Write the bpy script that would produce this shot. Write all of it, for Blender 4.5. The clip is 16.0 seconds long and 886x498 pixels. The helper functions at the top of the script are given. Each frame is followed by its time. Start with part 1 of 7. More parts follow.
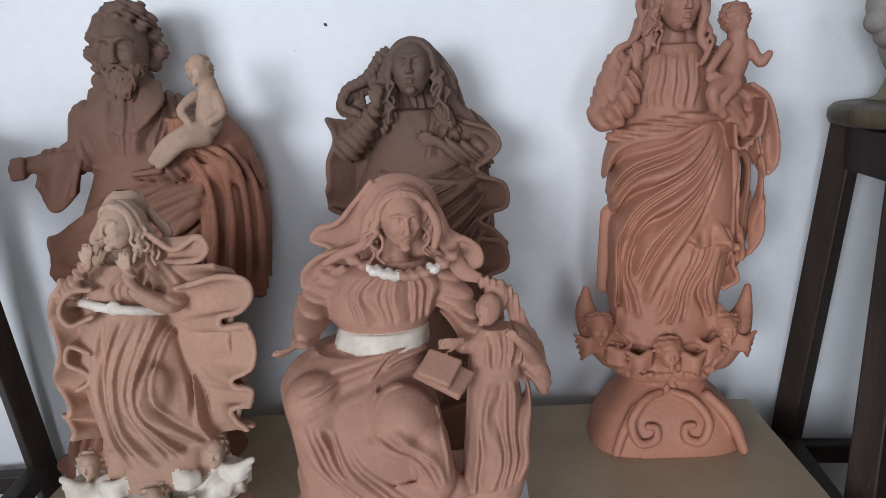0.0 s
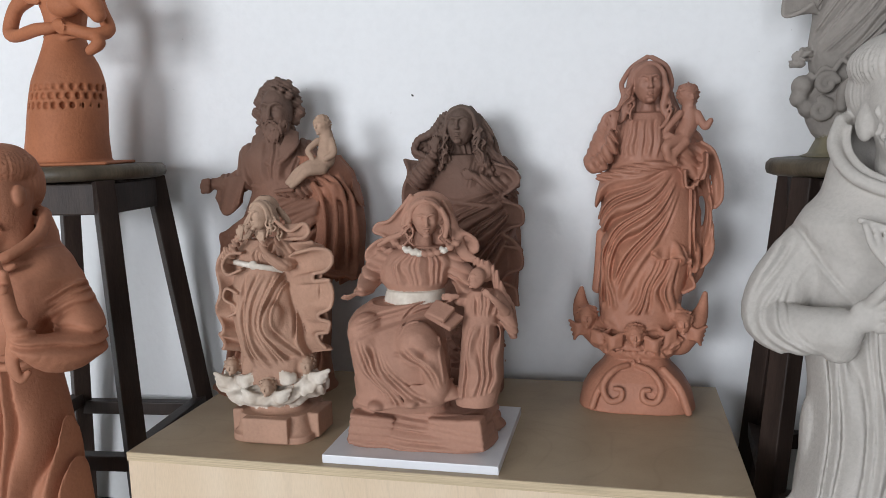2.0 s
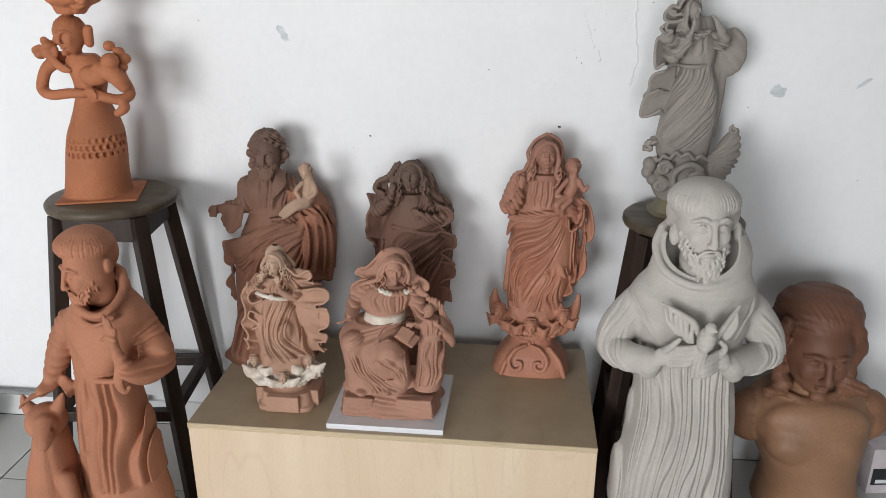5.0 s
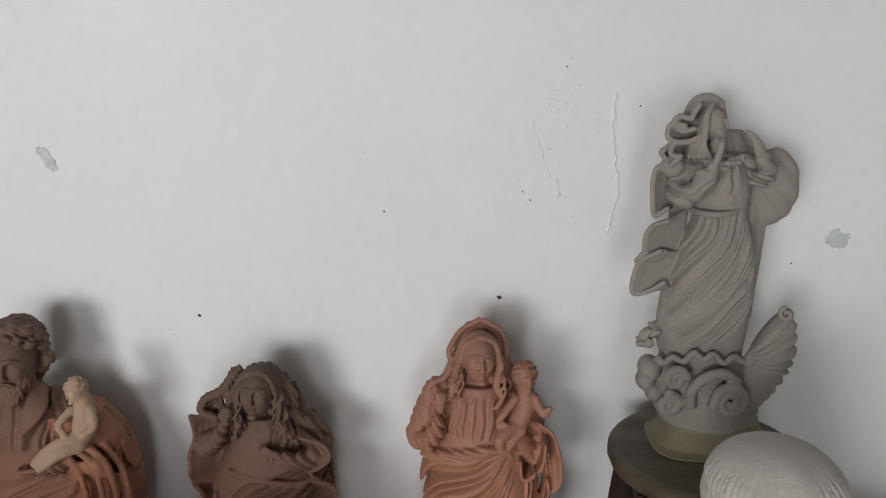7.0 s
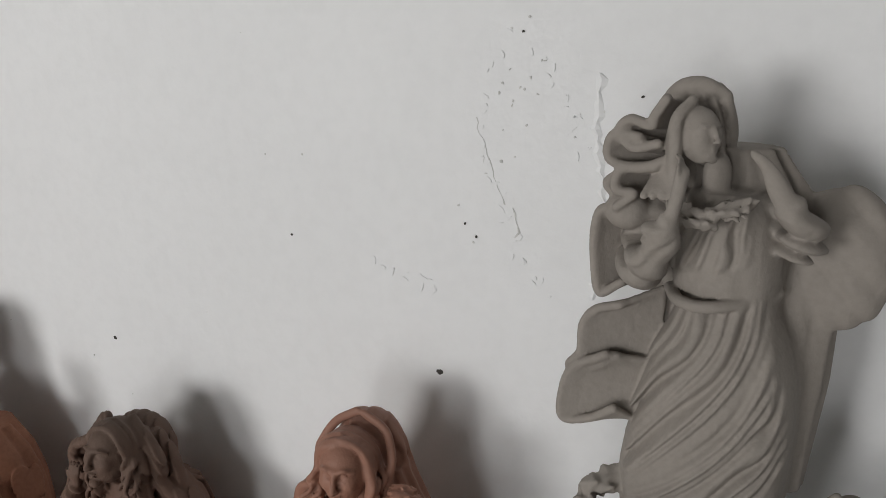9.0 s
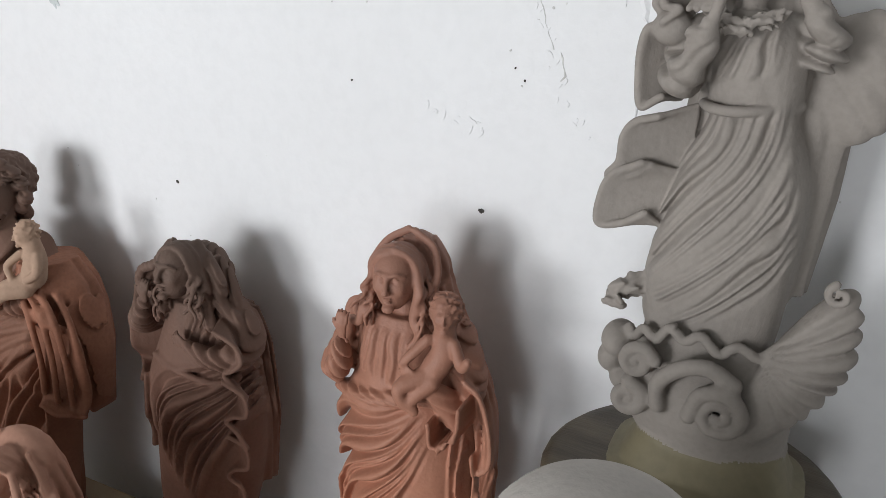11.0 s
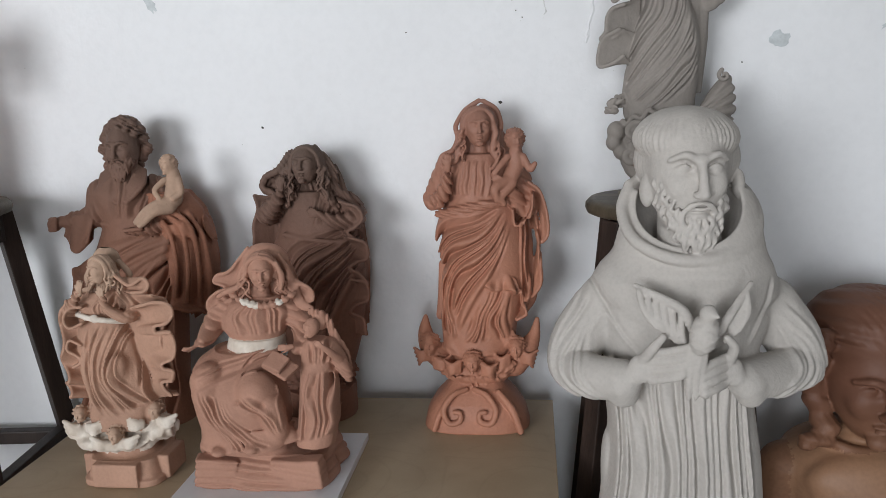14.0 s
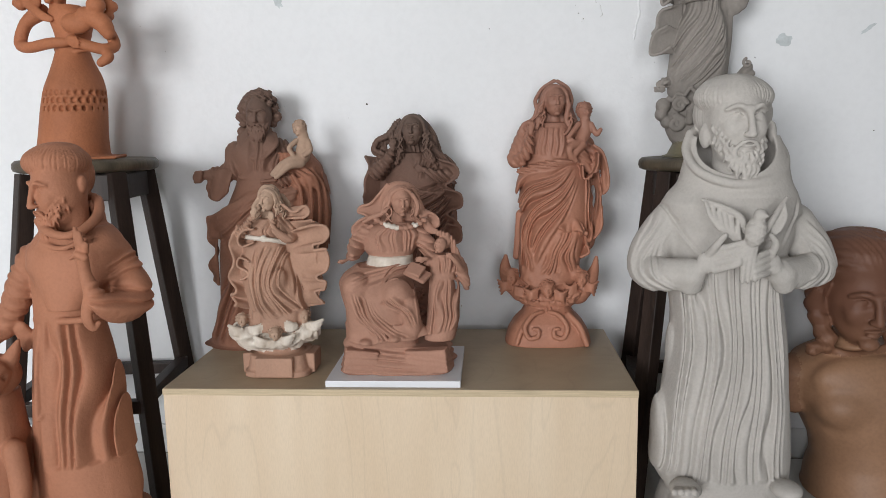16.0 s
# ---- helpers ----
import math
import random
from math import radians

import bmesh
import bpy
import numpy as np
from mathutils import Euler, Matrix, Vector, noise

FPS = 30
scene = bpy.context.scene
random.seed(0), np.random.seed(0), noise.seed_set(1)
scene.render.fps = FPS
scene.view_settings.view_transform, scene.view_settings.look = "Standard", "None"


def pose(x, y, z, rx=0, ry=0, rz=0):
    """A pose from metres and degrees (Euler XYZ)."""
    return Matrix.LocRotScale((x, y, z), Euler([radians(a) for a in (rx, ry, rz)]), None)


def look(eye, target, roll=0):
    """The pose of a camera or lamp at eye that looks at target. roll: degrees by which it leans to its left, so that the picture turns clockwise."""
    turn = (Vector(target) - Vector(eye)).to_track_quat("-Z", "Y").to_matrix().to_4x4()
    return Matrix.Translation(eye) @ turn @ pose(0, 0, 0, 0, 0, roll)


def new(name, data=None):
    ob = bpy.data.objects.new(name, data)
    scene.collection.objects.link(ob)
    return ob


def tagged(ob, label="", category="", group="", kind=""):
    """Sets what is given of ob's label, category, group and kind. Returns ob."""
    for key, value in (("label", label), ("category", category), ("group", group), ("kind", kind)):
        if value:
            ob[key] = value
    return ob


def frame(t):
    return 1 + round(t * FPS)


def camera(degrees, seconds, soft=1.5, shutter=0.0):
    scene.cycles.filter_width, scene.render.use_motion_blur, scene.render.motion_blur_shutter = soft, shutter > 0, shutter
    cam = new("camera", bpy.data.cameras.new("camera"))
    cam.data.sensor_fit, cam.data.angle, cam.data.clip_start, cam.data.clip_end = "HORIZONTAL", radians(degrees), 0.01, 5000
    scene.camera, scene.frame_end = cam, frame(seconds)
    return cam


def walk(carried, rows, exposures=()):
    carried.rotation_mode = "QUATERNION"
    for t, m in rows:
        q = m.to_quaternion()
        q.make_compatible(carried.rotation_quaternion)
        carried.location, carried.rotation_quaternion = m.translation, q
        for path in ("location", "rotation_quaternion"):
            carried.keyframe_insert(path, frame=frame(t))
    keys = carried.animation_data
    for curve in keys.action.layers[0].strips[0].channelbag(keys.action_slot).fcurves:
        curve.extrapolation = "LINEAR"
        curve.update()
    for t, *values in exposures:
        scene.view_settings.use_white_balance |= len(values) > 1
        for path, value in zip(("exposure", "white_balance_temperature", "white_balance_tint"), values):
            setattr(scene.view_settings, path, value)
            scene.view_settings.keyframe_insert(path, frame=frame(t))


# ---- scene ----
cam = camera(59.9, 16.0, soft=0.8)
PATH = [
    (0, (0.076, -0.654, 0.91), (0.003, 1.295, 0.465), -2.9),
    (0.5, (0.187, -0.615, 0.895), (-0.099, 1.311, 0.439), -3.3),
    (1, (0.275, -0.768, 0.864), (-0.224, 1.121, 0.439), -3.3),
    (1.5, (0.339, -0.901, 0.828), (-0.19, 0.99, 0.445), -2.0),
    (2, (0.316, -1.085, 0.891), (-0.139, 0.842, 0.613), -1.6),
    (2.5, (0.407, -1.304, 1.075), (-0.025, 0.614, 0.708), -1.8),
    (3, (0.551, -1.563, 1.198), (0.101, 0.338, 0.774), -2.1),
    (3.2, (0.589, -1.643, 1.198), (0.131, 0.257, 0.773), -2.4),
    (5.3, (0.281, -1.501, 1.466), (0.136, 0.362, 0.752), 0.3),
    (5.5, (0.32, -1.435, 1.435), (0.199, 0.45, 0.78), 0.3),
    (6, (0.372, -1.18, 1.481), (0.264, 0.708, 0.83), 0.2),
    (6.5, (0.319, -0.926, 1.483), (0.243, 0.985, 0.9), 0.2),
    (7, (0.337, -0.704, 1.462), (0.279, 1.224, 0.932), -0.2),
    (7.5, (0.432, -0.442, 1.423), (0.481, 1.508, 0.982), -0.1),
    (8, (0.618, -0.196, 1.437), (0.339, 1.718, 0.926), -2.1),
    (10.5, (0.785, -0.197, 1.372), (-0.203, 1.429, 0.756), 0.6),
    (11, (0.765, -0.327, 1.329), (-0.042, 1.366, 0.634), 1.7),
    (11.5, (0.747, -0.418, 1.287), (0.016, 1.291, 0.549), 2.2),
    (12, (0.78, -0.545, 1.236), (0.072, 1.178, 0.508), 0.4),
    (12.5, (0.774, -0.686, 1.212), (0.114, 1.052, 0.474), -2.4),
    (13, (0.621, -0.837, 1.17), (0.243, 1.039, 0.589), -2.9),
    (13.5, (0.554, -0.981, 1.145), (0.311, 0.947, 0.669), -2.2),
    (14, (0.465, -1.108, 1.055), (0.228, 0.837, 0.654), -2.1),
    (14.5, (0.313, -1.223, 1.002), (0.142, 0.738, 0.647), -1.3),
    (15, (0.22, -1.354, 0.974), (0.079, 0.618, 0.673), -0.3),
    (15.5, (0.209, -1.43, 0.962), (0.088, 0.545, 0.672), -1.1),
    (16, (0.195, -1.533, 0.919), (0.076, 0.44, 0.613), -0.9),
]
walk(cam, [(t, look(eye, target, roll)) for t, eye, target, roll in PATH],
     exposures=[(0, -0.16, 5900, 10), (1, -0.1, 5900, 10), (2.2, -0.2, 6300, 10), (3.2, -0.2, 6500, 10), (5.3, -0.14, 6500, 10), (6.2, -0.28, 6550, 10), (7, -0.56, 6700, 10),
                (8.2, -0.62, 6800, 10), (10.4, -0.32, 6500, 10), (11.5, 0.02, 6400, 10), (13, -0.12, 6350, 10), (14.5, -0.28, 6300, 10), (16, -0.22, 6450, 10)])




# ---- daylight through two openings behind the camera ----
world = bpy.data.worlds.new("world")
scene.world = world
world.use_nodes = True
wn = world.node_tree.nodes
sky = wn.new("ShaderNodeTexSky")
sky.sky_type, sky.sun_disc, sky.sun_elevation, sky.sun_rotation = "NISHITA", False, radians(50), radians(140)
world.node_tree.links.new(sky.outputs[0], wn["Background"].inputs[0])
wn["Background"].inputs[1].default_value = 0.1

WALL, FRONT, LEFT, RIGHT, TOP = 0.56, -5.6, -4.85, 2.6, 2.9
DOOR, WINDOW = (0.2, 1.25), (-3.5, -1.1)


def opening_light(name, x0, x1, z0, z1, watts, colour):
    lamp = bpy.data.lights.new(name, "AREA")
    lamp.shape, lamp.size, lamp.size_y, lamp.energy, lamp.color = "RECTANGLE", x1 - x0, z1 - z0, watts, colour
    ob = new(name, lamp)
    mid = ((x0 + x1) / 2, FRONT - 0.06, (z0 + z1) / 2)
    ob.matrix_basis = look(mid, (mid[0], mid[1] + 1, mid[2]))
    return ob


opening_light("door_daylight", *DOOR, 0.05, 2.1, 78, (0.965, 0.975, 1.0))
opening_light("window_daylight", *WINDOW, 0.6, 2.2, 290, (0.98, 0.985, 1.0))


# ---- materials ----
def material(name, colour, rough=0.8, vary=0.15, size=9.0, grain=120.0, bump=0.15, second=None, second_amt=0.5, metal=0.0, spec=0.3, stretch=(1, 1, 1), bump_dist=0.002, mid=0.0):
    mat = bpy.data.materials.new(name)
    mat.use_nodes = True
    nt = mat.node_tree
    b = nt.nodes["Principled BSDF"]
    b.inputs["Roughness"].default_value, b.inputs["Metallic"].default_value = rough, metal
    b.inputs["Specular IOR Level"].default_value = spec
    co = nt.nodes.new("ShaderNodeTexCoord")
    mp = nt.nodes.new("ShaderNodeMapping")
    mp.inputs["Scale"].default_value = stretch
    nt.links.new(co.outputs["Object"], mp.inputs[0])
    n1, n2 = nt.nodes.new("ShaderNodeTexNoise"), nt.nodes.new("ShaderNodeTexNoise")
    for n, s in ((n1, size), (n2, grain)):
        n.inputs["Scale"].default_value, n.inputs["Detail"].default_value = s, 6.0
        nt.links.new(mp.outputs[0], n.inputs["Vector"])
    ramp = nt.nodes.new("ShaderNodeMapRange")
    ramp.inputs[1].default_value, ramp.inputs[2].default_value = 0.3, 0.7
    nt.links.new(n1.outputs[0], ramp.inputs[0])
    mix = nt.nodes.new("ShaderNodeMix")
    mix.data_type = "RGBA"
    dark = second or tuple(c * (1 - vary) for c in colour)
    lite = colour if second else tuple(min(1, c * (1 + vary)) for c in colour)
    mix.inputs[6].default_value, mix.inputs[7].default_value = (*dark, 1), (*lite, 1)
    nt.links.new(ramp.outputs[0], mix.inputs[0])
    mix2 = nt.nodes.new("ShaderNodeMix")
    mix2.data_type, mix2.blend_type = "RGBA", "MULTIPLY"
    mix2.inputs[0].default_value = 1.0
    speck = nt.nodes.new("ShaderNodeMapRange")
    speck.inputs[1].default_value, speck.inputs[2].default_value, speck.inputs[3].default_value, speck.inputs[4].default_value = 0.3, 0.6, 1 - vary * 0.7, 1.0
    nt.links.new(n2.outputs[0], speck.inputs[0])
    nt.links.new(mix.outputs[2], mix2.inputs[6])
    nt.links.new(speck.outputs[0], mix2.inputs[7])
    nt.links.new(mix2.outputs[2], b.inputs["Base Color"])
    bp = nt.nodes.new("ShaderNodeBump")
    bp.inputs["Strength"].default_value, bp.inputs["Distance"].default_value = bump, bump_dist
    nt.links.new(n2.outputs[0], bp.inputs["Height"])
    if mid:
        n3, mp3, bp3 = nt.nodes.new("ShaderNodeTexNoise"), nt.nodes.new("ShaderNodeMapping"), nt.nodes.new("ShaderNodeBump")
        mp3.inputs["Scale"].default_value = (1, 1, 0.4)
        n3.inputs["Scale"].default_value, n3.inputs["Detail"].default_value, n3.inputs["Distortion"].default_value = 48.0, 3.0, 1.0
        bp3.inputs["Strength"].default_value, bp3.inputs["Distance"].default_value = mid, 0.006
        nt.links.new(co.outputs["Object"], mp3.inputs[0])
        nt.links.new(mp3.outputs[0], n3.inputs["Vector"])
        nt.links.new(n3.outputs[0], bp3.inputs["Height"])
        nt.links.new(bp3.outputs[0], bp.inputs["Normal"])
    nt.links.new(bp.outputs[0], b.inputs["Normal"])
    return mat


def tall_tone(mat, low, high, upper, softness=0.5):
    """A fired-clay tone that drifts from the colour to another one up the piece, broken up by noise."""
    nt = mat.node_tree
    b = nt.nodes["Principled BSDF"]
    src = b.inputs["Base Color"].links[0].from_socket
    co = nt.nodes.new("ShaderNodeTexCoord")
    sep = nt.nodes.new("ShaderNodeSeparateXYZ")
    nt.links.new(co.outputs["Object"], sep.inputs[0])
    no = nt.nodes.new("ShaderNodeTexNoise")
    no.inputs["Scale"].default_value, no.inputs["Detail"].default_value = 7.0, 3.0
    nt.links.new(co.outputs["Object"], no.inputs["Vector"])
    add = nt.nodes.new("ShaderNodeMath")
    add.operation = "MULTIPLY_ADD"
    add.inputs[1].default_value, add.inputs[2].default_value = softness * (high - low), -softness * (high - low) / 2
    nt.links.new(no.outputs[0], add.inputs[0])
    tot = nt.nodes.new("ShaderNodeMath")
    nt.links.new(add.outputs[0], tot.inputs[0])
    nt.links.new(sep.outputs[2], tot.inputs[1])
    rng = nt.nodes.new("ShaderNodeMapRange")
    rng.inputs[1].default_value, rng.inputs[2].default_value = low, high
    nt.links.new(tot.outputs[0], rng.inputs[0])
    mix = nt.nodes.new("ShaderNodeMix")
    mix.data_type = "RGBA"
    mix.inputs[7].default_value = (*upper, 1)
    nt.links.new(rng.outputs[0], mix.inputs[0])
    nt.links.new(src, mix.inputs[6])
    nt.links.new(mix.outputs[2], b.inputs["Base Color"])
    return mat


CLAY = material("red_clay", (0.375, 0.16, 0.09), 0.75, 0.12, 8, 160, 0.4, spec=0.4, mid=0.15)
CLAY_ORANGE = material("orange_fired_clay", (0.39, 0.145, 0.068), 0.7, 0.16, 7, 160, 0.4, spec=0.3, mid=0.15)
CLAY_JOSEPH = tall_tone(material("brown_fired_clay", (0.31, 0.145, 0.092), 0.72, 0.15, 7, 160, 0.4, mid=0.15), 0.25, 0.6, (0.135, 0.085, 0.065))
CLAY_CLOAK = material("cloak_clay", (0.31, 0.138, 0.085), 0.7, 0.2, 7, 160, 0.4, mid=0.15)
CLAY_MARY = tall_tone(material("smoked_clay", (0.25, 0.122, 0.084), 0.72, 0.15, 7, 160, 0.4, mid=0.15), 0.2, 0.6, (0.11, 0.078, 0.062))
CLAY_MADONNA = tall_tone(material("salmon_clay", (0.42, 0.19, 0.12), 0.55, 0.12, 7, 160, 0.36, mid=0.15), 0.3, 0.65, (0.28, 0.145, 0.105))
CLAY_GIRL = material("pale_red_clay", (0.4, 0.237, 0.165), 0.75, 0.14, 9, 160, 0.36, mid=0.15)
CLAY_ANNE = material("matt_red_clay", (0.375, 0.203, 0.143), 0.78, 0.1, 9, 160, 0.36, mid=0.15)
CLAY_PALE = material("pale_unfired_clay", (0.42, 0.285, 0.205), 0.8, 0.12, 14, 160, 0.2, mid=0.15)
SLIP = material("white_slip", (0.72, 0.66, 0.58), 0.8, 0.12, 30, 160, 0.2, second=(0.5, 0.42, 0.34))
GREY_CLAY = material("grey_clay", (0.285, 0.258, 0.232), 0.85, 0.1, 8, 170, 0.3, mid=0.15)
LIGHT_CLAY = material("light_grey_clay", (0.465, 0.436, 0.402), 0.85, 0.1, 6, 170, 0.35, mid=0.15)
OLIVE_CLAY = material("olive_wet_clay", (0.2, 0.175, 0.11), 0.55, 0.15, 10, 90, 0.2)
BUST_CLAY = tall_tone(material("burnished_clay", (0.25, 0.128, 0.072), 0.55, 0.2, 5, 120, 0.2), 0.3, 0.5, (0.15, 0.068, 0.042))
PLASTER = material("white_wall_paint", (0.80, 0.81, 0.82), 0.6, 0.035, 2.2, 60, 0.2, bump_dist=0.004, mid=0.06)
# unseen walls, coloured dark so that less light bounces onto the statues
ROOM = material("dim_unseen_walls", (0.18, 0.175, 0.168), 0.7, 0.08, 2, 60, 0.1)
# ceiling out of view, greyed down to deepen the shadows below
CEILING = material("dim_ceiling", (0.32, 0.32, 0.31), 0.8, 0.03, 2, 60, 0.1)
CRACK = material("plaster_crack", (0.64, 0.64, 0.63), 0.9, 0.2, 60, 200, 0.3)
BUST_TAN = material("tan_burnished_clay", (0.3, 0.165, 0.095), 0.5, 0.16, 5, 120, 0.2)
CARTON = material("pale_carton", (0.55, 0.5, 0.52), 0.5, 0.1, 20, 90, 0.05)
BLACK = material("black_print", (0.03, 0.03, 0.035), 0.5, 0.2, 20, 90, 0.05)
RUBBER = material("dark_rubber", (0.06, 0.06, 0.06), 0.5, 0.2, 20, 90, 0.1)
CHIP = material("bare_plaster", (0.6, 0.64, 0.65), 0.85, 0.15, 40, 150, 0.3)
PIT = material("dark_pit", (0.06, 0.055, 0.05), 0.9, 0.2, 60, 200, 0.3)
TILE = material("pale_floor_tile", (0.52, 0.52, 0.5), 0.35, 0.05, 4, 60, 0.05, spec=0.5)
GROUT = material("grey_grout", (0.2, 0.19, 0.18), 0.9, 0.1, 30, 150, 0.2)
SKIRTING = material("white_skirting", (0.7, 0.71, 0.71), 0.4, 0.05, 6, 80, 0.1, spec=0.5)
DARKWOOD = material("dark_stained_wood", (0.036, 0.023, 0.018), 0.5, 0.35, 6, 60, 0.25, spec=0.3, stretch=(6, 6, 0.7))
SEATWOOD = material("worn_olive_wood", (0.095, 0.075, 0.05), 0.5, 0.35, 5, 50, 0.3, spec=0.4, stretch=(1, 9, 1))
WHITEBOARD = material("white_board", (0.72, 0.73, 0.76), 0.35, 0.03, 8, 90, 0.05, spec=0.5)
BOWL = material("white_plastic", (0.75, 0.76, 0.76), 0.35, 0.03, 8, 90, 0.02, spec=0.5)
SLURRY = material("red_slurry", (0.3, 0.08, 0.05), 0.3, 0.3, 20, 90, 0.2, second=(0.4, 0.35, 0.3))
CABLE = material("grey_cable", (0.25, 0.25, 0.25), 0.5, 0.1, 20, 90, 0.05)


def plywood(name, colour, dark, ring=5.0):
    """Rotary-cut veneer: long broad figure with thin streaks and a few dark pith marks."""
    mat = material(name, colour, 0.45, 0.1, 2.2, 90, 0.08, second=dark, spec=0.4, stretch=(5, 5, 0.8))
    nt = mat.node_tree
    b = nt.nodes["Principled BSDF"]
    src = b.inputs["Base Color"].links[0].from_socket
    co = nt.nodes.new("ShaderNodeTexCoord")
    mp = nt.nodes.new("ShaderNodeMapping")
    mp.inputs["Scale"].default_value = (1.0, 1.0, 0.16)
    nt.links.new(co.outputs["Object"], mp.inputs[0])
    no = nt.nodes.new("ShaderNodeTexNoise")
    no.inputs["Scale"].default_value, no.inputs["Detail"].default_value, no.inputs["Distortion"].default_value = ring, 2.0, 1.2
    nt.links.new(mp.outputs[0], no.inputs["Vector"])
    sc = nt.nodes.new("ShaderNodeMath")
    sc.operation = "MULTIPLY"
    sc.inputs[1].default_value = 9.0
    nt.links.new(no.outputs[0], sc.inputs[0])
    fr = nt.nodes.new("ShaderNodeMath")
    fr.operation = "PINGPONG"
    fr.inputs[1].default_value = 0.5
    nt.links.new(sc.outputs[0], fr.inputs[0])
    rng = nt.nodes.new("ShaderNodeMapRange")
    rng.inputs[1].default_value, rng.inputs[2].default_value, rng.inputs[3].default_value, rng.inputs[4].default_value = 0.0, 0.09, 0.72, 1.0
    nt.links.new(fr.outputs[0], rng.inputs[0])
    mul = nt.nodes.new("ShaderNodeMix")
    mul.data_type, mul.blend_type = "RGBA", "MULTIPLY"
    mul.inputs[0].default_value = 0.22
    nt.links.new(src, mul.inputs[6])
    nt.links.new(rng.outputs[0], mul.inputs[7])
    nt.links.new(mul.outputs[2], b.inputs["Base Color"])
    return mat


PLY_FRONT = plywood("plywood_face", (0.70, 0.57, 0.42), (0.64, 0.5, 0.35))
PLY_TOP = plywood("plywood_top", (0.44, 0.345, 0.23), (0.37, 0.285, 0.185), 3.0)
PLY_EDGE = material("plywood_edge", (0.55, 0.44, 0.29), 0.6, 0.2, 10, 90, 0.2, stretch=(1, 1, 60))


# ---- mesh helpers ----
def part(name, bm, mat, parent=None, label="", smooth=False):
    me = bpy.data.meshes.new(name)
    bm.normal_update()
    bm.to_mesh(me)
    bm.free()
    for m in (mat if isinstance(mat, (list, tuple)) else [mat]):
        me.materials.append(m)
    if smooth:
        me.polygons.foreach_set("use_smooth", [True] * len(me.polygons))
    ob = new(name, me)
    ob.parent = parent
    return tagged(ob, label)


def box(lo, hi, bevel=0.0, m=None):
    bm = bmesh.new()
    mid = [(a + b) / 2 for a, b in zip(lo, hi)]
    bmesh.ops.create_cube(bm, size=1, matrix=Matrix.LocRotScale(mid, None, [b - a for a, b in zip(lo, hi)]))
    if bevel:
        bmesh.ops.bevel(bm, geom=bm.edges[:], offset=bevel, segments=2, profile=0.6, affect="EDGES")
    if m is not None:
        bm.transform(m)
    return bm


def lathe(profile, n=48, wobble=0.0):
    bm = bmesh.new()
    rings = []
    for r, z in profile:
        rings.append([bm.verts.new((max(r, 1e-4) * math.cos(2 * math.pi * i / n) * (1 + wobble * math.sin(3 * i)), max(r, 1e-4) * math.sin(2 * math.pi * i / n) * (1 + wobble * math.cos(2 * i)), z)) for i in range(n)])
    for a, b in zip(rings, rings[1:]):
        for i in range(n):
            bm.faces.new((a[i], a[(i + 1) % n], b[(i + 1) % n], b[i]))
    bm.faces.new(rings[0][::-1])
    bm.faces.new(rings[-1])
    return bm


def beam(a, b, w, d, bevel=0.003, twist=0.0):
    """A squared timber from a to b."""
    a, b = Vector(a), Vector(b)
    turn = (b - a).to_track_quat("Z", "Y").to_matrix().to_4x4()
    m = Matrix.Translation((a + b) / 2) @ turn @ pose(0, 0, 0, 0, 0, twist)
    return box((-w / 2, -d / 2, -(b - a).length / 2), (w / 2, d / 2, (b - a).length / 2), bevel, m)


# ---- the room ----
def structure(name, bm, mat, label, category):
    return tagged(part(name, bm, mat), label, category, kind="structure")


wall_back = structure("wall_back", box((LEFT - 0.15, WALL, 0), (RIGHT + 0.15, WALL + 0.15, TOP)), PLASTER, "white painted plaster wall with chips, cracks and specks", "wall")
# side walls stay out of view; their dark colour holds down the fill
structure("wall_left", box((LEFT - 0.15, FRONT - 0.15, 0), (LEFT, WALL, TOP)), ROOM, "plain unseen wall, dark grey to cut bounce light", "wall")
structure("wall_right", box((RIGHT, FRONT - 0.15, 0), (RIGHT + 0.15, WALL, TOP)), ROOM, "plain unseen wall, dark grey to cut bounce light", "wall")


def front_wall():
    bm = bmesh.new()
    spans = [(LEFT, WINDOW[0], 0, TOP), (WINDOW[0], WINDOW[1], 0, 0.6), (WINDOW[0], WINDOW[1], 2.2, TOP), (WINDOW[1], DOOR[0], 0, TOP), (DOOR[0], DOOR[1], 2.1, TOP), (DOOR[1], RIGHT, 0, TOP)]
    for x0, x1, z0, z1 in spans:
        b = box((x0, FRONT - 0.15, z0), (x1, FRONT, z1))
        me = bpy.data.meshes.new("piece")
        b.to_mesh(me)
        b.free()
        bm.from_mesh(me)
        bpy.data.meshes.remove(me)
    return bm


structure("wall_front", front_wall(), ROOM, "unseen wall with a doorway and a window opening, dark grey to cut bounce light", "wall")
structure("ceiling", box((LEFT - 0.15, FRONT - 0.15, TOP), (RIGHT + 0.15, WALL + 0.15, TOP + 0.12)), CEILING, "plain ceiling out of view, greyed to cut bounce light", "ceiling")
floor = structure("floor", box((LEFT - 0.15, FRONT - 0.15, -0.1), (RIGHT + 0.15, WALL + 0.15, -0.006)), GROUT, "pale ceramic tile floor with grey grout joints", "floor")
structure("baseboard", box((LEFT, WALL - 0.012, 0), (RIGHT, WALL, 0.085), 0.003), SKIRTING, "white tiled baseboard along the wall", "baseboard")


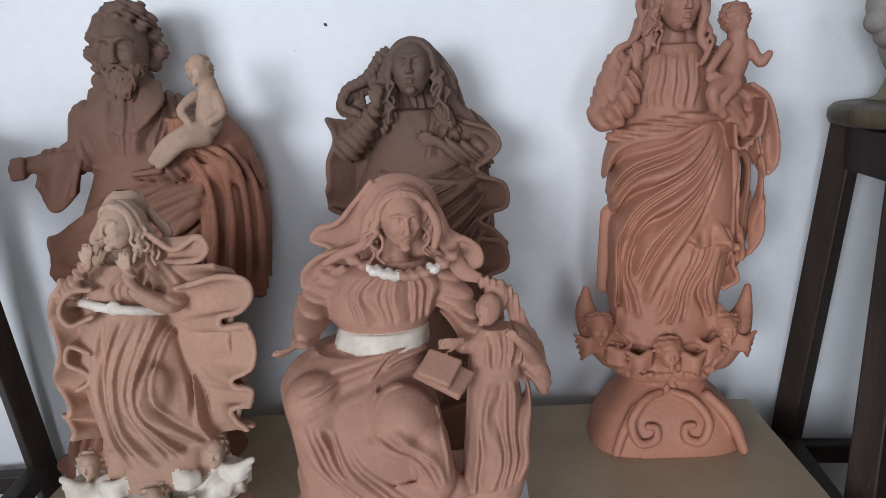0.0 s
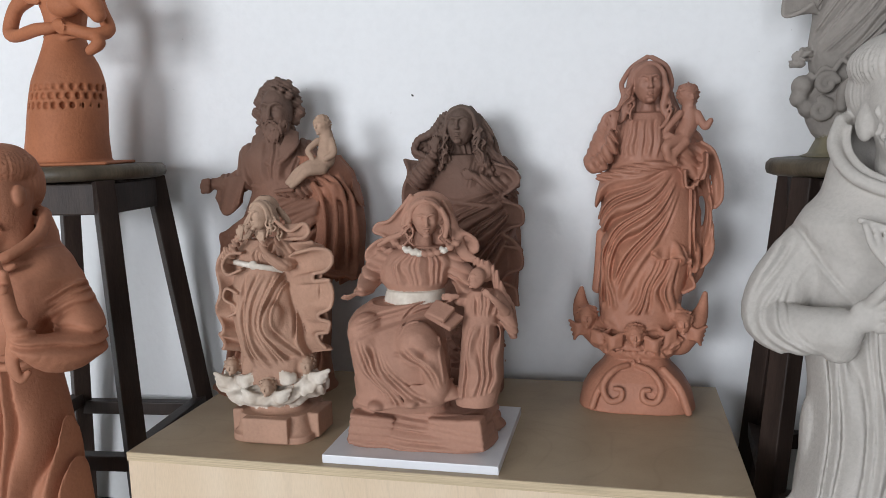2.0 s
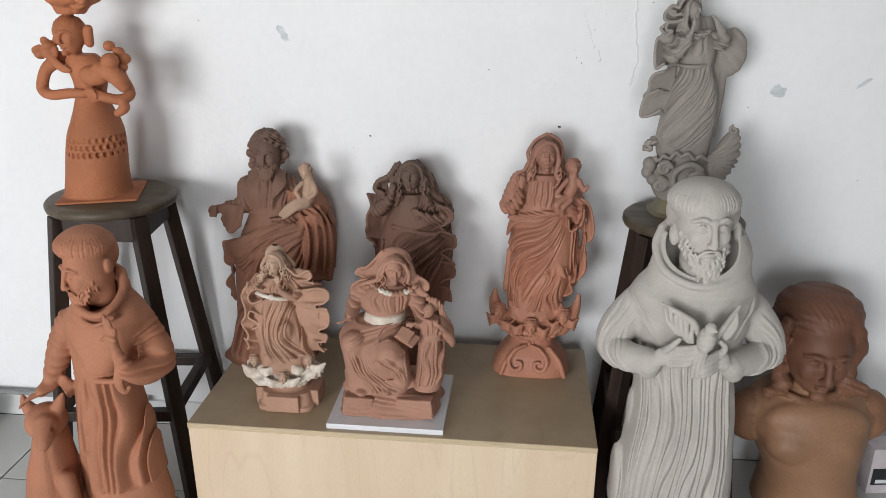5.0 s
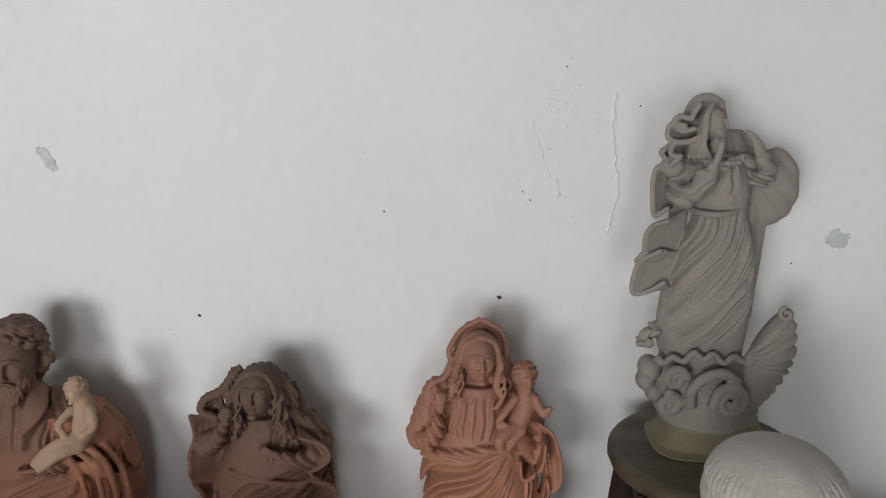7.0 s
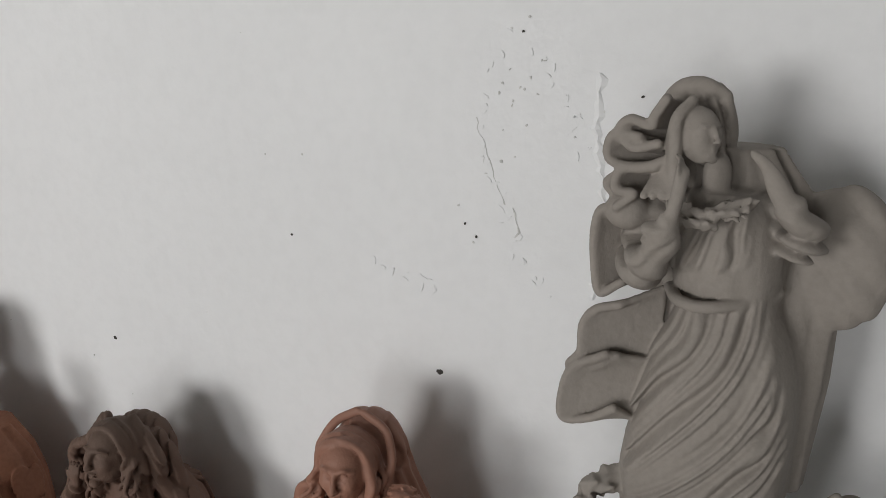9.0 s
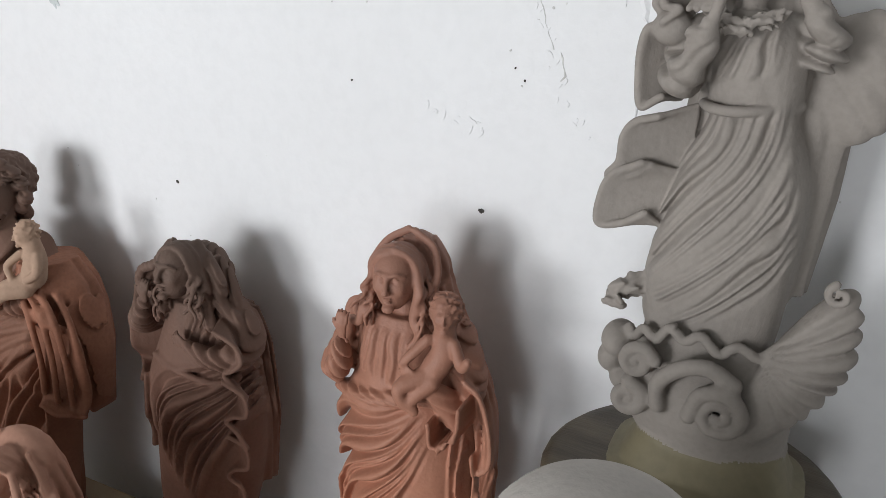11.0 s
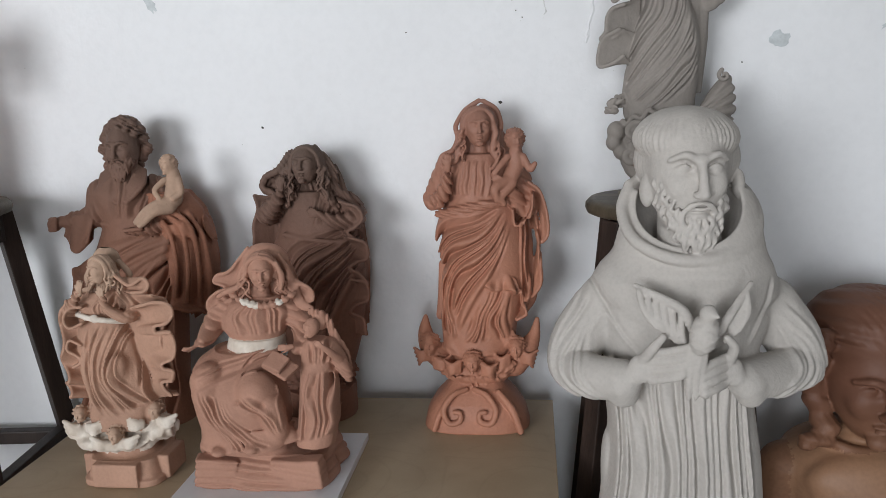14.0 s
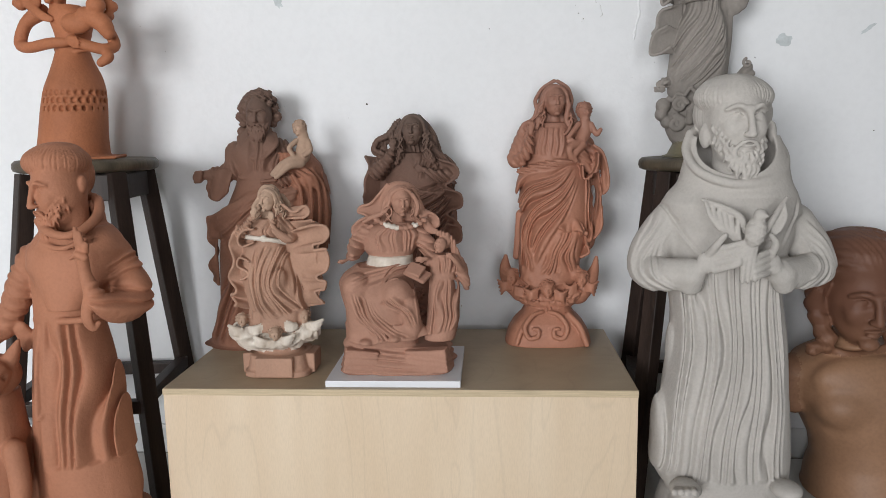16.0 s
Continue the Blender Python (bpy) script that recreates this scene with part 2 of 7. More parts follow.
# ---- clay modelling: a solid field on a grid, skinned into one smooth mesh ----
def crease(u, seed=0.0):
    """Rounded ridges of uneven width with sharp valleys between them."""
    u = u + 0.9 * np.sin(0.31 * u + seed) + 0.35 * np.sin(0.83 * u + 2 * seed)
    return 1.6 * np.abs(np.sin(u / 2)) - 0.95


def uneven(x, y, z, seed):
    return np.clip(0.8 + 0.6 * np.sin(27 * x - 21 * y + 15 * z + 3 * seed) * np.sin(17 * z + 11 * x + seed) + 0.3 * np.sin(41 * z - 33 * x + seed), 0.4, 1.4)


def comb(c, n, amp, seed=0.0):
    """Combed strands that run down from the crown of a head at (x, y)."""
    def lift(x, y, z):
        th = np.arctan2(y - c[1], x - c[0])
        return amp * crease(n * th + 1.6 * np.sin(26 * z + 5 * th + seed) + seed, seed) + 0 * z
    return lift


def fold(way, wave, amp, seed=0.0, warp=1.0):
    """Creases that lie across a direction."""
    w = np.array(way, float)
    w = w / np.linalg.norm(w) * (2 * math.pi / wave)

    def lift(x, y, z):
        u = x * w[0] + y * w[1] + z * w[2] + seed + warp * (1.1 * np.sin(19 * x + 23 * z + seed) + 0.7 * np.sin(31 * y - 37 * z + 2 * seed))
        return 1.3 * amp * uneven(x, y, z, seed) * crease(u, seed)
    return lift


def rays(c, n, amp, seed=0.0, warp=0.5):
    """Creases that fan out from a gathering point (x, z)."""
    def lift(x, y, z):
        u = n * np.arctan2(x - c[0], c[1] - z) + 14 * y + seed + warp * (1.1 * np.sin(21 * x + 17 * z + seed) + 0.8 * np.sin(33 * z - 13 * x + 2 * seed))
        return 1.3 * amp * uneven(x, y, z, seed) * crease(u, seed)
    return lift


def only(f, c, r):
    """A relief kept to the neighbourhood of (x, z)."""
    return lambda x, y, z: f(x, y, z) * np.exp(-(((x - c[0]) / r[0]) ** 2 + ((z - c[1]) / r[1]) ** 2) ** 2)


def both(*some):
    return lambda x, y, z: sum(f(x, y, z) for f in some)


def knots(size, amp, seed=0.0):
    """Lumps and curls, as in modelled hair, clouds and wool."""
    q = 2 * math.pi / size

    def lift(x, y, z):
        a = np.sin(q * x + 2.1 * np.sin(0.6 * q * z + seed)) * np.sin(q * y + 1.7 * np.sin(0.5 * q * x - seed))
        return amp * (a + np.sin(q * z + 1.9 * np.sin(0.7 * q * y + seed) + seed))
    return lift


class Clay:
    def __init__(self, lo, hi, step):
        self.lo, self.step = np.array(lo, float), step
        self.n = np.ceil((np.array(hi) - self.lo) / step).astype(int) + 1
        self.f = np.full(self.n, 1.0, np.float32)
        self.m = np.zeros(self.n, np.uint8)
        self.ax = [(self.lo[i] + step * np.arange(self.n[i])).astype(np.float32) for i in range(3)]

    def _part(self, lo, hi, pad):
        a = np.clip(np.floor((np.array(lo) - pad - self.lo) / self.step).astype(int), 0, self.n)
        b = np.clip(np.ceil((np.array(hi) + pad - self.lo) / self.step).astype(int) + 1, 0, self.n)
        if (b - a).min() <= 0:
            return None
        sl = tuple(slice(p, q) for p, q in zip(a, b))
        return sl, self.ax[0][sl[0]][:, None, None], self.ax[1][sl[1]][None, :, None], self.ax[2][sl[2]][None, None, :]

    def _put(self, sl, d, k, m, dig):
        old = self.f[sl]
        if dig:
            t = np.clip(0.5 - 0.5 * (old + d) / k, 0, 1)
            self.f[sl] = old * (1 - t) - d * t + k * t * (1 - t)
            return
        t = np.clip(0.5 + 0.5 * (old - d) / k, 0, 1)
        self.m[sl] = np.where(d < old, m, self.m[sl])
        self.f[sl] = old * (1 - t) + d * t - k * t * (1 - t)

    def ell(self, c, r, rot=(0, 0, 0), k=0.006, m=0, f=None, dig=False):
        """An ellipsoid."""
        big = max(r)
        part = self._part(np.array(c) - big, np.array(c) + big, k + 0.012)
        if part is None:
            return self
        sl, x, y, z = part
        rm = np.array(Euler([radians(a) for a in rot]).to_matrix().transposed())
        p, q, s = x - c[0], y - c[1], z - c[2]
        u, v, w = (rm[i, 0] * p + rm[i, 1] * q + rm[i, 2] * s for i in range(3))
        k0 = np.sqrt((u / r[0]) ** 2 + (v / r[1]) ** 2 + (w / r[2]) ** 2)
        k1 = np.sqrt((u / r[0] ** 2) ** 2 + (v / r[1] ** 2) ** 2 + (w / r[2] ** 2) ** 2) + 1e-6
        d = k0 * (k0 - 1) / k1
        if f:
            d = d - f(x, y, z)
        self._put(sl, d, k, m, dig)
        return self

    def block(self, c, r, rot=(0, 0, 0), edge=0.004, k=0.003, m=0, f=None, dig=False):
        """A box with rounded edges."""
        big = math.sqrt(sum(v * v for v in r))
        part = self._part(np.array(c) - big, np.array(c) + big, k + 0.01)
        if part is None:
            return self
        sl, x, y, z = part
        rm = np.array(Euler([radians(a) for a in rot]).to_matrix().transposed())
        p, q, s = x - c[0], y - c[1], z - c[2]
        e = [np.abs(rm[i, 0] * p + rm[i, 1] * q + rm[i, 2] * s) - r[i] + edge for i in range(3)]
        d = np.sqrt(sum(np.maximum(v, 0) ** 2 for v in e)) + np.minimum(np.maximum(np.maximum(e[0], e[1]), e[2]), 0) - edge
        if f:
            d = d - f(x, y, z)
        self._put(sl, d, k, m, dig)
        return self

    def tube(self, pts, flat=1.0, n=(0, 1, 0), k=0.005, m=0, f=None, dig=False):
        """A limb, strand or ribbon along points (x, y, z, radius); flat < 1 thins it along n."""
        p = [np.array(q, float) for q in pts]
        if len(p) > 2:
            e = [2 * p[0] - p[1]] + p + [2 * p[-1] - p[-2]]
            fine = []
            for i in range(1, len(e) - 2):
                for t in (0.0, 0.25, 0.5, 0.75):
                    fine.append(0.5 * (2 * e[i] + (e[i + 1] - e[i - 1]) * t + (2 * e[i - 1] - 5 * e[i] + 4 * e[i + 1] - e[i + 2]) * t * t
                                       + (3 * e[i] - e[i - 1] - 3 * e[i + 1] + e[i + 2]) * t ** 3))
            p = fine + [p[-1]]
        q = np.array(p)
        q[:, 3] = np.maximum(q[:, 3], 0.001)
        big = q[:, 3].max()
        part = self._part(q[:, :3].min(0) - big, q[:, :3].max(0) + big, k + 0.006)
        if part is None:
            return self
        sl0, *_ = part
        d = np.full(self.f[sl0].shape, 0.5, np.float32)
        nn = np.array(n, float) / np.linalg.norm(n)
        base = np.array([s.start for s in sl0])
        for a, b in zip(q[:-1], q[1:]):
            rr = max(a[3], b[3])
            one = self._part(np.minimum(a[:3], b[:3]) - rr, np.maximum(a[:3], b[:3]) + rr, k + 0.006)
            if one is None:
                continue
            sl, x, y, z = one
            ab = b[:3] - a[:3]
            px, py, pz = x - a[0], y - a[1], z - a[2]
            t = np.clip((px * ab[0] + py * ab[1] + pz * ab[2]) / (ab @ ab + 1e-12), 0, 1)
            vx, vy, vz = px - t * ab[0], py - t * ab[1], pz - t * ab[2]
            r = a[3] + (b[3] - a[3]) * t
            if flat != 1.0:
                vn = vx * nn[0] + vy * nn[1] + vz * nn[2]
                len2 = np.maximum(vx * vx + vy * vy + vz * vz - vn * vn, 0) + (vn / flat) ** 2
                dd = (np.sqrt(len2) - r) * (flat + (1 - flat) * 0.35)
            else:
                dd = np.sqrt(vx * vx + vy * vy + vz * vz) - r
            here = tuple(slice(s.start - o, s.stop - o) for s, o in zip(sl, base))
            here = tuple(slice(max(h.start, 0), h.stop) for h in here)
            tgt = d[here]
            if tgt.shape == dd.shape:
                np.minimum(tgt, dd, out=tgt)
        if f:
            sl, x, y, z = part
            d = d - f(x, y, z)
        self._put(sl0, d, k, m, dig)
        return self

    def sheet(self, one, two, thick=0.0022, n=0.0, amp=0.0, seed=0.0, grow=1.0, k=0.002, m=0):
        """Cloth stretched from the curve one (held) to the curve two (free), rippling n times along its free edge."""
        def curve(pts, count):
            p = np.array(pts, float)
            t = np.linspace(0, len(p) - 1, count)
            i = np.clip(t.astype(int), 0, len(p) - 2)
            f = (t - i)[:, None]
            e = np.concatenate([2 * p[:1] - p[1:2], p, 2 * p[-1:] - p[-2:-1]])
            p0, p1, p2, p3 = e[i], e[i + 1], e[i + 2], e[i + 3]
            return 0.5 * (2 * p1 + (p2 - p0) * f + (2 * p0 - 5 * p1 + 4 * p2 - p3) * f ** 2 + (3 * p1 - p0 - 3 * p2 + p3) * f ** 3)
        a, b = np.array(one, float), np.array(two, float)
        gap = self.step * 1.05
        long = max(np.linalg.norm(np.diff(a, axis=0), axis=1).sum(), np.linalg.norm(np.diff(b, axis=0), axis=1).sum()) * (1 + 2.5 * abs(n) * amp / 0.03)
        nu, nv = int(long / gap) + 3, int(np.linalg.norm(curve(a, 20) - curve(b, 20), axis=1).max() / gap) + 3
        ca, cb = curve(a, nu), curve(b, nu)
        v = np.linspace(0, 1, nv)[None, :, None]
        p = ca[:, None] * (1 - v) + cb[:, None] * v
        along = np.gradient(p, axis=0)
        across = np.broadcast_to((cb - ca)[:, None], p.shape)
        nrm = np.cross(along, across)
        nrm = nrm / (np.linalg.norm(nrm, axis=2, keepdims=True) + 1e-9)
        u = np.linspace(0, 1, nu)[:, None, None]
        wave = np.sin(2 * math.pi * n * u + 1.3 * np.sin(5 * u + seed) + seed) * (0.85 + 0.4 * np.sin(6.5 * u + 2 * seed)) + 0.2 * np.sin(3.1 * math.pi * n * u + 2 * seed)
        side = across / (np.linalg.norm(across, axis=2, keepdims=True) + 1e-9)
        swing = np.cos(2 * math.pi * n * u + 1.3 * np.sin(5 * u + seed) + seed) - 0.4 + 0.9 * np.sin(4.3 * u + seed)
        lengthwise = along / (np.linalg.norm(along, axis=2, keepdims=True) + 1e-9)
        back = np.sin(4 * math.pi * n * u + 2.6 * np.sin(5 * u + seed) + 2 * seed)
        roll = 0.012 * np.linalg.norm(np.diff(b, axis=0), axis=1).sum() / max(n, 0.5)
        p = (p + (nrm * 1.3 * wave + side * 0.3 * swing) * amp * v ** grow - lengthwise * roll * back * v ** grow).reshape(-1, 3)
        reach = int(math.ceil((thick + k) / self.step)) + 1
        o = np.stack(np.meshgrid(*[np.arange(-reach, reach + 1)] * 3, indexing="ij"), -1).reshape(-1, 3)
        near = np.round((p - self.lo) / self.step).astype(int)
        lo_i = np.clip(near.min(0) - reach, 0, self.n)
        hi_i = np.clip(near.max(0) + reach + 1, 0, self.n)
        if (hi_i - lo_i).min() <= 0:
            return self
        d = np.full(hi_i - lo_i, 0.5, np.float32)
        cells = near[:, None] + o[None]
        hem = (thick * (1 + 0.35 * np.clip((v - 0.8) / 0.2, 0, 1)) + 0 * u).reshape(-1, 1)
        far = np.sqrt((((cells * self.step + self.lo) - p[:, None]) ** 2).sum(-1)) - hem
        ok = ((cells >= lo_i) & (cells < hi_i)).all(-1)
        q = (cells - lo_i)[ok]
        np.minimum.at(d, tuple(q.T), far[ok].astype(np.float32))
        self._put(tuple(slice(x0, x1) for x0, x1 in zip(lo_i, hi_i)), d, k, m, False)
        return self

    def drape(self, one, two, n, amp, seed=0, ends=(0.12, 0.12), back=0.02, sides=0.5, sway=0.3):
        """Presses n folds into the clay, running side by side between the lines one and two, as seen from the front (x, z)."""
        a, b = np.array(one, float), np.array(two, float)

        def curve(p, t):
            e = np.concatenate([2 * p[:1] - p[1:2], p, 2 * p[-1:] - p[-2:-1]])
            t = t * (len(p) - 1)
            i = np.clip(t.astype(int), 0, len(p) - 2)
            f = (t - i)[:, None]
            p0, p1, p2, p3 = e[i], e[i + 1], e[i + 2], e[i + 3]
            return 0.5 * (2 * p1 + (p2 - p0) * f + (2 * p0 - 5 * p1 + 4 * p2 - p3) * f ** 2 + (3 * p1 - p0 - 3 * p2 + p3) * f ** 3)
        fine = self.step * 0.4
        rough = np.linspace(0, 1, 24)
        ca, cb = curve(a, rough), curve(b, rough)
        nt = int(max(np.linalg.norm(np.diff(c, axis=0), axis=1).sum() for c in (ca, cb)) / fine) + 8
        ns = int(np.linalg.norm(ca - cb, axis=1).max() / fine) + 8
        t, s = np.linspace(0, 1, nt), np.linspace(0, 1, ns)[:, None]
        ca, cb = curve(a, t), curve(b, t)
        x = ca[None, :, 0] * (1 - s) + cb[None, :, 0] * s
        z = ca[None, :, 1] * (1 - s) + cb[None, :, 1] * s
        rnd = np.random.RandomState(int(seed) + 11)
        t = t[None, :]
        u = n * s + sway * (np.sin(4.1 * t + 5.3 * s + seed) + 0.6 * np.sin(9.7 * t - 3.1 * s + 2 * seed)) + 0.3 * np.sin(2.2 * n * s + seed)
        i = np.floor(u)
        f = u - i
        i = np.clip(i.astype(int) + 4, 0, n + 8)
        lean = rnd.uniform(0.75, 1.4, n + 9)[i]
        tall = rnd.uniform(0.7, 1.05, n + 9)[i]
        mid, run = rnd.uniform(0.2, 0.8, n + 9)[i], rnd.uniform(0.45, 1.2, n + 9)[i]
        tall = tall * (0.5 + 0.5 * np.exp(-((t - mid) / run) ** 2))
        h = amp * (1.9 * tall * np.sin(math.pi * f ** lean) ** 0.9 - 0.8)

        def ramp(v, w):
            v = np.clip(v / max(w, 1e-3), 0, 1)
            return v * v * (3 - 2 * v)
        gap = np.linalg.norm(ca - cb, axis=1)[None, :] / n
        h = h * ramp(gap - 1.5 * self.step, 2 * self.step)
        w = ramp(s, sides / n) * ramp(1 - s, sides / n) * ramp(t, ends[0]) * ramp(1 - t, ends[1])
        ix = np.round((x - self.lo[0]) / self.step).astype(int)
        iz = np.round((z - self.lo[2]) / self.step).astype(int)
        ok = (ix >= 0) & (ix < self.n[0]) & (iz >= 0) & (iz < self.n[2])
        flat = (ix * self.n[2] + iz)[ok]
        size = int(self.n[0] * self.n[2])
        num = np.maximum(np.bincount(flat, minlength=size), 1)
        relief = (np.bincount(flat, (h * w)[ok], size) / num).reshape(self.n[0], self.n[2]).astype(np.float32)
        for ax in (0, 1):
            relief = 0.5 * relief + 0.25 * (np.roll(relief, 1, ax) + np.roll(relief, -1, ax))
        y = self.ax[1]
        fade = np.clip((back - y) / 0.02, 0, 1)
        self.f -= relief[:, None, :] * fade[None, :, None]
        return self

    def robe(self, rows, n=16, amp=0.004, twist=0.0, seed=0.0, k=0.006, m=0, f=None, square=2.0):
        """A draped body: rows of (z, centre x, centre y, half width, half depth), with creases down it."""
        t = np.array(sorted(rows), float)
        big = (np.abs(t[:, 1:2] - t[:, 1:2].mean()) + t[:, 3:4]).max(), (np.abs(t[:, 2] - t[:, 2].mean()) + t[:, 4]).max()
        part = self._part((t[:, 1].mean() - big[0], t[:, 2].mean() - big[1], t[0, 0]), (t[:, 1].mean() + big[0], t[:, 2].mean() + big[1], t[-1, 0]), k + amp + 0.004)
        sl, x, y, z = part
        zz = np.linspace(t[0, 0], t[-1, 0], 60)
        smooth = []
        for i in range(1, 5):
            v = np.interp(zz, t[:, 0], t[:, i])
            v = np.convolve(np.pad(v, 2, mode="edge"), [0.1, 0.2, 0.4, 0.2, 0.1], "valid")
            smooth.append(np.interp(z.ravel(), zz, v)[None, None, :].astype(np.float32))
        cx, cy, ax, ay = smooth
        u, v = (x - cx) / ax, (y - cy) / ay
        k0 = (np.abs(u) ** square + np.abs(v) ** square) ** (1 / square) + 1e-6
        d = (k0 - 1) * np.minimum(ax, ay) * 0.9 + 0 * z
        if amp:
            th = np.arctan2(v, u)
            ph = n * th + twist * z + seed + 1.3 * np.sin(3 * th + 9 * z + seed) + 0.8 * np.sin(21 * z + 2 * th + 2 * seed)
            mod = 0.6 + 0.4 * np.sin(2.3 * th + 11 * z + 3 * seed)
            d = d - amp * mod * (1.7 * np.abs(np.sin(ph / 2)) - 0.9)
        if f:
            d = d - f(x, y, z)
        d = np.maximum(d, np.maximum(z - t[-1, 0], t[0, 0] - z))
        self._put(sl, d, k, m, False)
        return self

    def face(self, c, s, yaw=0.0, tip=0.0, lean=0.0, m=0, long=1.0):
        """A plain head of half width s with a nose, brows, lids, lips and chin; it looks along -y."""
        at, rot = self._frame(c, s, yaw, tip, lean, long)
        self.ell(c, (s, 1.15 * s, 1.3 * s * long), rot, 0.25 * s, m)
        self.ell(at(0, -0.25, -0.68), (0.7 * s, 0.78 * s, 0.85 * s * long), rot, 0.3 * s, m)
        for e in (-1, 1):
            self.ell(at(0.41 * e, -1.17, 0.1), (0.31 * s, 0.3 * s, 0.17 * s * long), rot, 0.12 * s, m, dig=True)
            self.ell(at(0.4 * e, -0.88, 0.08), (0.21 * s, 0.17 * s, 0.11 * s), rot, 0.04 * s, m)
            self.tube([(*at(0.2 * e, -0.99, 0.08), 0.03 * s), (*at(0.4 * e, -1.03, 0.17), 0.045 * s), (*at(0.6 * e, -0.9, 0.08), 0.03 * s)], k=0.04 * s, m=m)
            self.tube([(*at(0.12 * e, -1.13, 0.3), 0.08 * s), (*at(0.42 * e, -1.09, 0.4), 0.09 * s), (*at(0.74 * e, -0.84, 0.26), 0.05 * s)], k=0.1 * s, m=m)
            self.ell(at(0.13 * e, -1.25, -0.45), (0.1 * s, 0.13 * s, 0.09 * s), rot, 0.06 * s, m)
            self.ell(at(0.5 * e, -0.86, -0.3), (0.22 * s, 0.2 * s, 0.25 * s), rot, 0.3 * s, m)
        self.tube([(*at(0, -1.12, 0.32), 0.09 * s), (*at(0, -1.25, 0.0), 0.11 * s), (*at(0, -1.4, -0.42), 0.14 * s)], k=0.12 * s, m=m)
        self.ell(at(0, -1.12, -0.78), (0.28 * s, 0.13 * s, 0.06 * s), rot, 0.04 * s, m)
        self.ell(at(0, -1.1, -0.92), (0.23 * s, 0.14 * s, 0.07 * s), rot, 0.04 * s, m)
        self.tube([(*at(-0.27, -1.1, -0.85), 0.02 * s), (*at(0, -1.25, -0.85), 0.025 * s), (*at(0.27, -1.1, -0.85), 0.02 * s)], k=0.03 * s, dig=True)
        self.ell(at(0, -0.97, -1.28), (0.3 * s, 0.25 * s, 0.22 * s), rot, 0.15 * s, m)
        return self

    def _frame(self, c, s, yaw, tip, lean, long):
        r = Euler((radians(tip), radians(lean), radians(yaw))).to_matrix()

        def at(x, y, z):
            v = r @ Vector((x * s, y * s, z * s * long))
            return (c[0] + v.x, c[1] + v.y, c[2] + v.z)
        return at, (tip, lean, yaw)

    def hair(self, c, s, yaw=0.0, tip=0.0, lean=0.0, m=0, long=2.2, n=7, seed=1, wide=1.0):
        """Wavy locks from a middle parting, over the sides of the head and down to the shoulders."""
        at, rot = self._frame(c, s, yaw, tip, lean, 1.0)
        rnd = random.Random(seed)
        self.ell(at(0, 0.42, 0.2), (1.16 * s, 1.05 * s, 1.25 * s), rot, 0.1 * s, m)
        low = 1.15 * self.step
        for e in (-1, 1):
            for i in range(2 * n):
                y0 = -0.5 + 1.4 * i / (2 * n - 1)
                w = math.sqrt(max(0.1, 1 - (y0 / 1.42) ** 2)) * rnd.uniform(0.97, 1.1)
                pts = []
                for a in (86, 58, 28, -4):
                    pts.append((1.18 * w * math.cos(radians(a)) * e * wide, y0 + 0.25 * (1 - math.sin(radians(a))) + rnd.uniform(-0.06, 0.06), 1.3 * w * math.sin(radians(a)), 0.13))
                x, y, z = pts[-1][:3]
                down, flare, turn = long * rnd.uniform(0.45, 1.0), rnd.uniform(-0.02, 0.14), rnd.uniform(0, 6)
                for k in range(1, 6):
                    pts.append((x + e * flare * k + 0.2 * math.sin(2.1 * k + turn), y - 0.07 * k * (i < n) + 0.12 * math.cos(2.1 * k + turn), z - down * k / 5, 0.14 - 0.016 * k))
                self.tube([(*at(*p[:3]), max(p[3] * s, low)) for p in pts], k=0.02 * s, m=m)
        return self

    def beard(self, c, s, yaw=0.0, tip=0.0, lean=0.0, m=0, long=1.0, drop=0.3, seed=1):
        """A curly beard along the jaw, with a moustache."""
        at, rot = self._frame(c, s, yaw, tip, lean, long)
        rnd = random.Random(seed)
        self.ell(at(0, -0.42, -1.02), (0.78 * s, 0.7 * s, 0.5 * s), rot, 0.12 * s, m)
        for j in range(3):
            for i in range(21):
                a = radians(-86 + 8.6 * i + 3 * j)
                q = math.cos(a)
                x, y = 0.9 * math.sin(a), -0.22 - 0.95 * q
                z = -0.2 - 0.85 * q ** 2 - 0.2 * j
                w = [0.07 * rnd.choice((-1, 1)) * rnd.uniform(0.5, 1.2) for _ in range(3)]
                e = z - 0.3 - drop * q
                self.tube([(*at(x, y, z), 0.055 * s), (*at(x + w[0], y - 0.03, (2 * z + e) / 3), 0.062 * s), (*at(x * 0.92 + w[1], y - 0.02 + 0.03 * j, (z + 2 * e) / 3), 0.056 * s), (*at(x * 0.82 + w[2], y + 0.08, e), 0.038 * s)], k=0.025 * s, m=m)
        for e in (-1, 1):
            self.tube([(*at(0.04 * e, -1.26, -0.63), 0.05 * s), (*at(0.26 * e, -1.18, -0.7), 0.075 * s), (*at(0.46 * e, -1.04, -0.92), 0.06 * s)], k=0.04 * s, m=m)
        return self

    def hand(self, c, way, across, s, m=0, curl=0.3):
        """A hand of half width s: palm, four fingers and a thumb."""
        w, a = Vector(way).normalized(), Vector(across).normalized()
        nrm = w.cross(a)
        o = Vector(c)
        self.tube([(*(o - w * s), 0.75 * s), (*(o + w * s * 0.6), 0.85 * s)], flat=0.55, n=nrm, k=0.4 * s, m=m)
        for i in range(4):
            b = o + w * s * 0.9 + a * s * (i - 1.5) * 0.5
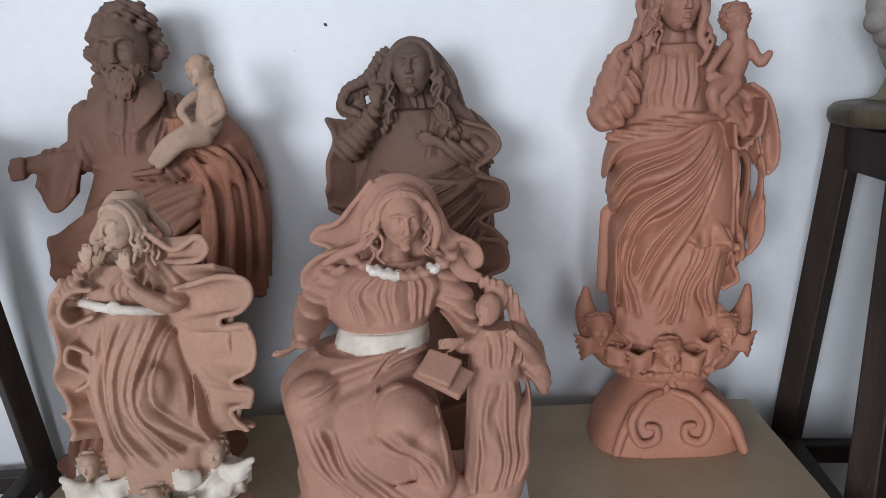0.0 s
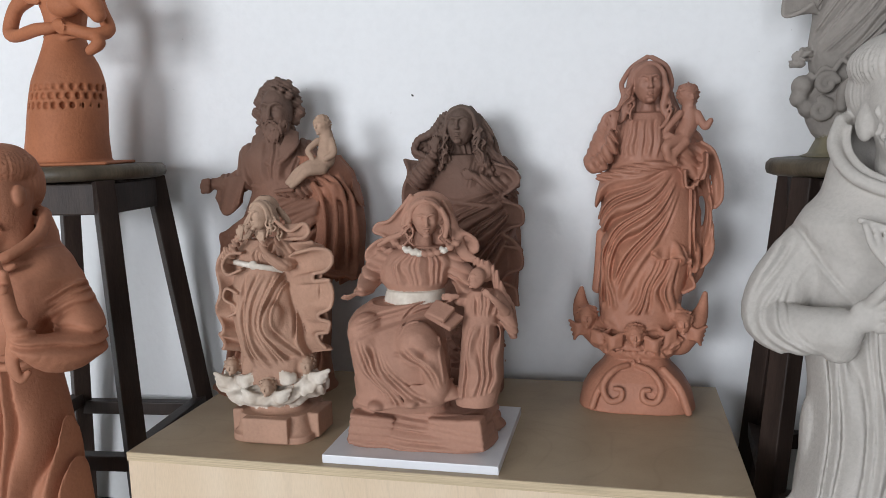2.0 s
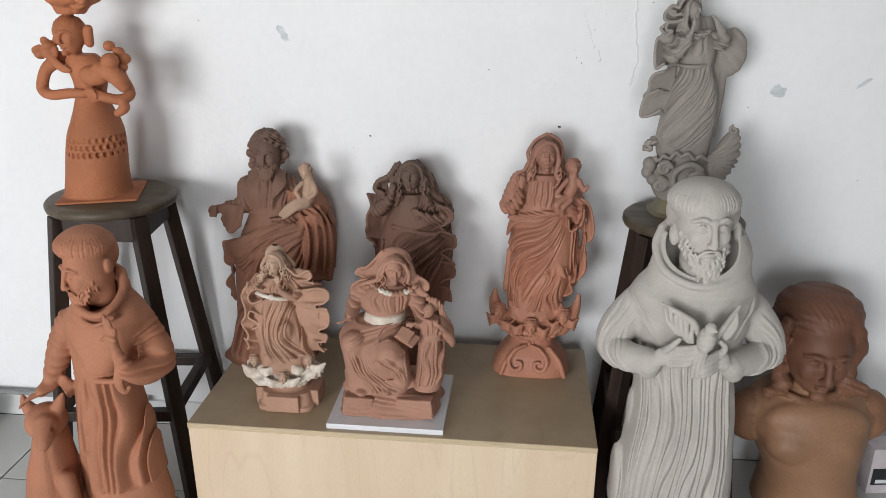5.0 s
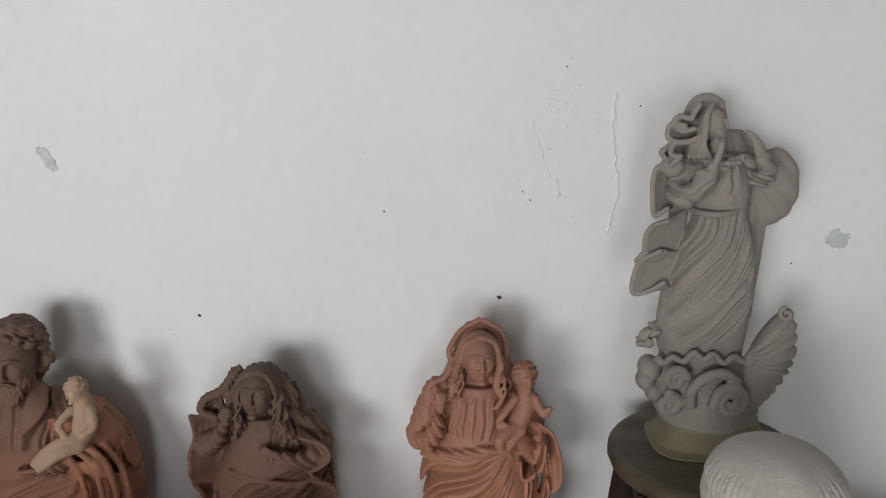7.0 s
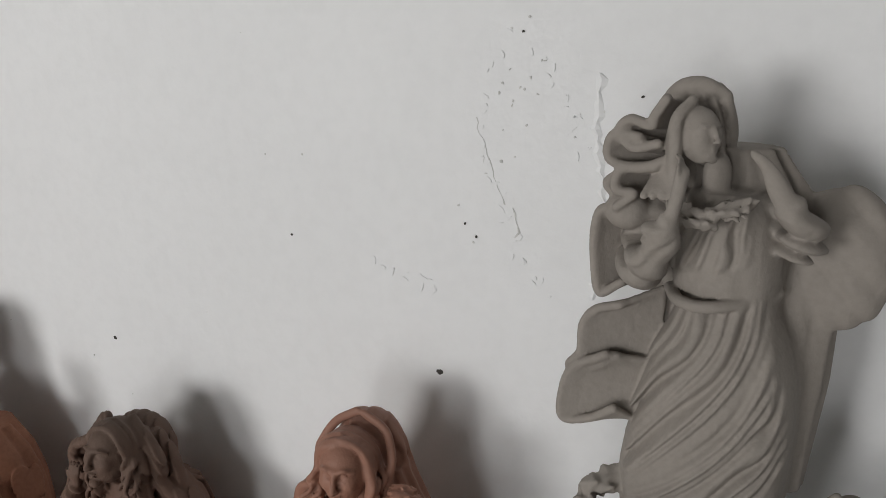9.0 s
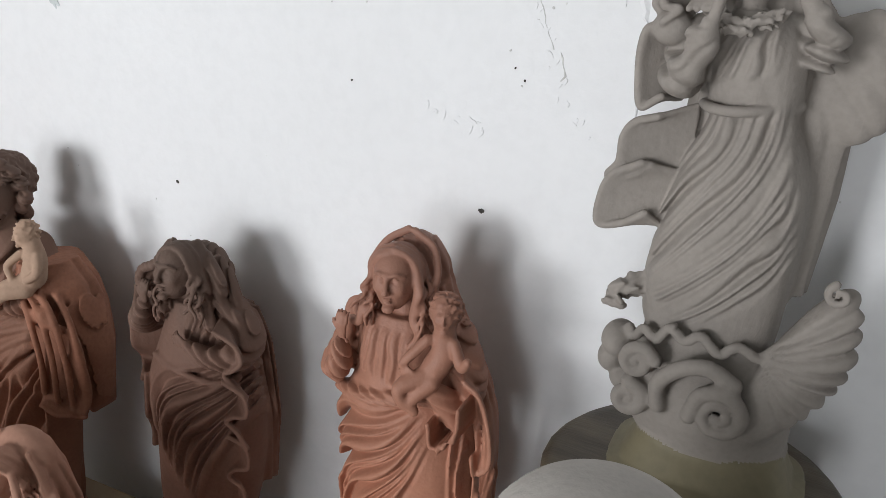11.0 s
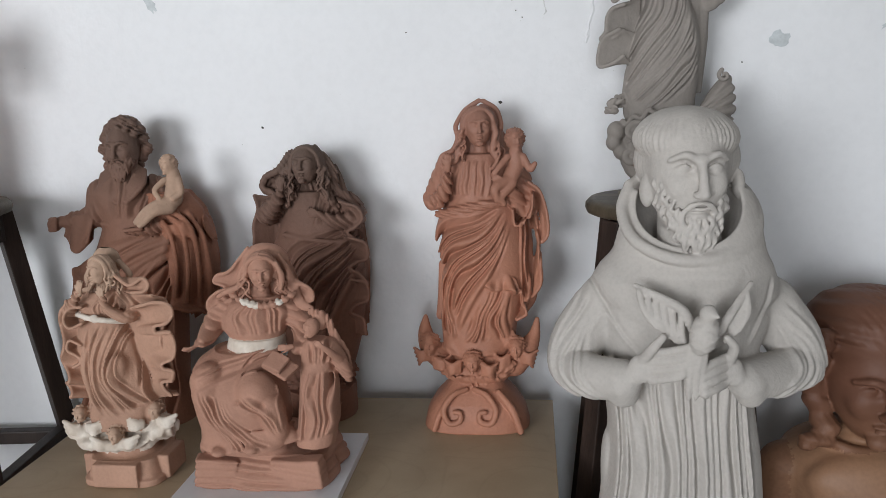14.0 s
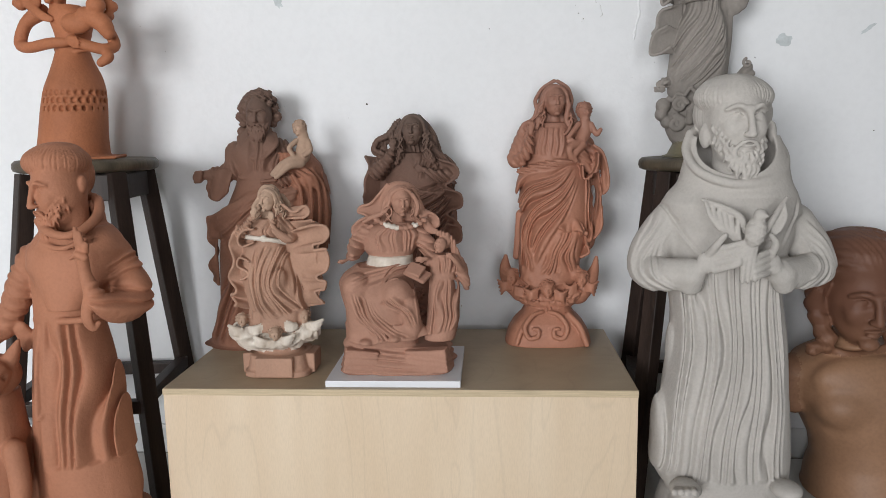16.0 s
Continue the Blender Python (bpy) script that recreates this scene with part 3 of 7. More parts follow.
            e = b + w * s * (1.1 + 0.25 * math.sin(i * 1.1 + 0.6)) + nrm * s * curl
            e2 = e + w * s * 0.6 + nrm * s * curl * 2
            self.tube([(*b, 0.27 * s), (*e, 0.25 * s), (*e2, 0.19 * s)], k=0.12 * s, m=m)
        b = o - a * s * 0.7
        self.tube([(*b, 0.3 * s), (*(b + (w - a * 0.6) * s * 0.8), 0.26 * s), (*(b + (w * 1.7 - a * 0.6) * s), 0.2 * s)], k=0.12 * s, m=m)
        return self

    def volute(self, c, r, thick, turns=1.6, way=1, start=0.0, m=0, tip=0.0):
        """A raised spiral in the plane of x and z."""
        pts = []
        for i in range(12):
            t = i / 11
            a = start + way * t * turns * 2 * math.pi
            q = r * (1 - 0.85 * t)
            pts.append((c[0] + q * math.cos(a), c[1] + tip * q * math.sin(a), c[2] + q * math.sin(a), thick * (1 - 0.35 * t)))
        return self.tube(pts, k=thick * 0.6, m=m)

    def mesh(self, name, materials):
        self.f = np.maximum(self.f, -self.ax[2][None, None, :])
        f, n = self.f, self.n
        neg = f < 0
        cnt = np.zeros(n - 1, np.uint8)
        for i in (0, 1):
            for j in (0, 1):
                for k in (0, 1):
                    cnt += neg[i:n[0] - 1 + i, j:n[1] - 1 + j, k:n[2] - 1 + k]
        cells = np.argwhere((cnt > 0) & (cnt < 8))
        ids = np.full(n - 1, -1, np.int32)
        ids[tuple(cells.T)] = np.arange(len(cells))
        total, num = np.zeros((len(cells), 3)), np.zeros(len(cells))
        val = {}
        for i in (0, 1):
            for j in (0, 1):
                for k in (0, 1):
                    val[i, j, k] = f[cells[:, 0] + i, cells[:, 1] + j, cells[:, 2] + k].astype(float)
        for a in val:
            for ax in range(3):
                if a[ax] == 0:
                    b = tuple(v + (q == ax) for q, v in enumerate(a))
                    u, v = val[a], val[b]
                    cross = (u < 0) != (v < 0)
                    t = np.where(cross, u / np.where(cross, u - v, 1), 0)
                    p = np.tile(np.array(a, float), (len(cells), 1))
                    p[:, ax] += t
                    total += p * cross[:, None]
                    num += cross
        verts = self.lo + self.step * (cells + total / num[:, None])
        quads = []
        for ax in range(3):
            o1, o2 = [q for q in range(3) if q != ax]
            lo_s, hi_s = [slice(1, -1)] * 3, [slice(1, -1)] * 3
            lo_s[ax], hi_s[ax] = slice(0, -1), slice(1, None)
            a, b = neg[tuple(lo_s)], neg[tuple(hi_s)]
            for flip, hit in ((False, a & ~b), (True, ~a & b)):
                e = np.argwhere(hit)
                e[:, o1] += 1
                e[:, o2] += 1
                ring = []
                for p, q in ((0, 0), (1, 0), (1, 1), (0, 1)):
                    c = e.copy()
                    c[:, o1] -= p
                    c[:, o2] -= q
                    ring.append(ids[tuple(c.T)])
                ring = np.stack(ring, 1)
                quads.append(ring[:, ::-1] if flip != (ax == 1) else ring)
        quads = np.concatenate(quads)
        quads = quads[(quads >= 0).all(1)]
        me = bpy.data.meshes.new(name)
        me.vertices.add(len(verts))
        me.vertices.foreach_set("co", verts.ravel().astype(np.float32))
        me.loops.add(quads.size)
        me.loops.foreach_set("vertex_index", quads.ravel().astype(np.int32))
        me.polygons.add(len(quads))
        me.polygons.foreach_set("loop_start", np.arange(0, quads.size, 4, dtype=np.int32))
        near = np.clip(np.round((verts - self.lo) / self.step).astype(int), 0, n - 1)
        vm = self.m[tuple(near.T)]
        me.polygons.foreach_set("material_index", vm[quads[:, 0]].astype(np.int32))
        me.polygons.foreach_set("use_smooth", np.ones(len(quads), bool))
        for mat in materials:
            me.materials.append(mat)
        me.update(calc_edges=True)
        me.validate()
        return me

    def statue(self, name, base, materials, label, category="statue", turn=0.0):
        ob = new(name, self.mesh(name, materials))
        ob.matrix_basis = pose(*base, 0, 0, turn)
        return tagged(ob, label, category)



# ---- bearded saint with a child on his arm, at the back of the plinth ----

saint = Clay((-.28, -.16, -.01), (.24, .12, .7), .0022)
saint.robe([(.056, -.038, -.04, .11, .077), (.143, -.041, -.02, .107, .075), (.246, -.035, -.01, .112, .072), (.322, -.033, 0, .102, .069), (.4, -.021, 0, .077, .063), (.419, -.02, 0, .072, .056), (.451, -.03, 0, .072, .06), (.488, -.042, 0, .071, .058), (.514, -.038, 0, .043, .045), (.528, -.032, 0, .021, .035), (0, -.041, -.06, .129, .089)], n=4, amp=.001)
saint.drape([(-.048, .518), (-.059, .431)], [(.067, .522), (.064, .438)], 8, .007, seed=1, sway=0.2)
saint.drape([(.069, .417), (-.021, .393), (-.1, .36), (-.162, .316)], [(.099, .395), (.079, .296), (.045, .182), (.016, .051)], 9, .012, seed=2, ends=(0.06, 0.05), sway=0.35)
saint.drape([(-.064, .334), (-.099, .233), (-.141, .13), (-.172, .01)], [(.073, .296), (.071, .182), (.07, .078), (.07, -.001)], 7, .011, seed=3, ends=(0.15, 0.05))
saint.robe([(.006, -.039, -.05, .12, .085), (0, -.047, -.06, .139, .1)], n=6, amp=.003, seed=2.0)
saint.robe([(.223, .069, .02, .057, .044), (.253, .064, .02, .066, .049), (.331, .066, .02, .07, .057), (.397, .067, .015, .066, .059), (.448, .065, .01, .058, .056), (.483, .051, .01, .041, .048)], n=9, amp=.004, seed=.5, k=.006, m=2)
saint.drape([(.086, .396), (.087, .314), (.081, .198)], [(.148, .463), (.169, .364), (.163, .224)], 6, .011, seed=4, ends=(0.1, 0.03), back=0.05)
saint.sheet([(.065, -.05, .415), (.068, -.05, .343), (.063, -.045, .241)], [(.109, -.05, .422), (.144, -.035, .34), (.136, -.025, .239)], 0.0037, 1.2, .007, .5, m=2)
saint.tube([(.07, -.05, .442, .005), (.105, -.062, .416, .005), (.111, -.058, .344, .005), (.097, -.05, .255, .005)], k=.009, m=2)
saint.tube([(.089, -.045, .446, .005), (.124, -.054, .41, .005), (.129, -.048, .33, .005), (.119, -.04, .246, .005)], k=.009, m=2)
saint.tube([(.064, -.056, .428, .005), (.084, -.064, .392, .005), (.086, -.06, .332, .005), (.074, -.054, .269, .005)], k=.009, m=2)
saint.tube([(.108, -.03, .44, .005), (.139, -.035, .39, .005), (.14, -.03, .314, .005), (.131, -.025, .243, .005)], k=.009, m=2)
saint.sheet([(.059, -.045, .254), (.1, -.045, .243), (.134, -.025, .241)], [(.063, -.058, .246), (.103, -.058, .235), (.138, -.038, .233)], 0.0030, 1.27, .003, 1, .75, m=2)
saint.sheet([(.066, -.05, .391), (-.023, -.062, .383), (-.083, -.058, .359), (-.122, -.045, .339)], [(.046, -.052, .344), (-.028, -.064, .314), (-.091, -.058, .296), (-.16, -.03, .314)], 0.0061, 0.9, .004, .3, k=.012)
saint.tube([(.068, -.056, .387, .006), (-.009, -.07, .362, .006), (-.076, -.066, .335, .006), (-.131, -.045, .321, .006)], k=.007)
saint.tube([(.062, -.058, .37, .006), (-.005, -.072, .335, .006), (-.071, -.066, .307, .006), (-.141, -.04, .295, .006)], k=.007)
saint.tube([(.058, -.056, .352, .006), (-.001, -.068, .31, .006), (-.071, -.062, .271, .006), (-.127, -.045, .255, .006)], k=.007)
saint.sheet([(-.081, -.055, .343), (-.123, -.045, .331), (-.165, -.02, .319)], [(-.07, -.06, .296), (-.116, -.054, .277), (-.157, -.03, .27)], 0.0050, 1.2, .005, 1, k=.008)
saint.sheet([(-.139, -.01, .33), (-.16, -.005, .246), (-.162, 0, .137)], [(-.18, 0, .316), (-.176, .005, .243), (-.18, .01, .148)], 0.0038, 1.88, .008, 2)
saint.tube([(-.093, 0, .484, .03), (-.095, -.02, .447, .028), (-.118, -.03, .433, .021), (-.141, -.035, .431, .019)], f=fold((1, 0, .4), .013, .0025))
saint.sheet([(-.094, -.045, .441), (-.117, -.055, .443), (-.149, -.045, .435)], [(-.107, -.05, .388), (-.137, -.056, .366), (-.16, -.045, .4)], 0.0037, 0.9, .005, 1)
saint.sheet([(-.109, -.015, .433), (-.14, -.01, .433), (-.159, -.02, .429)], [(-.121, -.02, .388), (-.152, -.02, .363), (-.166, -.03, .393)], 0.0038, 0.9, .005, 2)
saint.tube([(-.136, -.04, .429, .012), (-.165, -.045, .43, .012)])
saint.ell((-.182, -.045, .424), (.014, .015, .015))
saint.tube([(-.183, -.055, .436, .005), (-.168, -.061, .438, .005)], k=.002)
saint.tube([(-.184, -.055, .429, .005), (-.169, -.061, .431, .005)], k=.002)
saint.tube([(-.185, -.055, .421, .005), (-.17, -.061, .423, .005)], k=.002)
saint.tube([(-.186, -.055, .414, .005), (-.171, -.061, .416, .005)], k=.002)
saint.tube([(.015, .01, .489, .03), (.049, 0, .443, .028), (.049, -.04, .419, .018), (.016, -.06, .411, .01), (-.011, -.068, .411, .006)], f=fold((1, 0, .6), .013, .0025))
saint.tube([(.024, -.072, .417, .005), (-.009, -.078, .414, .004)], k=.002)
saint.sheet([(-.062, -.005, .542), (-.049, -.034, .514), (-.025, -.05, .483)], [(-.087, -.005, .527), (-.071, -.04, .497), (-.033, -.058, .469)], 0.0037, 0.38, .002, 1)
saint.sheet([(-.011, -.005, .543), (-.003, -.036, .515), (-.02, -.05, .483)], [(.011, -.005, .53), (.023, -.04, .501), (-.007, -.058, .471)], 0.0037, 0.38, .002, 2)
saint.tube([(-.086, .03, .538, .013), (-.06, .045, .547, .013), (-.02, .03, .539, .013)])
saint.tube([(-.075, -.044, .424, .005), (-.013, -.05, .418, .006), (.061, -.03, .42, .005)], k=.004)
saint.ell((-.04, 0, .536), (.021, .021, .03))
saint.ell((-.039, .022, .597), (.045, .043, .045), f=knots(.018, .0015, 1.))
saint.ell((-.03, .006, .628), (.03, .03, .016), f=knots(.016, .0015, 2.))
saint.face((-.026, -.014, .579), .032, tip=2.0, long=1.1)
saint.ell((-.076, .01, .598), (.013, .013, .013), f=fold((.6, .3, 1), .008, .0016, .4), k=.003)
saint.ell((-.081, .01, .576), (.013, .013, .013), f=fold((.6, .3, 1), .008, .0016, .4), k=.003)
saint.ell((-.075, .01, .559), (.011, .011, .011), f=fold((.6, .3, 1), .008, .0016, .4), k=.003)
saint.ell((.008, .01, .597), (.012, .012, .012), f=fold((.6, .3, 1), .008, .0016, .4), k=.003)
saint.ell((.014, .01, .574), (.012, .012, .012), f=fold((.6, .3, 1), .008, .0016, .4), k=.003)
saint.ell((.002, .01, .557), (.011, .011, .011), f=fold((.6, .3, 1), .008, .0016, .4), k=.003)
saint.ell((-.06, 0, .618), (.012, .012, .012), f=fold((.6, .3, 1), .008, .0016, .4), k=.003)
saint.ell((.006, 0, .616), (.012, .012, .012), f=fold((.6, .3, 1), .008, .0016, .4), k=.003)
saint.ell((-.041, -.012, .63), (.011, .011, .011), f=fold((.6, .3, 1), .008, .0016, .4), k=.003)
saint.ell((-.02, -.014, .636), (.011, .011, .011), f=fold((.6, .3, 1), .008, .0016, .4), k=.003)
saint.ell((-.001, -.012, .629), (.011, .011, .011), f=fold((.6, .3, 1), .008, .0016, .4), k=.003)
saint.ell((-.026, -.026, .621), (.007, .007, .007), f=fold((.6, .3, 1), .008, .0016, .4), k=.003)
saint.ell((-.008, -.026, .62), (.007, .007, .007), f=fold((.6, .3, 1), .008, .0016, .4), k=.003)
saint.ell((-.049, -.016, .61), (.009, .009, .009), f=fold((.6, .3, 1), .008, .0016, .4), k=.003)
saint.ell((.004, -.016, .609), (.009, .009, .009), f=fold((.6, .3, 1), .008, .0016, .4), k=.003)
saint.beard((-.026, -.014, .579), .032, tip=2.0, long=1.1, drop=.35)
saint.ell((.084, -.044, .546), (.017, .017, .019), m=1, f=knots(.01, .002))
saint.ell((.084, -.063, .54), (.013, .013, .017), (0, 0, -25), dig=True, k=.003)
saint.face((.086, -.05, .544), .013, yaw=-25.0, m=1)
saint.tube([(.092, -.045, .527, .013), (.093, -.045, .502, .017), (.09, -.05, .476, .019)], m=1)
saint.tube([(.089, -.055, .469, .015), (.066, -.075, .464, .012), (.042, -.08, .451, .01), (.021, -.08, .432, .007)], m=1, k=.004)
saint.tube([(.087, -.065, .458, .013), (.064, -.085, .454, .011), (.043, -.085, .435, .007), (.03, -.085, .425, .006)], m=1, k=.004)
saint.tube([(.105, -.05, .512, .007), (.112, -.06, .489, .007), (.1, -.07, .478, .006)], m=1, k=.003)
saint.tube([(.077, -.055, .513, .007), (.062, -.07, .495, .006), (.072, -.075, .479, .005)], m=1, k=.003)
saint.statue("saint_statue", (-.36, .435, .385), [CLAY_JOSEPH, CLAY_PALE, CLAY_CLOAK], "brown fired-clay statue of a bearded saint carrying a pale child")
del saint

# ---- small figure on a white cloud, on a moulded foot ----

girl = Clay((-.135, -.1, -.006), (.135, .1, .42), .0017)
girl.robe([(0, .003, 0, .075, .07), (.012, .003, 0, .075, .07)], n=8, amp=0, square=4.5)
girl.robe([(.012, .003, 0, .07, .066), (.03, .003, 0, .066, .062), (.046, .003, 0, .064, .06)], n=8, amp=0, square=4)
girl.block((-.066, 0, .024), (.012, .034, .022), edge=.003)
girl.block((.073, 0, .024), (.012, .034, .022), edge=.003)
girl.block((.003, -.066, .024), (.042, .009, .022), edge=.003)
girl.robe([(.044, .003, 0, .052, .05), (.056, .003, 0, .044, .04), (.075, .003, 0, .05, .045)], n=4, amp=0)
girl.ell((-.017, 0, .074), (.087, .063, .024), m=1, f=knots(.04, .003, 1.), k=.008)
girl.ell((-.075, -.01, .091), (.033, .035, .02), m=1, f=knots(.03, .003, 2.))
girl.ell((.059, -.01, .092), (.034, .034, .024), m=1, f=knots(.03, .003, 3.))
girl.ell((-.007, -.03, .07), (.043, .03, .015), m=1, f=knots(.03, .003))
girl.ell((-.078, -.022, .123), (.014, .013, .013), m=2, f=knots(.009, .002))
girl.face((-.074, -.03, .123), .01, m=2)
girl.ell((.006, -.058, .1), (.014, .013, .013), m=2, f=knots(.009, .002))
girl.face((.009, -.066, .1), .01, m=2)
girl.ell((.061, -.012, .13), (.014, .013, .013), m=2, f=knots(.009, .002))
girl.face((.064, -.02, .129), .01, m=2)
girl.tube([(-.076, -.036, .101, .005), (-.085, -.042, .103, .006), (-.104, -.037, .11, .004)], m=1, k=.003)
girl.tube([(-.076, -.036, .097, .005), (-.086, -.042, .097, .006), (-.102, -.037, .101, .004)], m=1, k=.003)
girl.tube([(-.077, -.036, .094, .005), (-.086, -.042, .092, .006), (-.1, -.037, .092, .004)], m=1, k=.003)
girl.tube([(-.052, -.048, .108, .005), (-.037, -.054, .11, .006), (-.021, -.049, .117, .004)], m=1, k=.003)
girl.tube([(-.052, -.048, .104, .005), (-.038, -.054, .105, .006), (-.025, -.049, .108, .004)], m=1, k=.003)
girl.tube([(-.053, -.048, .101, .005), (-.038, -.054, .099, .006), (-.03, -.049, .099, .004)], m=1, k=.003)
girl.tube([(-.013, -.058, .081, .005), (-.022, -.064, .083, .006), (-.041, -.059, .09, .004)], m=1, k=.003)
girl.tube([(-.013, -.058, .078, .005), (-.023, -.064, .078, .006), (-.039, -.059, .081, .004)], m=1, k=.003)
girl.tube([(-.014, -.058, .074, .005), (-.023, -.064, .072, .006), (-.036, -.059, .072, .004)], m=1, k=.003)
girl.tube([(.018, -.058, .086, .005), (.032, -.064, .088, .006), (.048, -.059, .095, .004)], m=1, k=.003)
girl.tube([(.017, -.058, .082, .005), (.032, -.064, .083, .006), (.044, -.059, .086, .004)], m=1, k=.003)
girl.tube([(.017, -.058, .079, .005), (.031, -.064, .077, .006), (.04, -.059, .078, .004)], m=1, k=.003)
girl.tube([(.049, -.044, .114, .005), (.039, -.05, .116, .006), (.021, -.045, .123, .004)], m=1, k=.003)
girl.tube([(.049, -.044, .11, .005), (.039, -.05, .11, .006), (.023, -.045, .114, .004)], m=1, k=.003)
girl.tube([(.048, -.044, .107, .005), (.039, -.05, .105, .006), (.026, -.045, .105, .004)], m=1, k=.003)
girl.tube([(.075, -.026, .112, .005), (.089, -.032, .114, .006), (.105, -.027, .121, .004)], m=1, k=.003)
girl.tube([(.074, -.026, .108, .005), (.088, -.032, .108, .006), (.101, -.027, .112, .004)], m=1, k=.003)
girl.tube([(.074, -.026, .105, .005), (.088, -.032, .103, .006), (.097, -.027, .103, .004)], m=1, k=.003)
girl.robe([(.1, -.018, -.005, .035, .035), (.123, .001, -.005, .061, .043), (.152, .003, -.005, .066, .047), (.191, -.006, -.005, .065, .047), (.228, -.017, 0, .063, .045), (.261, -.02, 0, .056, .041), (.289, -.025, 0, .043, .034), (.31, -.023, 0, .045, .036), (.332, -.022, 0, .039, .034), (.347, -.019, 0, .022, .025)], n=5, amp=.001, k=.004)
girl.ell((.011, -.042, .209), (.017, .015, .031), (0, 20, 0), k=.012)
girl.drape([(-.033, .296), (-.055, .226), (-.044, .163), (-.024, .124)], [(.005, .29), (-.018, .227), (-.013, .176), (.023, .13)], 4, .009, seed=1, ends=(0.1, 0.03))
girl.drape([(.001, .29), (-.023, .226), (-.017, .18), (.019, .13)], [(.043, .287), (.025, .242), (.027, .197), (.066, .147)], 5, .01, seed=2, ends=(0.08, 0.05))
girl.drape([(.031, .287), (.039, .227), (.046, .182), (.061, .143)], [(.05, .293), (.073, .235), (.094, .19), (.109, .168)], 4, .0096, seed=3, ends=(0.08, 0.03))
girl.drape([(-.001, .348), (-.023, .328), (-.021, .308)], [(.043, .347), (.048, .327), (.041, .302)], 7, .006, seed=4, ends=(0.1, 0.1), sway=0.15)
girl.robe([(.098, .001, -.005, .061, .048), (.121, .002, -.005, .065, .05), (.141, .003, -.005, .062, .045)], n=9, amp=.004, k=.006)
girl.tube([(-.056, -.026, .308, .005), (-.023, -.046, .307, .005), (.008, -.046, .303, .005), (.028, -.024, .295, .005)], m=1, k=.001)
girl.ell((-.012, -.049, .307), (.008, .005, .008), m=1, k=.001)
girl.tube([(.016, 0, .336, .015), (.039, -.01, .315, .015), (.038, -.035, .306, .011), (.016, -.05, .324, .007), (.011, -.055, .344, .005)], f=fold((1, 0, 1), .01, .0022))
girl.hand((.01, -.055, .35), (-.1, -.2, 1), (1, 0, 0), .006, m=2)
girl.tube([(-.053, 0, .332, .013), (-.067, -.01, .317, .013), (-.069, -.03, .315, .01), (-.044, -.05, .341, .007), (-.033, -.052, .356, .005)], f=fold((1, 0, 1), .01, .0022))
girl.hand((-.029, -.055, .36), (.2, -.2, 1), (1, 0, 0), .006, m=2)
girl.ell((-.013, -.005, .359), (.011, .011, .019), m=2)
girl.face((-.003, -.03, .391), .017, yaw=-24.0, m=2)
girl.hair((-.003, -.03, .391), .017, yaw=-24.0, tip=0, m=2, long=2.6, seed=3, wide=1.12)
girl.ell((-.013, .012, .394), (.026, .019, .028), k=.003, m=2)
girl.tube([(.018, 0, .396, .006), (.034, 0, .375, .006), (.031, -.005, .363, .005), (.052, -.01, .364, .006), (.061, -.008, .348, .004)], flat=.6, k=.003, m=2)
girl.tube([(-.032, 0, .392, .005), (-.045, -.004, .37, .005), (-.037, -.01, .354, .005), (-.055, -.012, .346, .004)], flat=.6, k=.003, m=2)
girl.robe([(.138, -.014, .02, .077, .022), (.239, -.019, .02, .076, .026), (.306, -.028, .02, .065, .026), (.339, -.022, .018, .046, .024)], n=16, amp=.004, twist=9.0, seed=3.0)
girl.sheet([(.032, -.002, .337), (.039, -.005, .301), (.036, -.008, .247), (.039, -.005, .191), (.04, 0, .142)], [(.097, -.028, .346), (.104, -.031, .311), (.102, -.034, .259), (.105, -.031, .204), (.107, -.026, .156)], 0.0025, 2.6, .008, 1, 1.1)
girl.sheet([(.022, 0, .311), (.023, 0, .303), (.025, 0, .296), (.026, 0, .288), (.028, 0, .281), (.029, 0, .274), (.031, 0, .267), (.032, 0, .26)], [(.068, -.05, .329), (.102, -.05, .336), (.126, -.05, .331), (.13, -.05, .314), (.117, -.05, .299), (.098, -.05, .294), (.098, -.05, .282), (.121, -.05, .283)], 0.0025)
girl.sheet([(.03, 0, .276), (.033, 0, .264), (.037, 0, .251), (.04, 0, .239), (.044, 0, .227), (.049, 0, .216), (.053, 0, .204), (.058, 0, .193)], [(.097, -.048, .281), (.12, -.048, .282), (.128, -.048, .261), (.122, -.048, .237), (.101, -.048, .225), (.103, -.048, .216), (.119, -.048, .211), (.116, -.048, .196)], 0.0025)
girl.sheet([(.057, -.01, .208), (.061, -.01, .199), (.064, -.01, .19), (.067, -.01, .179), (.069, -.01, .168), (.071, -.01, .157)], [(.102, -.045, .215), (.118, -.045, .21), (.115, -.045, .195), (.096, -.045, .19), (.099, -.045, .177), (.109, -.045, .167)], 0.0025)
girl.sheet([(.006, 0, .383), (.008, 0, .374), (.011, 0, .365), (.013, 0, .357), (.016, 0, .351), (.018, 0, .345)], [(.032, -.04, .379), (.054, -.04, .364), (.079, -.04, .376), (.088, -.04, .364), (.078, -.04, .353), (.058, -.04, .351)], 0.0025)
girl.sheet([(-.05, -.04, .256), (-.07, -.04, .264), (-.076, -.04, .246), (-.057, -.04, .234), (-.055, -.04, .223), (-.069, -.04, .215)], [(-.05, .01, .256), (-.07, .01, .264), (-.076, .01, .246), (-.057, .01, .234), (-.055, .01, .223), (-.069, .01, .215)], 0.0028)
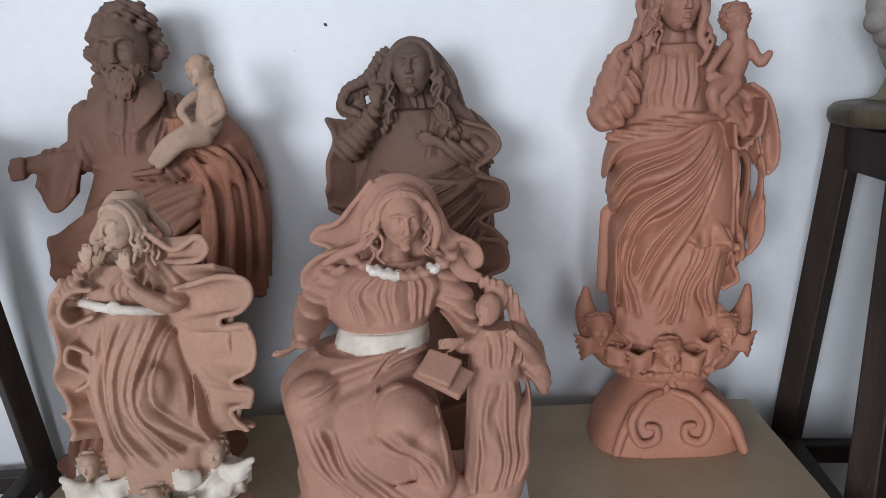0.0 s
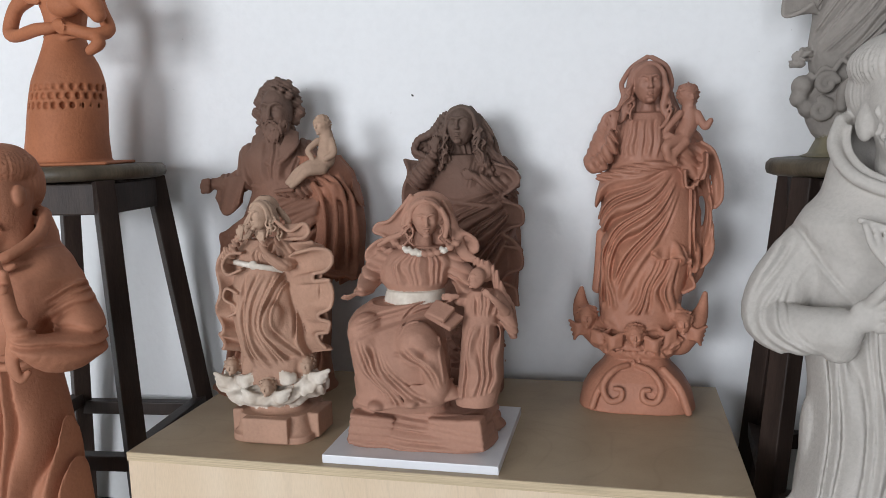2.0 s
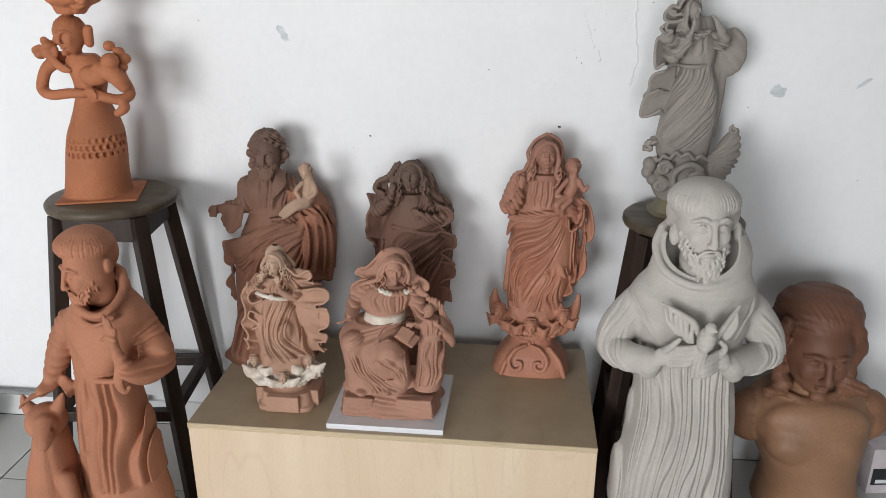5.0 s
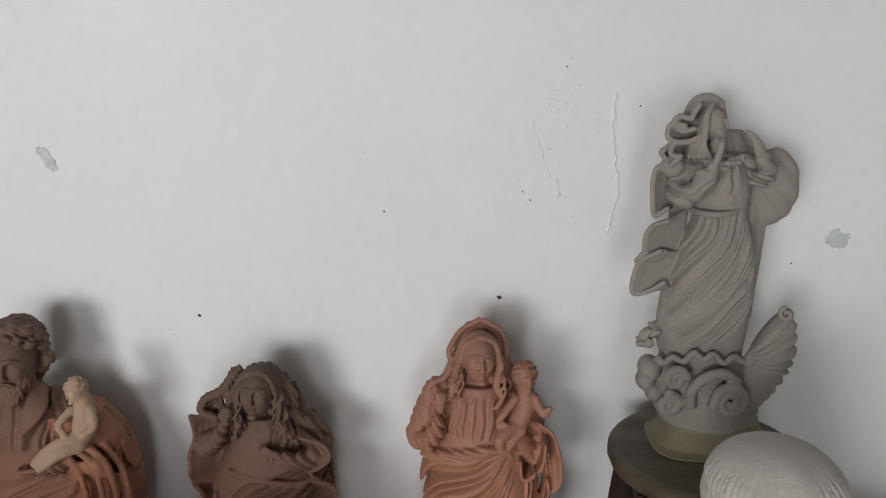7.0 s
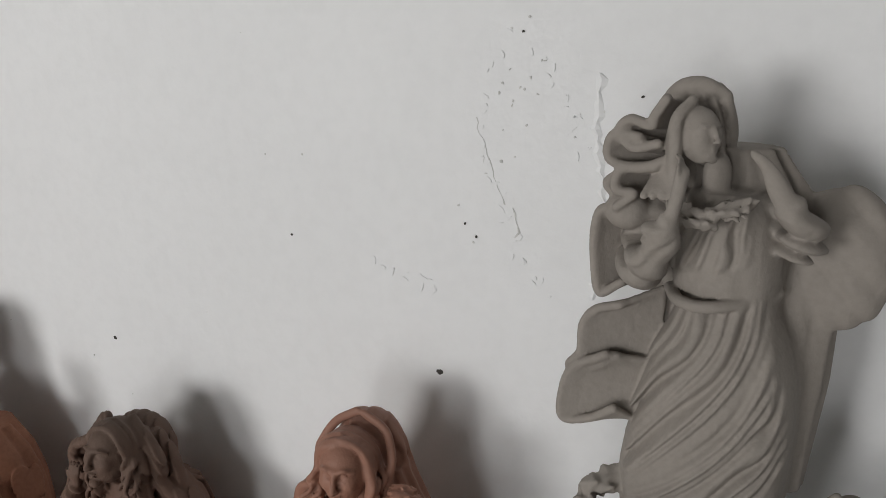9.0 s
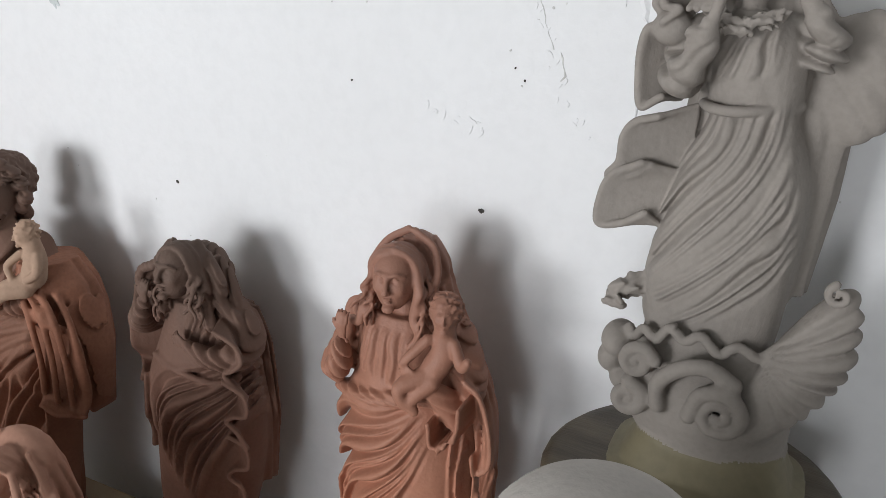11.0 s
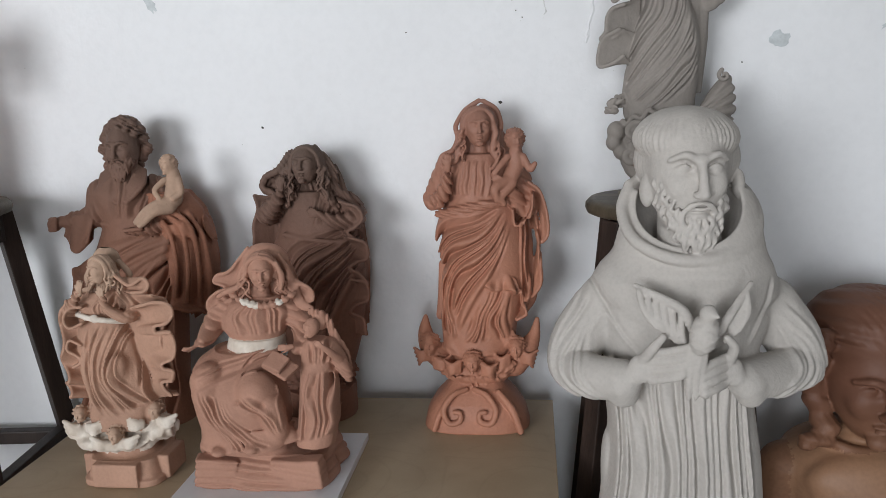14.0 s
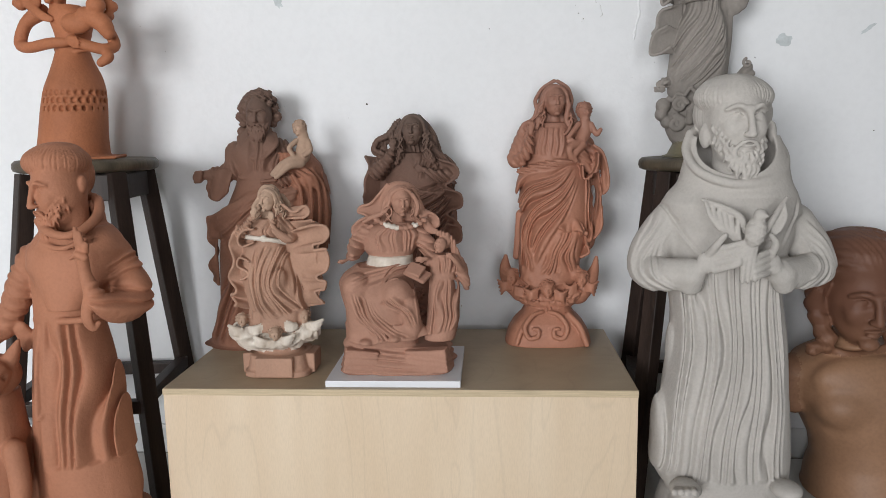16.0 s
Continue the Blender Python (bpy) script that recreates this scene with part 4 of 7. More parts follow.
girl.sheet([(-.033, -.05, .328), (-.056, -.05, .325), (-.069, -.05, .306), (-.06, -.05, .29), (-.035, -.05, .299)], [(-.033, 0, .328), (-.056, 0, .325), (-.069, 0, .306), (-.06, 0, .29), (-.035, 0, .299)], 0.0028)
girl.sheet([(-.052, .005, .323), (-.063, .002, .288), (-.069, 0, .234), (-.068, 0, .178), (-.066, .005, .142)], [(-.081, -.021, .332), (-.091, -.024, .298), (-.098, -.026, .244), (-.096, -.026, .189), (-.095, -.021, .154)], 0.0025, 3.4, .01, 2, .75)
girl.statue("cloud_figure", (-.28, .14, .385), [CLAY_GIRL, SLIP, CLAY_PALE], "pale red clay figure with white belt on a white cloud")
del girl

# ---- seated woman with a book and a standing child ----

seated = Clay((-.17, -.13, -.006), (.165, .12, .54), .0017)
seated.robe([(0, -.002, .005, .124, .096), (.006, -.002, .005, .125, .097), (.012, -.003, .005, .118, .092), (.02, -.003, .005, .121, .094), (.03, -.004, .005, .114, .088), (.036, -.004, .006, .118, .09), (.05, -.006, .008, .108, .082), (.056, -.006, .008, .098, .076)], n=7, amp=.005, square=5.0, k=.004, f=fold((.06, .03, 1), .013, .0018))
seated.block((-.075, -.078, .03), (.036, .014, .026), (4, 8, 12), edge=.004, f=fold((.1, 0, 1), .013, .0018))
seated.block((.07, -.076, .03), (.045, .015, .026), (3, -5, -9), edge=.004, f=fold((.1, 0, 1), .013, .0018))
seated.ell((-.096, -.04, .059), (.023, .025, .017))
seated.ell((.007, 0, .036), (.108, .071, .015))
seated.robe([(.058, -.032, -.04, .078, .044), (.093, -.031, -.045, .079, .054), (.137, -.03, -.045, .08, .06), (.17, -.039, -.035, .082, .062), (.193, -.046, -.02, .082, .063), (.212, -.045, -.01, .072, .052), (.229, -.03, 0, .06, .044)], n=4, amp=.001, k=.006)
seated.ell((-.081, -.06, .186), (.033, .037, .033))
seated.ell((.007, -.078, .169), (.038, .028, .042))
seated.ell((.009, -.098, .171), (.022, .014, .026), k=.014)
seated.tube([(-.081, -.08, .169, .024), (-.077, -.07, .113, .022), (-.061, -.066, .081, .018)])
seated.tube([(.033, -.09, .153, .022), (.039, -.082, .108, .02), (.028, -.08, .09, .016)])
seated.sheet([(-.108, -.05, .105), (-.053, -.09, .11), (.001, -.1, .11), (.048, -.085, .113), (.056, -.05, .109)], [(-.113, -.055, .072), (-.052, -.1, .076), (.003, -.108, .082), (.055, -.092, .084), (.061, -.05, .083)], 0.0031, 3.15, .007, 1, k=.005)
seated.drape([(-.098, .224), (-.035, .248), (.007, .246), (.067, .242)], [(-.09, .179), (-.04, .192), (-.003, .209), (.053, .22)], 5, .0064, seed=1, back=0.0, sway=0.25)
seated.drape([(-.098, .19), (-.085, .136), (-.055, .1), (-.038, .077)], [(-.042, .166), (-.026, .136), (.007, .108), (.041, .09)], 6, .0084, seed=2, back=0.0, ends=(0.1, 0.04), sway=0.25)
seated.drape([(-.035, .161), (-.007, .151), (.023, .133), (.042, .101)], [(.01, .182), (.026, .172), (.043, .148), (.053, .105)], 3, .0076, seed=3, back=0.0)
seated.drape([(-.021, .179), (-.003, .204), (.031, .202), (.046, .162), (.051, .105)], [(-.032, .201), (-.001, .235), (.057, .23), (.082, .173), (.07, .108)], 4, .0084, seed=4, back=0.0, sway=0.2)
seated.ell((-.058, -.1, .076), (.014, .016, .008))
seated.ell((.004, -.112, .088), (.012, .016, .008))
seated.robe([(.223, -.018, .005, .051, .04), (.245, -.016, .005, .046, .038), (.262, -.017, .005, .058, .044), (.289, -.011, .005, .064, .044), (.31, -.004, .005, .054, .038), (.322, .002, .005, .034, .029)], n=4, amp=0)
seated.drape([(-.028, .314), (-.048, .292), (-.039, .258)], [(.047, .317), (.063, .291), (.054, .258)], 9, .0052, seed=5, back=0.0, ends=(0.1, 0.1), sway=0.15)
seated.robe([(.228, -.017, .003, .051, .043), (.231, -.017, .003, .052, .044), (.246, -.015, .003, .05, .044), (.249, -.015, .003, .048, .043)], n=4, amp=0, m=1, k=.001)
seated.tube([(-.044, -.026, .333, .004), (-.038, -.034, .328, .005), (-.034, -.026, .332, .004)], flat=.6, n=(0, 1, .6), m=0, k=.002)
seated.tube([(-.032, -.032, .327, .004), (-.026, -.04, .323, .005), (-.023, -.032, .326, .004)], flat=.6, n=(0, 1, .6), m=0, k=.002)
seated.tube([(-.021, -.036, .323, .004), (-.015, -.044, .318, .005), (-.012, -.036, .322, .004)], flat=.6, n=(0, 1, .6), m=1, k=.002)
seated.tube([(-.01, -.039, .32, .004), (-.004, -.047, .315, .005), (-.001, -.039, .319, .004)], flat=.6, n=(0, 1, .6), m=1, k=.002)
seated.tube([(.001, -.041, .318, .004), (.006, -.049, .313, .005), (.01, -.041, .317, .004)], flat=.6, n=(0, 1, .6), m=1, k=.002)
seated.tube([(.011, -.042, .317, .004), (.017, -.05, .313, .005), (.02, -.042, .316, .004)], flat=.6, n=(0, 1, .6), m=0, k=.002)
seated.tube([(.021, -.041, .318, .004), (.027, -.049, .313, .005), (.03, -.041, .317, .004)], flat=.6, n=(0, 1, .6), m=0, k=.002)
seated.tube([(.031, -.039, .32, .004), (.037, -.047, .315, .005), (.04, -.039, .318, .004)], flat=.6, n=(0, 1, .6), m=0, k=.002)
seated.tube([(.041, -.036, .322, .004), (.046, -.044, .318, .005), (.05, -.036, .321, .004)], flat=.6, n=(0, 1, .6), m=1, k=.002)
seated.tube([(.05, -.032, .327, .004), (.056, -.04, .322, .005), (.059, -.032, .326, .004)], flat=.6, n=(0, 1, .6), m=0, k=.002)
seated.tube([(.06, -.026, .332, .004), (.065, -.034, .328, .005), (.069, -.026, .331, .004)], flat=.6, n=(0, 1, .6), m=0, k=.002)
seated.tube([(-.067, .01, .298, .022), (-.087, 0, .274, .02), (-.09, -.03, .258, .015), (-.093, -.055, .252, .009)], f=fold((.4, 0, 1), .012, .0025))
seated.hand((-.1, -.065, .249), (-.6, -.5, -.3), (.3, -.5, .4), .007)
seated.tube([(.049, .005, .294, .021), (.07, 0, .265, .018), (.077, -.03, .247, .013), (.072, -.05, .24, .008)], f=fold((.4, 0, 1), .012, .0025))
seated.hand((.065, -.07, .25), (-1, -.5, 0), (0, 0, 1), .006)
seated.block((.052, -.08, .22), (.026, .018, .004), (24, 22, -20), edge=.002)
seated.block((.048, -.086, .23), (.018, .016, .004), (34, 16, -20), edge=.002)
seated.ell((.002, -.005, .33), (.016, .016, .025))
seated.face((.014, -.03, .373), .021, yaw=18.0, tip=10.0)
seated.hair((.014, -.03, .373), .021, yaw=18.0, tip=10.0, long=2.2, seed=5)
seated.sheet([(-.02, .012, .396), (-.028, .012, .382), (-.036, .012, .368), (-.04, .012, .354), (-.044, .012, .34), (-.046, .012, .332), (-.048, .012, .325)], [(-.018, .002, .404), (-.039, .002, .38), (-.057, .002, .362), (-.077, .002, .356), (-.084, .002, .345), (-.069, .002, .338), (-.059, .002, .33)], 0.0025)
seated.sheet([(-.041, .012, .34), (-.043, .012, .334), (-.046, .012, .328), (-.046, .012, .322), (-.045, .012, .315), (-.044, .012, .309)], [(-.056, -.006, .334), (-.078, -.006, .327), (-.095, -.006, .311), (-.094, -.006, .296), (-.077, -.006, .303), (-.054, -.006, .315)], 0.0025)
seated.sheet([(.03, .01, .393), (.033, .01, .381), (.037, .01, .37), (.04, .01, .36), (.042, .01, .351), (.045, .01, .343), (.047, .01, .335), (.049, .01, .328)], [(.039, -.006, .394), (.054, -.006, .368), (.062, -.006, .343), (.079, -.006, .34), (.092, -.006, .329), (.093, -.006, .315), (.08, -.006, .311), (.068, -.006, .322)], 0.0025)
seated.tube([(-.036, .012, .372, .005), (-.025, .012, .392, .006), (.003, .01, .402, .007), (.028, .012, .394, .006), (.04, .012, .373, .005)], flat=0.7, k=0.004)
seated.tube([(-.007, -.03, .391, .004), (-.021, -.034, .366, .005), (-.025, -.034, .346, .005), (-.048, -.03, .336, .005), (-.069, -.02, .324, .004)], k=0.002)
seated.tube([(.041, -.03, .384, .004), (.051, -.034, .361, .005), (.047, -.034, .341, .004)], k=0.002)
seated.ell((.009, .012, .376), (.042, .025, .035), k=.004)
seated.tube([(.047, 0, .369, .009), (.059, -.005, .336, .01), (.073, -.01, .308, .009), (.09, -.012, .3, .006)], flat=.6, k=.003)
seated.robe([(.267, -.017, .03, .086, .024), (.321, -.009, .03, .072, .023), (.365, .003, .022, .05, .023), (.39, .007, .015, .032, .019)], n=7, amp=.003, seed=2.0)
seated.robe([(.072, .094, -.05, .033, .031), (.096, .099, -.05, .035, .032), (.149, .105, -.048, .035, .032), (.19, .104, -.045, .03, .028), (.215, .103, -.04, .027, .024), (.242, .103, -.04, .026, .024), (.256, .106, -.04, .016, .018)], n=4, amp=.001)
seated.drape([(.088, .206), (.078, .143), (.07, .085)], [(.145, .208), (.151, .146), (.154, .105)], 6, .0072, seed=6, back=-0.02, ends=(0.08, 0.02))
seated.drape([(.093, .254), (.093, .216)], [(.144, .26), (.141, .217)], 6, .0056, seed=7, back=-0.02, sway=0.1)
seated.face((.1, -.045, .277), .012, yaw=-45.0, tip=-6.0)
seated.ell((.109, -.025, .283), (.0135, .0135, .017), k=.003, f=comb((.104, -.035), 14, .0012))
seated.tube([(.097, -.03, .299, .007), (.118, -.025, .286, .009), (.131, -.02, .253, .009), (.149, -.02, .223, .008), (.154, -.02, .196, .007)], flat=.55, n=(.5, 1, 0), k=.003, f=fold((1, 0, 0), .008, .0018))
seated.tube([(.126, -.03, .243, .011), (.141, -.04, .221, .013), (.152, -.035, .194, .01), (.153, -.03, .18, .007)], f=fold((.7, 0, .7), .011, .0022))
seated.tube([(.144, -.05, .224, .008), (.135, -.07, .242, .006), (.128, -.076, .251, .005)], k=.003)
seated.hand((.125, -.08, .255), (-.6, -.3, .6), (.5, 0, .6), .005)
seated.statue("seated_figure", (-.008, .14, .399), [CLAY_ANNE, SLIP], "matt red clay seated woman with white collar and child")
del seated

# ---- smoke-darkened figure behind the seated one ----

dusky = Clay((-.15, -.14, -.006), (.17, .11, .61), .0022)
dusky.robe([(.065, -.015, -.03, .075, .074), (0, -.018, -.03, .078, .074)], n=6, amp=.001)
dusky.ell((-.072, -.042, .113), (.02, .019, .018), f=knots(.011, .0025))
dusky.face((-.07, -.05, .109), .014)
dusky.ell((-.013, -.082, .126), (.02, .018, .017), f=knots(.011, .0025))
dusky.face((-.012, -.09, .122), .013)
dusky.ell((.042, -.052, .117), (.02, .019, .017), f=knots(.011, .0025))
dusky.face((.043, -.06, .113), .014)
dusky.ell((-.022, -.02, .088), (.079, .069, .031), f=knots(.03, .005, 1.))
dusky.robe([(.088, -.013, -.02, .065, .059), (.166, -.007, -.015, .083, .066), (.241, -.006, -.005, .093, .066), (.304, -.01, 0, .099, .066), (.356, -.013, 0, .096, .063), (.394, -.011, 0, .08, .055), (.431, -.009, 0, .067, .047), (.462, -.013, 0, .049, .037), (.478, -.02, 0, .032, .027)], n=4, amp=.001)
dusky.drape([(.1, .425), (.044, .406), (-.043, .382), (-.081, .334), (-.079, .264)], [(.118, .401), (.093, .32), (.057, .252), (.024, .169)], 10, .0124, seed=1, ends=(0.06, 0.08), sway=0.35)
dusky.drape([(-.006, .472), (-.01, .412)], [(.06, .485), (.044, .411)], 6, .007, seed=2, sway=0.15)
dusky.tube([(-.066, -.044, .393, .005), (-.01, -.056, .384, .005), (.05, -.05, .378, .005), (.075, -.03, .385, .006)], k=.004)
dusky.tube([(-.074, .01, .464, .026), (-.103, 0, .439, .025), (-.107, -.02, .433, .021), (-.079, -.05, .46, .015), (-.067, -.055, .482, .008)], f=fold((.6, 0, .6), .013, .0032))
dusky.hand((-.062, -.058, .495), (.15, -.1, 1), (1, .2, 0), .008)
dusky.tube([(.032, .01, .462, .027), (.068, 0, .433, .026), (.071, -.03, .419, .021), (.045, -.055, .422, .013), (.02, -.062, .436, .007)], f=fold((.6, 0, .6), .013, .0032))
dusky.hand((.011, -.064, .438), (-1, -.1, .5), (.4, 0, .8), .008)
dusky.sheet([(-.093, .016, .461), (-.103, .016, .405), (-.106, .016, .354), (-.097, .016, .315)], [(-.13, -.013, .468), (-.14, -.013, .413), (-.143, -.013, .363), (-.135, -.013, .325)], 0.0030, 1.7, .011, 1, .75)
dusky.sheet([(-.076, -.023, .347), (-.087, -.017, .283), (-.084, -.012, .217)], [(-.095, -.042, .351), (-.107, -.037, .287), (-.104, -.032, .222)], 0.0030, 1.36, .006, 2, .75)
dusky.robe([(.18, -.016, .03, .098, .034), (.299, -.018, .03, .105, .036), (.416, -.017, .03, .092, .036), (.466, -.016, .03, .071, .03)], n=18, amp=.005, seed=3.0)
dusky.sheet([(.034, 0, .47), (.032, 0, .454), (.031, 0, .439), (.029, 0, .423), (.029, 0, .405), (.029, 0, .388), (.029, 0, .37)], [(.055, -.05, .46), (.09, -.05, .447), (.1, -.05, .425), (.083, -.05, .407), (.068, -.05, .397), (.083, -.05, .384), (.104, -.05, .373)], 0.0025)
dusky.sheet([(.029, 0, .376), (.029, 0, .36), (.028, 0, .345), (.028, 0, .329), (.028, 0, .311), (.028, 0, .293), (.028, 0, .275)], [(.07, -.055, .387), (.104, -.055, .374), (.107, -.055, .345), (.083, -.055, .335), (.07, -.055, .324), (.088, -.055, .311), (.104, -.055, .293)], 0.0025)
dusky.sheet([(.025, 0, .288), (.025, 0, .27), (.025, 0, .251), (.025, 0, .233), (.024, 0, .212), (.023, 0, .192), (.022, 0, .171)], [(.07, -.055, .3), (.101, -.055, .29), (.104, -.055, .258), (.078, -.055, .245), (.067, -.055, .229), (.091, -.055, .215), (.096, -.055, .185)], 0.0025)
dusky.ell((-.021, .022, .507), (.047, .033, .05), f=fold((1, .4, .3), .012, .003))
dusky.ell((-.029, 0, .472), (.017, .017, .027))
dusky.face((-.013, -.036, .536), .027, yaw=-4.0, tip=-8.0)
dusky.hair((-.013, -.036, .536), .027, yaw=-4.0, tip=-8.0, long=3.0, seed=7)
dusky.tube([(-0, -.01, .566, .008), (.035, -.012, .523, .009), (.039, -.012, .484, .009), (.065, -.008, .457, .008), (.06, -.005, .421, .008), (.086, 0, .397, .006)], k=0.003, f=fold((1, .3, .6), .009, .002))
dusky.tube([(.01, -.02, .553, .006), (.027, -.028, .511, .007), (.019, -.03, .472, .007), (.042, -.025, .445, .007), (.031, -.02, .412, .005)], k=0.003, f=fold((1, .3, .6), .009, .002))
dusky.tube([(-.042, -.02, .553, .006), (-.057, -.03, .517, .007), (-.048, -.036, .485, .006), (-.056, -.04, .453, .005)], k=0.003, f=fold((1, .3, .6), .009, .002))
dusky.tube([(-.051, -.005, .558, .007), (-.08, -.012, .523, .008), (-.106, -.014, .51, .007), (-.115, -.014, .488, .007), (-.091, -.014, .475, .006)], k=0.003, f=fold((1, .3, .6), .009, .002))
dusky.tube([(-.06, 0, .551, .008), (-.07, -.008, .525, .008), (-.059, -.018, .493, .008), (-.045, -.03, .47, .008)], k=.003, f=fold((1, .3, .3), .009, .0022))
dusky.tube([(.01, -.005, .55, .008), (.025, -.012, .521, .008), (.021, -.026, .49, .008), (.034, -.033, .457, .008)], k=.003, f=fold((1, .3, .3), .009, .0022))
dusky.tube([(.017, .01, .537, .01), (.041, .01, .504, .01), (.05, .01, .472, .01), (.07, .01, .454, .01)], k=.003, f=fold((1, .3, .3), .009, .0022))
dusky.tube([(-.071, .01, .521, .009), (-.092, .01, .504, .009), (-.108, 0, .499, .009), (-.118, 0, .485, .009), (-.104, 0, .475, .009)], k=.003, f=fold((1, .3, .3), .009, .0022))
dusky.tube([(-.093, .01, .492, .009), (-.106, .01, .479, .009), (-.099, .01, .467, .009)], k=.003, f=fold((1, .3, .3), .009, .0022))
dusky.statue("dusky_figure", (.02, .445, .385), [CLAY_MARY], "smoke-darkened clay statue of a woman with loose hair")
del dusky

# ---- standing mother with a child, on cherubs and a scrolled foot ----

mother = Clay((-.15, -.165, -.006), (.17, .12, .68), .0022)
mother.robe([(0, -.002, -.045, .108, .078), (.03, -.002, -.045, .101, .076), (.055, -.002, -.043, .086, .07), (.075, -.002, -.04, .066, .06), (.1, -.002, -.03, .05, .045)], n=4, amp=0, square=3, k=.008)
mother.tube([(-.054, -.1, .067, .005), (-.073, -.115, .038, .006), (-.083, -.12, .01, .006)], k=.006)
mother.tube([(.045, -.095, .079, .007), (.072, -.112, .05, .008), (.088, -.12, .009, .007)], k=.006)
mother.tube([(-.019, -.094, .085, .005), (-.044, -.108, .078, .006), (-.063, -.12, .052, .006), (-.053, -.126, .026, .006), (-.032, -.126, .03, .006), (-.03, -.123, .046, .005), (-.041, -.122, .048, .005)], k=.003)
mother.tube([(-.002, -.094, .085, .005), (.022, -.108, .078, .006), (.04, -.12, .053, .006), (.031, -.126, .027, .006), (.01, -.126, .03, .006), (.008, -.123, .046, .005), (.019, -.122, .048, .005)], k=.003)
mother.ell((.002, -.03, .107), (.069, .054, .03), f=knots(.035, .004, 1.))
mother.tube([(-.069, -.03, .125, .027), (-.096, -.035, .152, .022), (-.108, -.02, .181, .015), (-.107, -.015, .213, .005)])
mother.tube([(.075, -.03, .12, .029), (.099, -.03, .146, .023), (.116, -.02, .173, .013), (.123, -.015, .207, .005)])
mother.ell((-.095, -.047, .171), (.02, .017, .017), f=knots(.01, .0022))
mother.face((-.095, -.055, .167), .015)
mother.ell((-.006, -.082, .145), (.019, .017, .017), f=knots(.01, .0022))
mother.face((-.006, -.09, .141), .014)
mother.ell((.081, -.052, .165), (.019, .017, .017), f=knots(.01, .0022))
mother.face((.08, -.06, .161), .014)
mother.tube([(-.098, -.055, .155, .005), (-.112, -.061, .15, .005), (-.128, -.051, .157, .003)], k=.002)
mother.tube([(-.098, -.055, .15, .005), (-.112, -.061, .146, .005), (-.126, -.051, .148, .003)], k=.002)
mother.tube([(-.098, -.055, .145, .005), (-.112, -.061, .142, .005), (-.124, -.051, .139, .003)], k=.002)
mother.tube([(-.098, -.055, .14, .005), (-.112, -.061, .138, .005), (-.121, -.051, .13, .003)], k=.002)
mother.tube([(-.098, -.055, .135, .005), (-.112, -.061, .135, .005), (-.119, -.051, .121, .003)], k=.002)
mother.tube([(-.083, -.07, .142, .005), (-.068, -.076, .137, .005), (-.053, -.066, .144, .003)], k=.002)
mother.tube([(-.083, -.07, .137, .005), (-.068, -.076, .133, .005), (-.055, -.066, .135, .003)], k=.002)
mother.tube([(-.083, -.07, .132, .005), (-.068, -.076, .129, .005), (-.058, -.066, .126, .003)], k=.002)
mother.tube([(-.083, -.07, .127, .005), (-.068, -.076, .125, .005), (-.06, -.066, .117, .003)], k=.002)
mother.tube([(-.083, -.07, .122, .005), (-.069, -.076, .122, .005), (-.063, -.066, .108, .003)], k=.002)
mother.tube([(-.032, -.086, .14, .005), (-.047, -.092, .134, .005), (-.062, -.082, .141, .003)], k=.002)
mother.tube([(-.032, -.086, .135, .005), (-.047, -.092, .13, .005), (-.06, -.082, .132, .003)], k=.002)
mother.tube([(-.033, -.086, .13, .005), (-.047, -.092, .127, .005), (-.058, -.082, .124, .003)], k=.002)
mother.tube([(-.033, -.086, .125, .005), (-.047, -.092, .123, .005), (-.055, -.082, .115, .003)], k=.002)
mother.tube([(-.033, -.086, .12, .005), (-.047, -.092, .119, .005), (-.053, -.082, .106, .003)], k=.002)
mother.tube([(.015, -.088, .136, .005), (.029, -.094, .13, .005), (.044, -.084, .137, .003)], k=.002)
mother.tube([(.015, -.088, .131, .005), (.029, -.094, .126, .005), (.042, -.084, .128, .003)], k=.002)
mother.tube([(.015, -.088, .126, .005), (.029, -.094, .123, .005), (.04, -.084, .12, .003)], k=.002)
mother.tube([(.015, -.088, .121, .005), (.029, -.094, .119, .005), (.037, -.084, .111, .003)], k=.002)
mother.tube([(.015, -.088, .116, .005), (.029, -.094, .115, .005), (.035, -.084, .102, .003)], k=.002)
mother.tube([(.065, -.07, .148, .005), (.051, -.076, .142, .005), (.036, -.066, .149, .003)], k=.002)
mother.tube([(.065, -.07, .143, .005), (.051, -.076, .138, .005), (.038, -.066, .14, .003)], k=.002)
mother.tube([(.065, -.07, .138, .005), (.051, -.076, .134, .005), (.041, -.066, .131, .003)], k=.002)
mother.tube([(.065, -.07, .133, .005), (.051, -.076, .131, .005), (.043, -.066, .123, .003)], k=.002)
mother.tube([(.065, -.07, .128, .005), (.051, -.076, .127, .005), (.045, -.066, .114, .003)], k=.002)
mother.tube([(.092, -.055, .151, .005), (.106, -.061, .145, .005), (.123, -.051, .152, .003)], k=.002)
mother.tube([(.093, -.055, .146, .005), (.106, -.061, .141, .005), (.12, -.051, .143, .003)], k=.002)
mother.tube([(.093, -.055, .141, .005), (.106, -.061, .138, .005), (.118, -.051, .135, .003)], k=.002)
mother.tube([(.093, -.055, .136, .005), (.106, -.061, .134, .005), (.116, -.051, .126, .003)], k=.002)
mother.tube([(.093, -.055, .131, .005), (.106, -.061, .13, .005), (.113, -.051, .117, .003)], k=.002)
